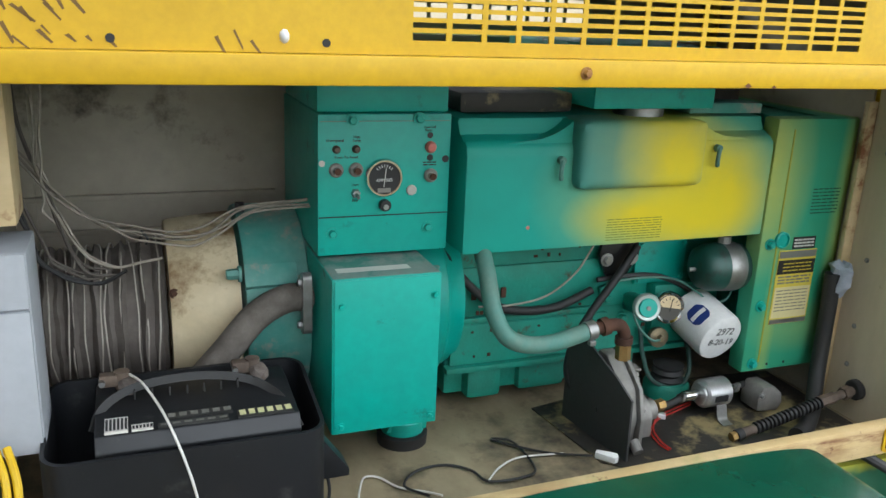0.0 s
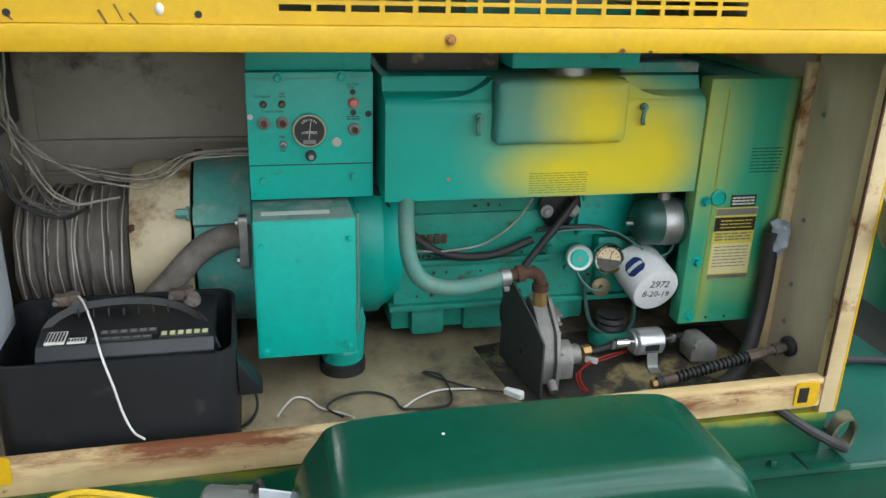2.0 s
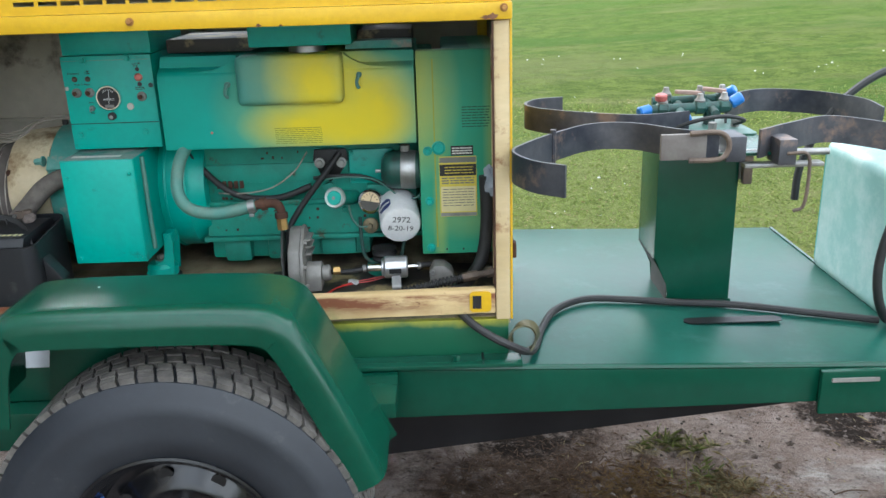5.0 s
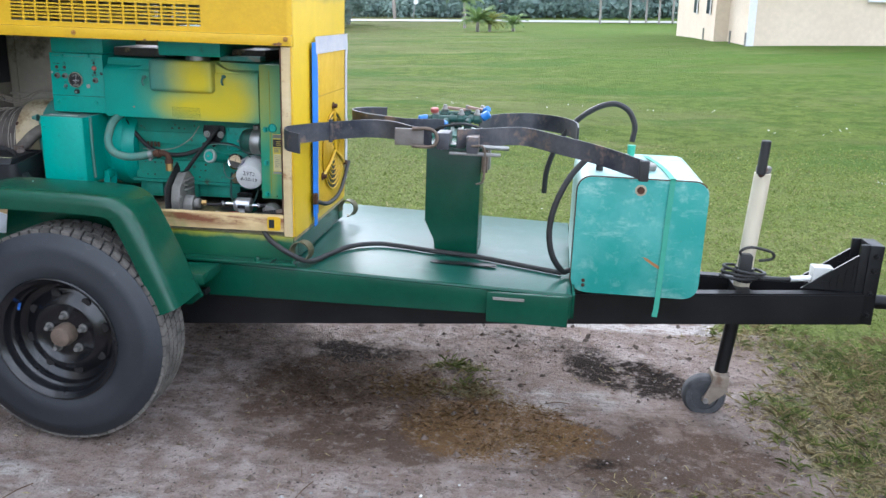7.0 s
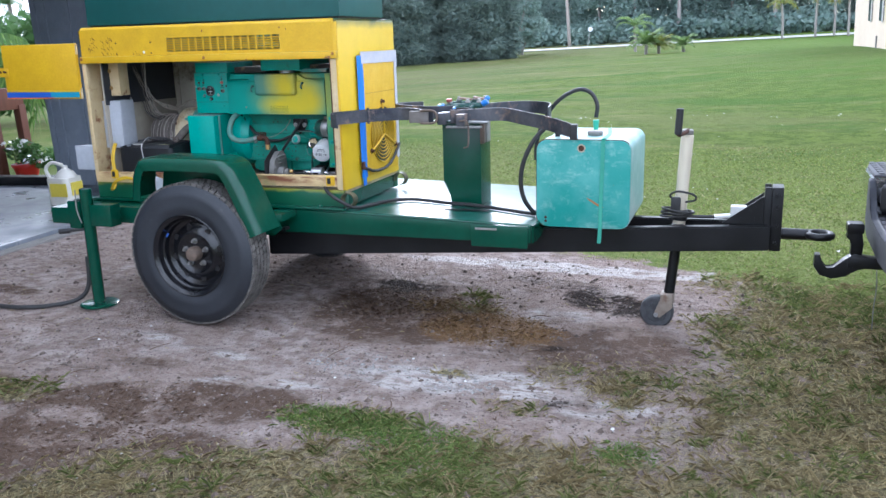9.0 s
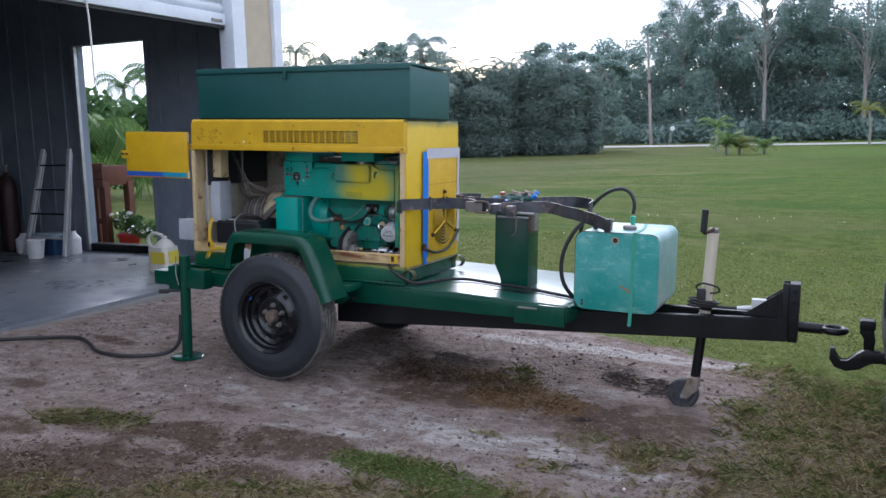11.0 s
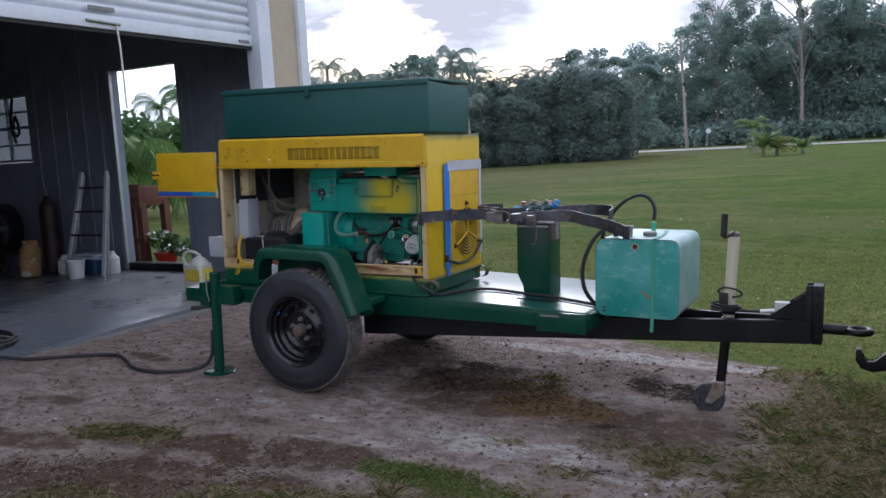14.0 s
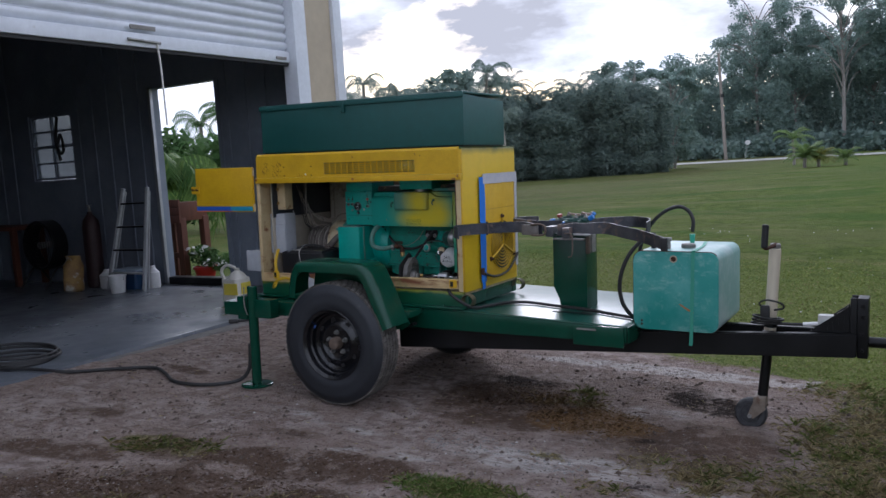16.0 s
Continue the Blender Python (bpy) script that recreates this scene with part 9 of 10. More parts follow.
# ---- clamp bands on the bottle post ----
def build_bands():
    b = thing("bottle_clamp", (2.1, 1.5, 1.191), "scuffed steel clamp bands bolted to the post top", "clamp")
    z = 1.226
    for pts, label in (
        ([(2.03, 1.20, z), (1.95, 1.235, z), (1.85, 1.345, z), (1.74, 1.355, z), (1.63, 1.25, z), (1.54, 1.13, z), (1.502, 1.045, z), (1.535, 0.945, z), (1.60, 0.885, z)], ""),
        ([(2.04, 1.50, z), (1.90, 1.465, z), (1.78, 1.515, z), (1.66, 1.60, z), (1.60, 1.70, z), (1.64, 1.80, z), (1.73, 1.83, z)], ""),
        ([(2.13, 1.20, z), (2.24, 1.285, z), (2.38, 1.36, z), (2.52, 1.27, z - 0.012), (2.66, 1.20, z - 0.03), (2.77, 1.13, z - 0.05), (2.835, 1.08, z - 0.062)], ""),
        ([(2.18, 1.60, z), (2.24, 1.76, z), (2.38, 1.87, z), (2.52, 1.79, z), (2.59, 1.63, z), (2.60, 1.52, z - 0.01)], ""),
    ):
        part("band", ribbon(pts, 0.072, 0.007), SCUFFED, b, "curved scuffed steel band")
    part("hinge_rod", rod((1.62, 1.236, z - 0.045), (1.62, 1.236, z + 0.045), 0.008, 8), SCUFFED, b)
    part("band_tip", box(2.815, 2.85, 1.065, 1.095, z - 0.10, z - 0.025, 0.003), HOSE, b)
    # clamping lever and lugs between the bands
    part("lug", box(1.885, 2.000, 1.200, 1.215, z - 0.036, z + 0.030, 0.004), surface("rust_stained_plate", (0.17, 0.155, 0.14), (0.12, 0.10, 0.09), 0.55, 0.2, scale=16, wear=(0.26, 0.07, 0.045), wear_at=(0.60, 0.70), wear_scale=12), b, "worn steel buckle plate")
    part("buckle_loop", tube([(1.955, 1.196, z + 0.032), (2.02, 1.194, z + 0.034), (2.048, 1.194, z + 0.018), (2.052, 1.194, z - 0.012), (2.03, 1.194, z - 0.034), (1.955, 1.196, z - 0.036)], 0.0068, 9), HUB, b)
    part("lug", box(2.05, 2.10, 1.20, 1.30, z - 0.045, z + 0.02, 0.005), SCUFFED, b)
    part("lug", box(2.17, 2.215, 1.17, 1.25, z - 0.05, z + 0.015, 0.005), SCUFFED, b)
    part("screw_bar", rod((2.04, 1.245, z - 0.03), (2.33, 1.25, z - 0.035), 0.009, 10), STEEL, b)
    part("pin_lever", tube([(2.19, 1.17, z - 0.02), (2.235, 1.16, z - 0.02), (2.245, 1.16, z - 0.07), (2.24, 1.16, z - 0.15), (2.215, 1.16, z - 0.165)], 0.0045, 8), HUB, b)
    part("flat_plate", box(2.10, 2.30, 1.20, 1.235, z - 0.062, z - 0.052, 0.002), STEEL, b)
    part("drop_plate", box(2.206, 2.232, 1.49, 1.512, 1.045, 1.19, 0.003), HUB, b)
    part("arm_plate", box(2.0, 2.22, 1.22, 1.62, z - 0.034, z - 0.026, 0.003), GREEN, b)
    part("tray", prism(rounded(1.96, 2.22, 1.44, 1.73, 0.02), "z", 1.1905, 1.204, 0.002), surface("scuffed_pale_plate", (0.10, 0.20, 0.17), (0.03, 0.10, 0.07), 0.35, scale=9), b)
    mf = thing("valve_manifold", (2.07, 1.60, 1.205), "grimy teal valve manifold with blue, red and tan handles", "manifold")
    BLUE_VALVE, RED_VALVE = plain("blue_enamel", (0.02, 0.15, 0.45), 0.4), plain("worn_red_enamel", (0.30, 0.07, 0.06), 0.5)
    TAN = surface("rusty_tan_handle", (0.30, 0.19, 0.15), (0.22, 0.15, 0.12), 0.6, scale=40)
    part("pipe", rod((1.95, 1.60, 1.250), (2.19, 1.60, 1.256), 0.015, 12), VALVE_GRIME, mf)
    part("pipe", rod((1.98, 1.68, 1.262), (2.20, 1.67, 1.268), 0.013, 12), VALVE_GRIME, mf)
    part("cross_pipe", rod((2.03, 1.54, 1.240), (2.06, 1.70, 1.258), 0.013, 10), VALVE_GRIME, mf)
    part("cross_pipe", rod((2.13, 1.54, 1.242), (2.14, 1.70, 1.262), 0.013, 10), VALVE_GRIME, mf)
    for x, y in ((2.04, 1.60), (2.13, 1.60), (2.08, 1.675)):
        part("riser", rod((x, y, 1.204), (x, y, 1.255), 0.017, 12), VALVE_GRIME, mf)
    for x, y, z in ((1.99, 1.60, 1.252), (2.10, 1.60, 1.254), (2.17, 1.60, 1.256), (2.02, 1.68, 1.264), (2.12, 1.675, 1.266), (2.185, 1.67, 1.268)):
        vb = part("valve", revolve([(0.014, 0), (0.021, 0.006), (0.021, 0.030), (0.014, 0.036)], (x - 0.018, y, z), (1, 0, 0.02), 8), VALVE_GRIME, mf)
        part("bonnet", revolve([(0.014, 0), (0.016, 0.008), (0.010, 0.014), (0.008, 0.026)], (x, y, z + 0.014), (0, -0.1, 1), 10), DULL, vb)
    for p, q, r, m in (((1.955, 1.60, 1.252), (1.918, 1.585, 1.246), 0.016, BLUE_VALVE), ((2.04, 1.535, 1.238), (2.035, 1.505, 1.234), 0.016, BLUE_VALVE), ((2.19, 1.60, 1.262), (2.222, 1.60, 1.282), 0.018, BLUE_VALVE), ((2.19, 1.66, 1.28), (2.215, 1.64, 1.300), 0.014, BLUE_VALVE), ((1.985, 1.60, 1.276), (1.985, 1.597, 1.296), 0.018, RED_VALVE)):
        part("cap", rod(p, q, r, 12, bevel=0.004), m, mf)
    for x, y, z, w, turn in ((2.075, 1.64, 1.292, 0.040, 0.2), (2.155, 1.645, 1.296, 0.034, -0.3)):
        hb = box(-w, w, -0.010, 0.010, -0.006, 0.006, 0.004)
        bmesh.ops.transform(hb, matrix=pose(x, y, z, 0, 6, math.degrees(turn)), verts=hb.verts)
        part("lever", hb, TAN, mf, "tan lever handle")
    for x, y in ((2.00, 1.52), (2.11, 1.505), (2.19, 1.55), (2.05, 1.71)):
        part("hex_nut", rod((x, y, 1.2045), (x, y - 0.002, 1.226), 0.012, 6), DULL, mf)
    part("gas_tube", tube([(2.18, 1.53, 1.215), (2.19, 1.48, 1.235), (2.13, 1.46, 1.250), (2.06, 1.47, 1.240), (2.00, 1.49, 1.216)], 0.006, 7), HOSE, mf, "thin black tube")
    part("tag", box(1.965, 2.005, 1.50, 1.53, 1.205, 1.222, 0.002), WHITE, mf, "white tag")


build_bands()


# ---- the pickup truck backed up to the tow bar ----
def rounded_plate(m, w, h, proud):
    """A rounded square plate about the origin of m, standing proud along its y axis both ways."""
    bm = prism(rounded(-w, w, -h, h, 0.3 * w), "y", -proud, proud, 0.004)
    bmesh.ops.transform(bm, matrix=m, verts=bm.verts)
    return bm


def build_truck():
    t = thing("pickup_truck", (5.5, 1.30, -0.10), "gunmetal grey pickup truck with chrome rear bumper", "truck")
    YC, G = 1.30, -0.115
    # A darker copy of the body colour, for the corners and name shelf.
    DARK = surface("darker_gunmetal", (0.022, 0.026, 0.030), (0.026, 0.030, 0.034), 0.20, 0.3, scale=2, bump=0.0)
    DARK_PLASTIC = surface("dark_bumper_plastic", (0.030, 0.032, 0.040), (0.045, 0.047, 0.056), 0.6, scale=20, bump=0.3, bump_scale=90)
    BUMPER = surface("scuffed_chrome", (0.74, 0.75, 0.76), (0.66, 0.67, 0.68), 0.08, 1.0, scale=3, wear=(0.30, 0.29, 0.27), wear_at=(0.64, 0.74), wear_scale=4, bump=0.02, rough_to=0.2)
    # tailgate: a pressed panel with a rolled top lip
    tg = part("tailgate", prism([(4.56, 0.93), (4.485, 0.93), (4.472, 0.96), (4.482, 1.08), (4.466, 1.12), (4.461, 1.22), (4.461, 1.30), (4.463, 1.36), (4.467, 1.42), (4.474, 1.475), (4.484, 1.53), (4.494, 1.57), (4.490, 1.600), (4.452, 1.616), (4.422, 1.634), (4.418, 1.652), (4.437, 1.675), (4.56, 1.695)], "y", 0.445, 2.155, 0.006), GUNMETAL, t, "gunmetal tailgate with pale badges")
    part("spoiler_cap", prism([(4.42, 1.678), (4.435, 1.692), (4.56, 1.712), (4.56, 1.697), (4.445, 1.680)], "y", 0.442, 2.158, 0.002), GUNMETAL, tg, "gunmetal spoiler cap")
    part("name_shelf", prism([(4.462, 1.105), (4.448, 1.098), (4.462, 1.075)], "y", 0.62, 1.02, 0.002), DARK, tg)
    hd = part("tailgate_handle", prism(rounded(1.285, 1.595, 1.395, 1.53, 0.02), "x", 4.450, 4.485, 0.003), ALU, tg, "silver tailgate handle surround")
    part("grip_recess", prism(rounded(1.36, 1.57, 1.412, 1.512, 0.016), "x", 4.4465, 4.4495), INK, hd)
    part("grip", prism([(4.446, 1.505), (4.425, 1.495), (4.418, 1.475), (4.432, 1.462), (4.446, 1.462)], "y", 1.375, 1.555, 0.004), BLACK, hd, "black pull grip")
    part("key_lock", rod((4.452, 1.322, 1.455), (4.446, 1.322, 1.455), 0.013, 12), BLACK, hd)
    # raised maker's letters as plain upright shapes
    LETTER = plain("pale_chrome", (0.36, 0.38, 0.39), 0.22, 0.8)
    for k in range(6):
        y = 1.19 - 0.118 * k
        z = 1.137 - 0.004 * k
        bm = box(4.4535, 4.459, y - 0.022, y - 0.004, z, z + 0.066, 0.002)
        box(4.4535, 4.459, y - 0.088, y - 0.070, z, z + 0.066, 0.002, bm=bm)
        box(4.4540, 4.4588, y - 0.070, y - 0.022, z + (0.050 if k % 2 else 0.002), z + (0.063 if k % 2 else 0.015), 0.002, bm=bm)
        part("name_bar", bm, LETTER, tg, "pale chrome raised letter shape")
    for k in range(3):
        part("badge_bar", box(4.45, 4.457, 2.06 + 0.042 * k, 2.088 + 0.042 * k, 1.22, 1.25, 0.002), ALU, tg)
    for y in (0.60, 1.98):
        part("rubber_stop", box(4.475, 4.483, y, y + 0.05, 1.03, 1.06, 0.003), HOSE, tg)
    # tail lamps
    for y0, y1, s in ((0.105, 0.442, 1), (2.158, 2.485, -1)):
        a, b = (y0, y1) if s > 0 else (y1, y0)
        out = [(b, 4.478), (b - s * 0.05, 4.492), (b - s * 0.12, 4.535), (b - s * 0.19, 4.605), (a, 4.74), (b, 4.74)]
        bm = bmesh.new()
        prism([(q, p) for p, q in out], "z", 1.005, 1.585, 0.012, 3, bm=bm)
        for v in bm.verts:
            f = (v.co.z - 1.005) / 0.58
            v.co.x += 0.012 * math.sin(f * 3.1) * -1 + 0.02 * f
            v.co.y += s * 0.05 * f * (1 if abs(v.co.y - a) < 0.12 else 0)
        lp = part("tail_lamp", bm, TAIL_RED, t, "red tail lamp with clear insert")
        ins = [(4.486, b - s * 0.045), (4.528, b - s * 0.12), (4.598, b - s * 0.19), (4.625, b - s * 0.18), (4.52, b - s * 0.04)]
        part("clear_insert", prism(ins if s > 0 else ins[::-1], "z", 1.215, 1.325, 0.004), TAIL_CLEAR, lp)
        for k in range(9):
            z = 1.03 + 0.018 * k
            rib = [(4.474, b - s * 0.012), (4.487, b - s * 0.052), (4.529, b - s * 0.121), (4.54, b - s * 0.115), (4.50, b - s * 0.045)]
            part("lens_rib", prism(rib if s > 0 else rib[::-1], "z", z, z + 0.006), TAIL_RED, lp)
        part("corner_panel", prism([(q, p) for p, q in out], "z", 0.862, 1.002, 0.008), DARK, t, "darker body corner")
    # bed sides with wheel openings, cab, bonnet
    for y0, y1, s in ((0.085, 0.30, -1), (2.29, 2.505, 1)):
        arch = [(5.75 + 0.50 * math.cos(radians(180 - k * 15)), 0.46 + 0.50 * math.sin(radians(180 - k * 15))) for k in range(13)]
        body = [(4.76, 1.70), (4.66, 1.66), (4.66, 1.60), (4.76, 1.595), (4.76, 1.0), (4.60, 1.0), (4.60, 0.86), (5.2, 0.52)] + [p for p in arch if p[1] >= 0.50] + [(6.3, 0.50), (7.25, 0.50), (7.25, 1.74), (6.2, 1.73)]
        bm = prism(body, "y", y0, y1, 0.012)
        for v in bm.verts:
            if v.co.z > 1.2 and abs(v.co.y - (y0 if s < 0 else y1)) < 0.05:
                v.co.y -= s * 0.05 * (v.co.z - 1.2) / 0.5
        part("bed_side", bm, GUNMETAL, t)
    part("bed_floor", box(4.67, 7.24, 0.302, 2.288, 0.93, 1.00, 0.004), HOSE, t, "black bed liner")
    part("bed_front", box(7.16, 7.24, 0.302, 2.288, 1.001, 1.70, 0.006), GUNMETAL, t)
    cab = prism([(7.27, 0.50), (7.27, 1.70), (7.36, 2.16), (7.60, 2.235), (8.75, 2.21), (9.60, 1.72), (11.0, 1.60), (11.22, 1.45), (11.25, 0.62), (10.98, 0.52)] + [(10.42 + 0.50 * math.cos(radians(k * 20)), 0.46 + 0.50 * math.sin(radians(k * 20))) for k in range(1, 9)] + [(9.85, 0.50)], "y", 0.09, 2.50, 0.03, 3)
    for v in cab.verts:
        if v.co.z > 1.70:
            v.co.y += (YC - v.co.y) * 0.28 * (v.co.z - 1.70) / 0.5
    cb = part("cab", cab, GUNMETAL, t)
    part("rear_glass", prism([(7.272, 1.76), (7.285, 1.76), (7.375, 2.13), (7.362, 2.13)], "y", 0.42, 2.18), GLASS_DARK, cb, "dark rear window")
    for y in (0.118, 2.462):
        part("side_glass", prism([(7.5, 1.745), (9.35, 1.745), (8.72, 2.10), (7.62, 2.12)], "y", y, y + 0.02), GLASS_DARK, cb)
    for x in (5.75, 10.42):
        for y0, s in ((0.11, -1), (2.48, 1)):
            w = part("wheel", revolve([(0.27, 0.03), (0.30, 0.01), (0.38, 0.0), (0.445, 0.03), (0.455, 0.06), (0.455, 0.22), (0.44, 0.27), (0.30, 0.28), (0.27, 0.25)], (x, y0, 0.455 + G), (0, -s, 0), 40, loop=True), RUBBER, t, "black truck tyre")
            part("rim", revolve([(0.27, 0.03), (0.24, 0.05), (0.20, 0.045), (0.08, 0.03), (0.0, 0.03)], (x, y0, 0.455 + G), (0, -s, 0), 30, caps=(False, False)), ALU, w, "alloy rim")
    part("underbody", box(4.75, 11.0, 0.45, 2.15, 0.40, 0.62, 0.02), HOSE, t)
    part("rear_axle", rod((5.75, 0.35, 0.33), (5.75, 2.25, 0.33), 0.06, 12), HOSE, t)
    # the bumper: two swept chrome wings, a dark cover with horns between them, a step behind it
    outline = [(0.575, 4.311), (0.72, 4.312), (0.86, 4.316), (0.97, 4.325), (1.04, 4.342), (1.09, 4.372), (1.12, 4.415), (1.136, 4.48), (1.142, 4.58), (1.142, 4.88)]
    for s in (-1, 1):
        bm = bmesh.new()
        rows = []
        for k, (off, x) in enumerate(outline):
            a, b = outline[max(0, k - 1)], outline[min(len(outline) - 1, k + 1)]
            d = Vector((b[1] - a[1], b[0] - a[0])).normalized()
            inward = Vector((d.y, -d.x))
            low = 0.505 + 0.085 * clamp01((off - 0.55) / 0.55)
            section = [(0.11, 0.846), (0.012, 0.846), (0.003, 0.838), (-0.003, 0.80), (-0.004, 0.76), (0.002, 0.70), (0.014, 0.65), (0.036, 0.60), (0.066, (0.60 + low) / 2), (0.10, low), (0.13, low + 0.02)]
            rows.append([bm.verts.new((x + inward.x * q, YC + s * (off + inward.y * q), max(z, low))) for q, z in section])
        m = len(rows[0])
        for p, q in zip(rows, rows[1:]):
            for k in range(m):
                bm.faces.new((p[k], p[(k + 1) % m], q[(k + 1) % m], q[k]))
        bm.faces.new(rows[0])
        bm.faces.new(rows[-1][::-1])
        bmesh.ops.recalc_face_normals(bm, faces=bm.faces)
        wing = part("bumper_wing", bm, BUMPER, t, "scuffed chrome bumper wing")
        pad = [(x + 0.014, YC + s * (off - (0.018 if off > 1.0 else 0))) for off, x in outline] + [(4.585, YC + s * 1.06), (4.585, YC + s * 0.575)]
        pad = [p for p in pad if p[0] < 4.80]
        part("step_pad", prism(pad if s > 0 else pad[::-1], "z", 0.847, 0.860, 0.005), TRUCK_PLASTIC, wing, "grey textured step pad")
        for k in range(6):
            for j in range(4):
                y = YC + s * (0.625 + 0.078 * k)
                part("tread_bar", box(4.350 + 0.045 * j, 4.378 + 0.045 * j, y - 0.028, y + 0.028, 0.8605, 0.8665, 0.002), TRUCK_PLASTIC, wing)
        wall = [(4.336, YC + s * 0.60), (4.50, YC + s * 0.50), (4.50, YC + s * 0.574), (4.336, YC + s * 0.635)]
        part("recess_side", prism(wall if s > 0 else wall[::-1], "z", 0.565, 0.845, 0.003), DARK_PLASTIC, wing, "dark plastic recess wall")
    horn = [(0.60, 0.842), (0.550, 0.832), (0.520, 0.795), (0.495, 0.735), (0.450, 0.685), (0.37, 0.652), (0.0, 0.645)]
    under = [(0.0, 0.515), (0.45, 0.530), (0.56, 0.560), (0.60, 0.62)]
    face = [(YC + o, z) for o, z in horn] + [(YC - o, z) for o, z in horn[-2::-1]] + [(YC - o, z) for o, z in under[::-1]] + [(YC + o, z) for o, z in under[1:]]
    part("centre_cover", prism(face, "x", 4.300, 4.336, 0.010, 3), DARK_PLASTIC, t, "black plastic bumper cover with raised ends")
    step = part("centre_step", box(4.337, 4.50, YC - 0.59, YC + 0.59, 0.56, 0.640, 0.008), TRUCK_PLASTIC, t, "grey centre step")
    for k in range(9):
        for j in range(3):
            y = YC - 0.46 + 0.115 * k
            part("tread_bar", box(4.347 + 0.05 * j, 4.378 + 0.05 * j, y - 0.042, y + 0.042, 0.6405, 0.6465, 0.002), TRUCK_PLASTIC, step)
    part("plate_recess", box(4.502, 4.56, YC - 0.575, YC + 0.575, 0.50, 0.846, 0.004), DARK_PLASTIC, t)
    pad = part("centre_pad", box(4.470, 4.585, YC - 0.573, YC + 0.573, 0.847, 0.860, 0.004), TRUCK_PLASTIC, t, "grey textured pad over the plate")
    for k in range(9):
        y = YC - 0.50 + 0.125 * k
        part("tread_bar", box(4.478, 4.50, y - 0.04, y + 0.04, 0.8605, 0.8665, 0.002), TRUCK_PLASTIC, pad)
    pl = part("number_plate", prism(rounded(YC - 0.18, YC + 0.18, 0.652, 0.842, 0.012), "x", 4.464, 4.468), plain("plate_white", (0.62, 0.64, 0.62), 0.4), t, "white number plate with green and orange print")
    for y0, y1, z0, z1, m in ((-0.15, -0.06, 0.715, 0.780, STRAP), (-0.045, 0.045, 0.705, 0.785, ORANGE), (0.06, 0.15, 0.715, 0.780, STRAP), (-0.10, 0.10, 0.805, 0.825, STRAP)):
        part("plate_bar", box(4.4605, 4.4635, YC + y0, YC + y1, z0, z1), m, pl)
    part("plate_bracket", box(4.469, 4.503, YC - 0.10, YC + 0.10, 0.70, 0.80, 0.003), HOSE, t)
    turn = Matrix.Translation(Vector((4.412, YC + 0.548, 0.745))) @ Matrix.Rotation(math.atan2(0.10, -0.164) - math.pi / 2, 4, "Z")
    sk = part("tow_socket", rounded_plate(turn, 0.072, 0.072, 0.024), HOSE, t, "black square tow wiring socket")
    part("socket_cap", rounded_plate(turn, 0.040, 0.040, 0.040), GREY_PLASTIC, sk)
    part("flat_plug", rod((4.500, YC + 0.41, 0.745), (4.462, YC + 0.405, 0.745), 0.038, 16, bevel=0.006), HOSE, t, "round black wiring plug")
    # receiver and pintle hook
    hk = part("hitch_receiver", box(4.44, 4.90, 1.49, 1.61, 0.395, 0.505, 0.008), BLACK, t, "black hitch receiver")
    part("collar", box(4.425, 4.46, 1.475, 1.625, 0.382, 0.518, 0.006), BLACK, hk)
    ph = part("pintle_hook", box(4.19, 4.43, 1.515, 1.585, 0.420, 0.482, 0.010), BLACK, t, "black forged pintle hook")
    part("hook_bar", prism([(4.30, 0.48), (4.22, 0.50), (4.17, 0.46), (4.13, 0.415), (4.09, 0.41), (4.065, 0.44), (4.06, 0.485), (4.033, 0.485), (4.030, 0.42), (4.06, 0.375), (4.12, 0.358), (4.19, 0.375), (4.24, 0.42), (4.30, 0.425)], "y", 1.518, 1.582, 0.006), BLACK, ph)
    part("latch", prism([(4.20, 0.49), (4.255, 0.49), (4.26, 0.55), (4.245, 0.625), (4.185, 0.635), (4.175, 0.585), (4.205, 0.56)], "y", 1.522, 1.578, 0.006), BLACK, ph)
    part("latch_cap", prism(rounded(4.175, 4.255, 0.605, 0.66, 0.012), "y", 1.512, 1.588, 0.004), BLACK, ph)
    part("pin", rod((4.37, 1.46, 0.452), (4.37, 1.64, 0.452), 0.012, 10), STEEL, ph)
    part("safety_chain", tube([(4.33, 1.515, 0.42), (4.335, 1.505, 0.33), (4.33, 1.50, 0.22), (4.332, 1.50, 0.10)], 0.003, 6), STEEL, ph, "thin hanging chain")


build_truck()


# ---- grass, straw and litter ----
STRAW = leaf_material("dry_straw", (0.15, 0.118, 0.060), (0.52, 0.440, 0.235), (0.29, 0.230, 0.118))
GREEN_BLADE = leaf_material("green_grass_blades", (0.070, 0.098, 0.026), (0.27, 0.31, 0.095), (0.16, 0.185, 0.058))
LAWN_BLADE = leaf_material("mown_lawn_blades", (0.082, 0.122, 0.020), (0.300, 0.360, 0.094), (0.195, 0.250, 0.062))
LUSH_BLADE = leaf_material("lush_grass_blades", (0.085, 0.155, 0.034), (0.245, 0.340, 0.090), (0.155, 0.240, 0.058))
LITTER = leaf_material("brown_needle_litter", (0.060, 0.038, 0.026), (0.210, 0.135, 0.085), (0.120, 0.075, 0.048))
RUSSET = leaf_material("russet_straw", (0.110, 0.064, 0.028), (0.340, 0.225, 0.095), (0.215, 0.135, 0.058))


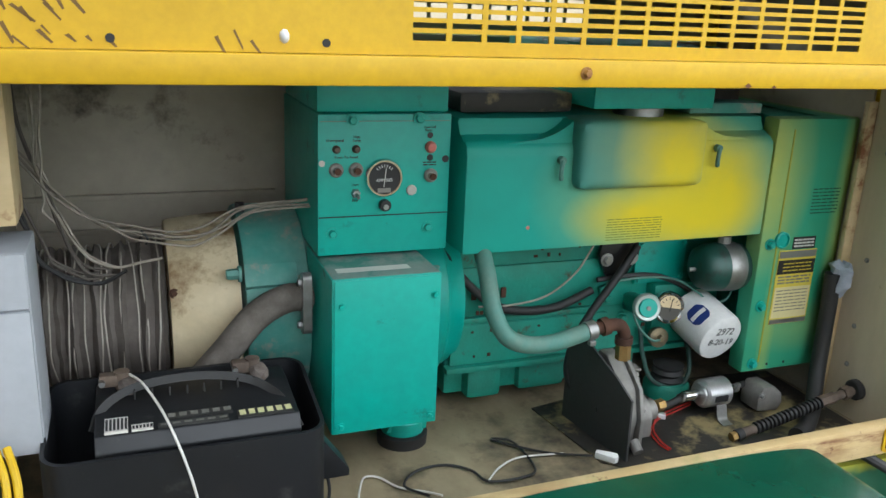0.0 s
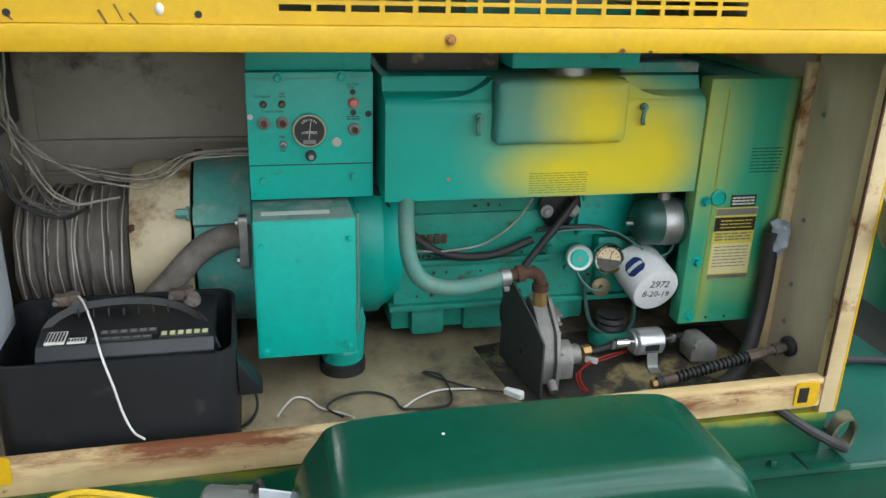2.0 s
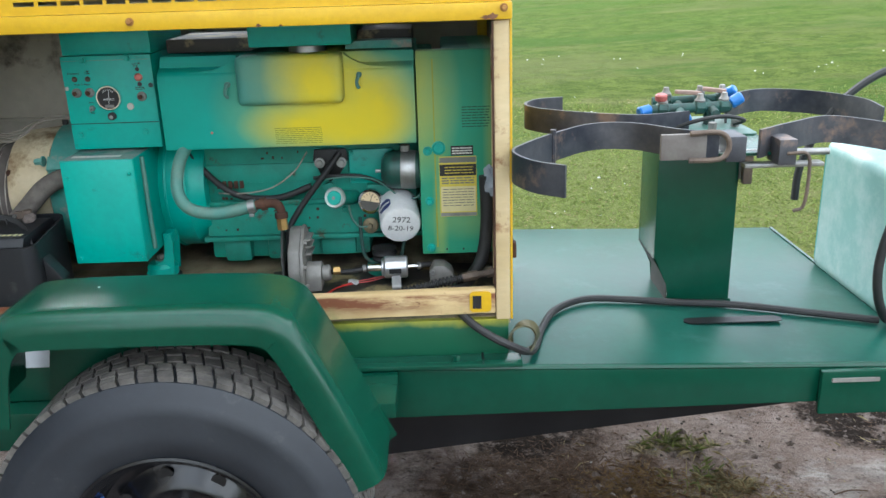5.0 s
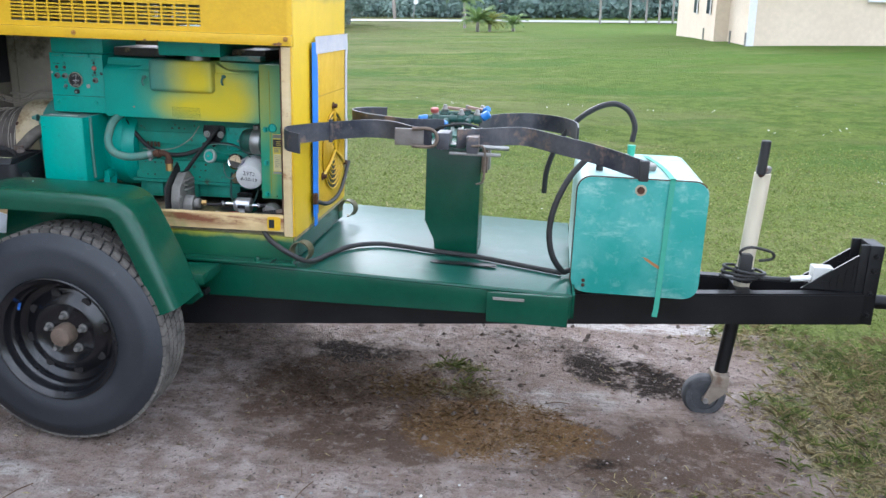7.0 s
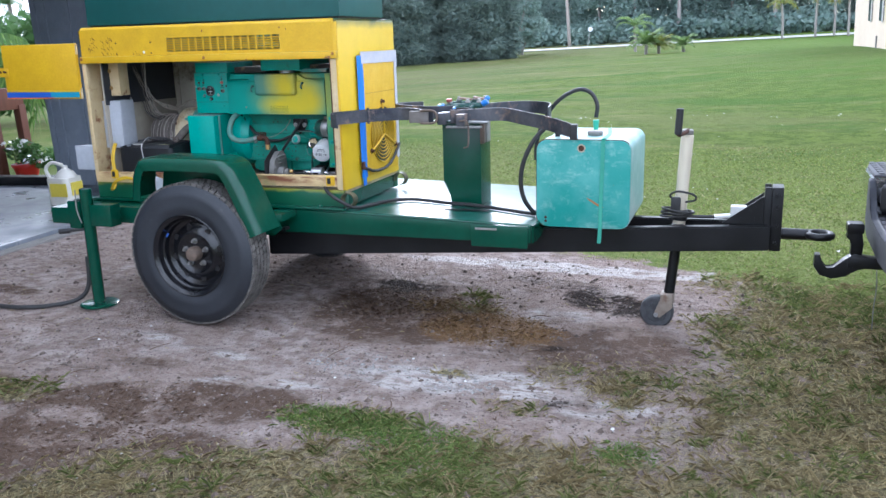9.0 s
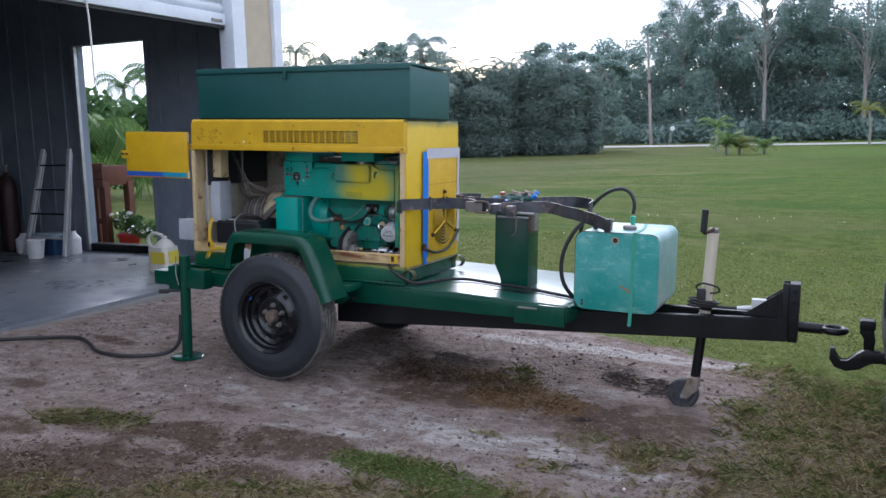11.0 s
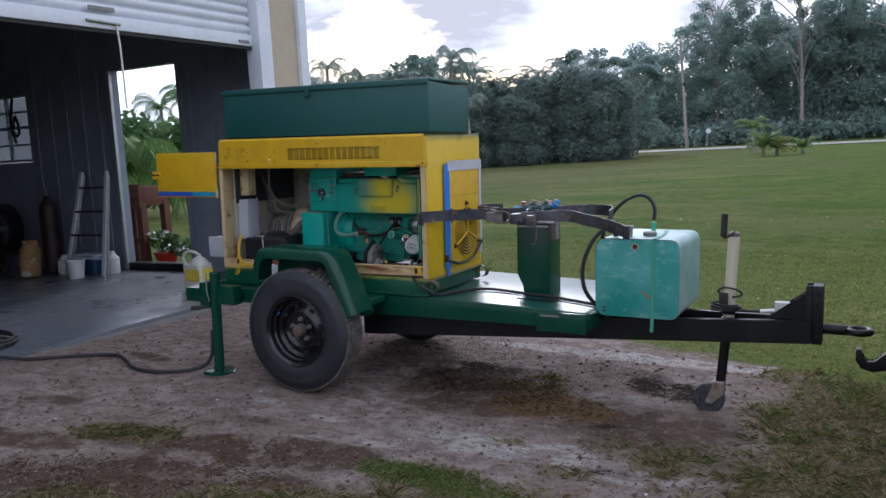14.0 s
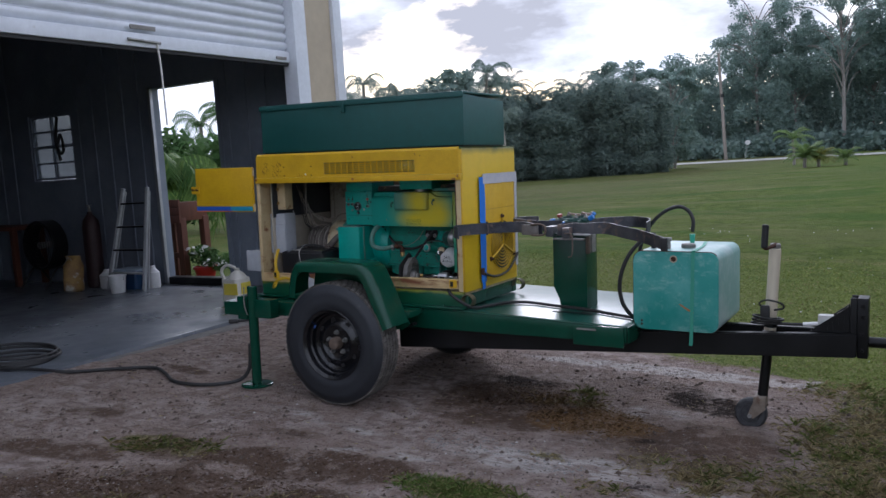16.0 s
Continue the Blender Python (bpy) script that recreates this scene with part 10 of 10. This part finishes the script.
def scatter(seed, count, x0, x1, y0, y1, density):
    """Places on the plot, kept with the chance that density(x, y) gives."""
    rng = random.Random(seed)
    out = []
    for _ in range(count):
        x, y = rng.uniform(x0, x1), rng.uniform(y0, y1)
        if rng.random() < density(x, y):
            out.append((x, y, lift(x, y) + 0.010 * noise.noise(Vector((x * 1.3, y * 1.3, 0))) + 0.007 * noise.noise(Vector((x * 5, y * 5, 4)))))
    return np.array(out)


def blades(name, label, category, places, length, width, rise, material, seed, tuft=0):
    """Narrow bent blades of two triangles' length at the places; rise is how far they stand up."""
    rng = np.random.default_rng(seed)
    if tuft:
        places = np.repeat(places, tuft, axis=0) + np.concatenate([rng.normal(scale=0.018, size=(len(places) * tuft, 2)), np.zeros((len(places) * tuft, 1))], axis=1)
    n = len(places)
    yaw = rng.uniform(0, 2 * np.pi, n)
    up = np.clip(rng.normal(rise, 0.28, n), 0.02, 1.35)
    ln = length * rng.uniform(0.45, 1.35, n)
    d = np.stack([np.cos(yaw) * np.cos(up), np.sin(yaw) * np.cos(up), np.sin(up)], 1)
    side = np.stack([-np.sin(yaw), np.cos(yaw), np.zeros(n)], 1) * (width * rng.uniform(0.6, 1.3, n))[:, None] * 0.5
    base = places - np.array([0, 0, 0.004])
    mid = base + d * (ln * 0.6)[:, None]
    bend = d.copy()
    bend[:, 2] -= 0.55
    tip = mid + bend * (ln * 0.4)[:, None]
    tip[:, 2] = np.maximum(tip[:, 2], places[:, 2] + 0.002)
    verts = np.stack([base - side, base + side, mid + side * 0.8, tip, mid - side * 0.8], 1).reshape(-1, 3)
    me = raw_mesh(name, verts, 5, material)
    return scenery(name, me, label, category, "stuff")


def fringe(x, y):
    """Thins the near blades out towards the edges of their stretch."""
    return clamp01((6.9 - x) / 2.0 + 0.6 * wobble(x, y)) * clamp01((y + 2.6) / 1.4 + 0.6 * wobble(x, y))


def dry_turf(x, y):
    return fringe(x, y) * turf_at(x, y) * (1.0 - 0.55 * lush_at(x, y)) * (1.0 - lawn_at(x, y))


def green_turf(x, y):
    return fringe(x, y) * turf_at(x, y) * lush_at(x, y) * (1.0 - lawn_at(x, y))


def patch(*spots):
    return lambda x, y: max(stain(x, y, *s) for s in spots) * clamp01(0.55 + wobble(x, y, 2))


def build_grass():
    near = (0.6, 6.9, -2.6, 2.7)
    blades("dry_grass", "dry straw-coloured blades in the thin turf", "grass", scatter(1, 210000, *near, dry_turf), 0.055, 0.0038, 0.22, STRAW, 1)
    blades("green_grass", "short green blades in the thin turf", "grass", scatter(2, 200000, *near, green_turf), 0.052, 0.0040, 0.36, GREEN_BLADE, 2)
    blades("grass_tufts", "green tufts of grass in the yard", "grass", scatter(3, 1500, *near, lambda x, y: turf_at(x, y) * 0.7), 0.066, 0.0042, 0.70, GREEN_BLADE, 3, tuft=18)
    blades("straw_tufts", "bleached tufts of dry grass in the yard", "grass", scatter(4, 1500, *near, lambda x, y: turf_at(x, y) * (0.6 if x > 3.0 or x < 1.0 else 0.15)), 0.075, 0.0042, 0.60, STRAW, 4, tuft=22)
    blades("lush_grass", "bright green patch of fresh grass", "grass", scatter(5, 40000, 1.6, 3.5, -0.9, 0.1, lambda x, y: max(stain(x, y, 2.14, -0.20, 0.36, 0.15), stain(x, y, 2.52, -0.32, 0.28, 0.20), stain(x, y, 3.28, -0.10, 0.13, 0.11)) * clamp01(0.7 + wobble(x, y, 2))), 0.034, 0.0030, 0.65, LUSH_BLADE, 5)
    blades("needle_litter", "brown plant litter on the sandy soil", "litter", scatter(6, 110000, 0.0, 2.6, -2.0, 2.0, patch((1.22, -0.27, 0.62, 0.24, 0.28), (1.15, -0.80, 0.80, 0.40, 0.15), (0.70, -1.25, 0.8, 0.5, 0), (1.76, 1.30, 0.50, 0.45, 0), (0.32, -0.42, 0.30, 0.14, 0))), 0.034, 0.0028, 0.12, LITTER, 6)
    blades("russet_straw", "russet dry grass on the soil", "litter", scatter(7, 26000, 1.7, 2.9, 0.7, 1.8, patch((2.34, 1.14, 0.42, 0.28, 0), (1.95, 1.45, 0.22, 0.16, 0), (2.20, 1.44, 0.2, 0.08, 0))), 0.036, 0.0028, 0.2, RUSSET, 7)
    blades("yard_litter", "scattered stalks and needles over the yard", "litter", scatter(8, 30000, -1.6, 3.8, -1.6, 2.8, lambda x, y: clamp01(0.35 + wobble(x, y, 1.5))), 0.032, 0.0034, 0.08, LITTER, 8)
    blades("yard_straw", "bleached stalks strewn over the sandy yard", "litter", scatter(12, 9000, -1.6, 3.8, -1.6, 2.8, lambda x, y: clamp01(0.25 + wobble(x, y, 1.9))), 0.040, 0.0030, 0.10, STRAW, 12)
    weeds = patch((0.20, -0.46, 0.24, 0.11, 0.35), (0.50, -0.34, 0.18, 0.10, 0.35))
    blades("weed_straw", "long bleached straw lying in a weed patch", "grass", scatter(13, 2600, -0.2, 0.9, -0.8, 0.0, weeds), 0.085, 0.0046, 0.22, STRAW, 13)
    blades("weed_green", "dull green weeds in the sandy yard", "grass", scatter(14, 4200, -0.2, 0.9, -0.8, 0.0, weeds), 0.062, 0.0044, 0.42, GREEN_BLADE, 14)
    # the lawn beyond: longer blades close by, then coarser clumps
    lawn = scatter(9, 150000, -1.5, 9.5, 2.4, 9.0, lambda x, y: lawn_at(x, y) * clamp01(1.25 - (y - 2.4) / 6.6))
    k = np.random.default_rng(9).random(len(lawn)) < 0.72
    blades("lawn_grass", "short mown blades of the green lawn", "grass", lawn[k], 0.044, 0.0075, 0.50, LAWN_BLADE, 9)
    blades("lawn_thatch", "dry blades among the lawn", "grass", lawn[~k], 0.036, 0.0055, 0.28, STRAW, 10)
    # white clover heads, pebbles, dark bits
    def chips(name, label, places, size, material, seed):
        rng = np.random.default_rng(seed)
        n = len(places)
        s = size * rng.uniform(0.5, 1.5, n)
        quad = []
        for a in range(5):
            ang = 2 * np.pi * a / 5 + rng.uniform(-0.3, 0.3, n)
            r = s * rng.uniform(0.6, 1.1, n)
            quad.append(places + np.stack([np.cos(ang) * r, np.sin(ang) * r, np.full(n, 0.001)], 1))
        top = places + np.stack([rng.normal(scale=0.2, size=n) * s, rng.normal(scale=0.2, size=n) * s, s * 0.8], 1)
        tris = []
        for a in range(5):
            tris.append(np.stack([quad[a], quad[(a + 1) % 5], top], 1))
        me = raw_mesh(name, np.stack(tris, 1).reshape(-1, 3), 3, material)
        scenery(name, me, label, "debris", "stuff")
    yard = lambda x, y: (0 if inside(x, y) else 1) * (1 - lawn_at(x, y)) * clamp01(0.4 + 0.9 * wobble(x, y, 1.3)) * (1 - 0.7 * turf_at(x, y))
    chips("pebbles", "small pale pebbles and shell bits in the sand", scatter(21, 4200, -1.6, 4.2, -1.5, 2.8, lambda x, y: yard(x, y) * (1 - 0.8 * clamp01(1.6 * stain(x, y, 1.95, 1.3, 0.95, 0.75)))), 0.0050, surface("pale_pebble", (0.36, 0.34, 0.31), (0.26, 0.24, 0.215), 0.8, scale=60), 21)
    chips("soil_clods", "small crumbs and clods of sandy soil", scatter(26, 9000, -1.6, 4.0, -1.5, 2.8, lambda x, y: yard(x, y) * (1 - clamp01(1.6 * stain(x, y, 1.95, 1.3, 0.95, 0.75)))), 0.0068, surface("soil_crumb", (0.14, 0.108, 0.094), (0.26, 0.215, 0.195), 0.95, scale=30, bump=0.4), 26)
    chips("shell_bits", "white shell bits in the sand", scatter(22, 70, -1.2, 3.6, -1.0, 2.6, yard), 0.0085, surface("white_shell", (0.66, 0.65, 0.63), (0.56, 0.54, 0.50), 0.7, scale=60), 22)
    chips("bark_bits", "dark bark bits and crumbs on the sand", scatter(23, 9000, -1.6, 4.2, -1.5, 2.8, yard), 0.0052, surface("dark_bark_bit", (0.045, 0.036, 0.030), (0.085, 0.066, 0.052), 0.9, scale=60), 23)
    chips("oily_crumbs", "black oily crumbs of soil by the jack wheel", scatter(24, 9000, 1.3, 3.3, 0.1, 2.1, patch((3.0, 1.74, 0.26, 0.19, -0.5), (1.62, 1.78, 0.2, 0.12, 0), (2.99, 0.29, 0.14, 0.045, 0.3), (2.72, 0.93, 0.1, 0.06, 0))), 0.0060, surface("oily_soil", (0.028, 0.019, 0.014), (0.050, 0.036, 0.026), 0.9, scale=60), 24)
    chips("grey_gravel", "patch of grey gravel and shell grit", scatter(27, 2600, 1.4, 2.9, 0.0, 0.8, patch((1.95, 0.42, 0.36, 0.15, 0.1), (2.42, 0.34, 0.22, 0.10, 0))), 0.0075, surface("grey_grit", (0.20, 0.195, 0.19), (0.34, 0.33, 0.31), 0.85, scale=40), 27)
    chips("dark_clods", "dark brown clods and leaf scraps on the sand", scatter(28, 1500, -1.6, 4.0, -1.4, 2.7, yard), 0.0150, surface("brown_clod", (0.075, 0.055, 0.044), (0.120, 0.090, 0.072), 0.95, scale=30, bump=0.5), 28)
    chips("clover_heads", "white clover heads in the lawn", scatter(25, 1500, -1, 9, 3.0, 13, lambda x, y: lawn_at(x, y) * clamp01(wobble(x, y, 0.7) * 1.6 - 0.1)), 0.012, PETAL, 25)
    rnd = random.Random(31)
    for k in range(14):
        x, y = rnd.uniform(0.2, 3.0), rnd.uniform(-0.35, 1.4)
        a, ln = rnd.uniform(0, 3.14), rnd.uniform(0.05, 0.13)
        z = lift(x, y) + 0.012
        pts = [(x, y, z), (x + 0.5 * ln * math.cos(a), y + 0.5 * ln * math.sin(a) + 0.006, z + 0.004), (x + ln * math.cos(a), y + ln * math.sin(a), z)]
        solid("twig", tube(pts, 0.0022, 5), LITTER, (x, y, z), "thin dry twig on the sandy soil", "twig", "twigs in the yard", lean=False)


build_grass()
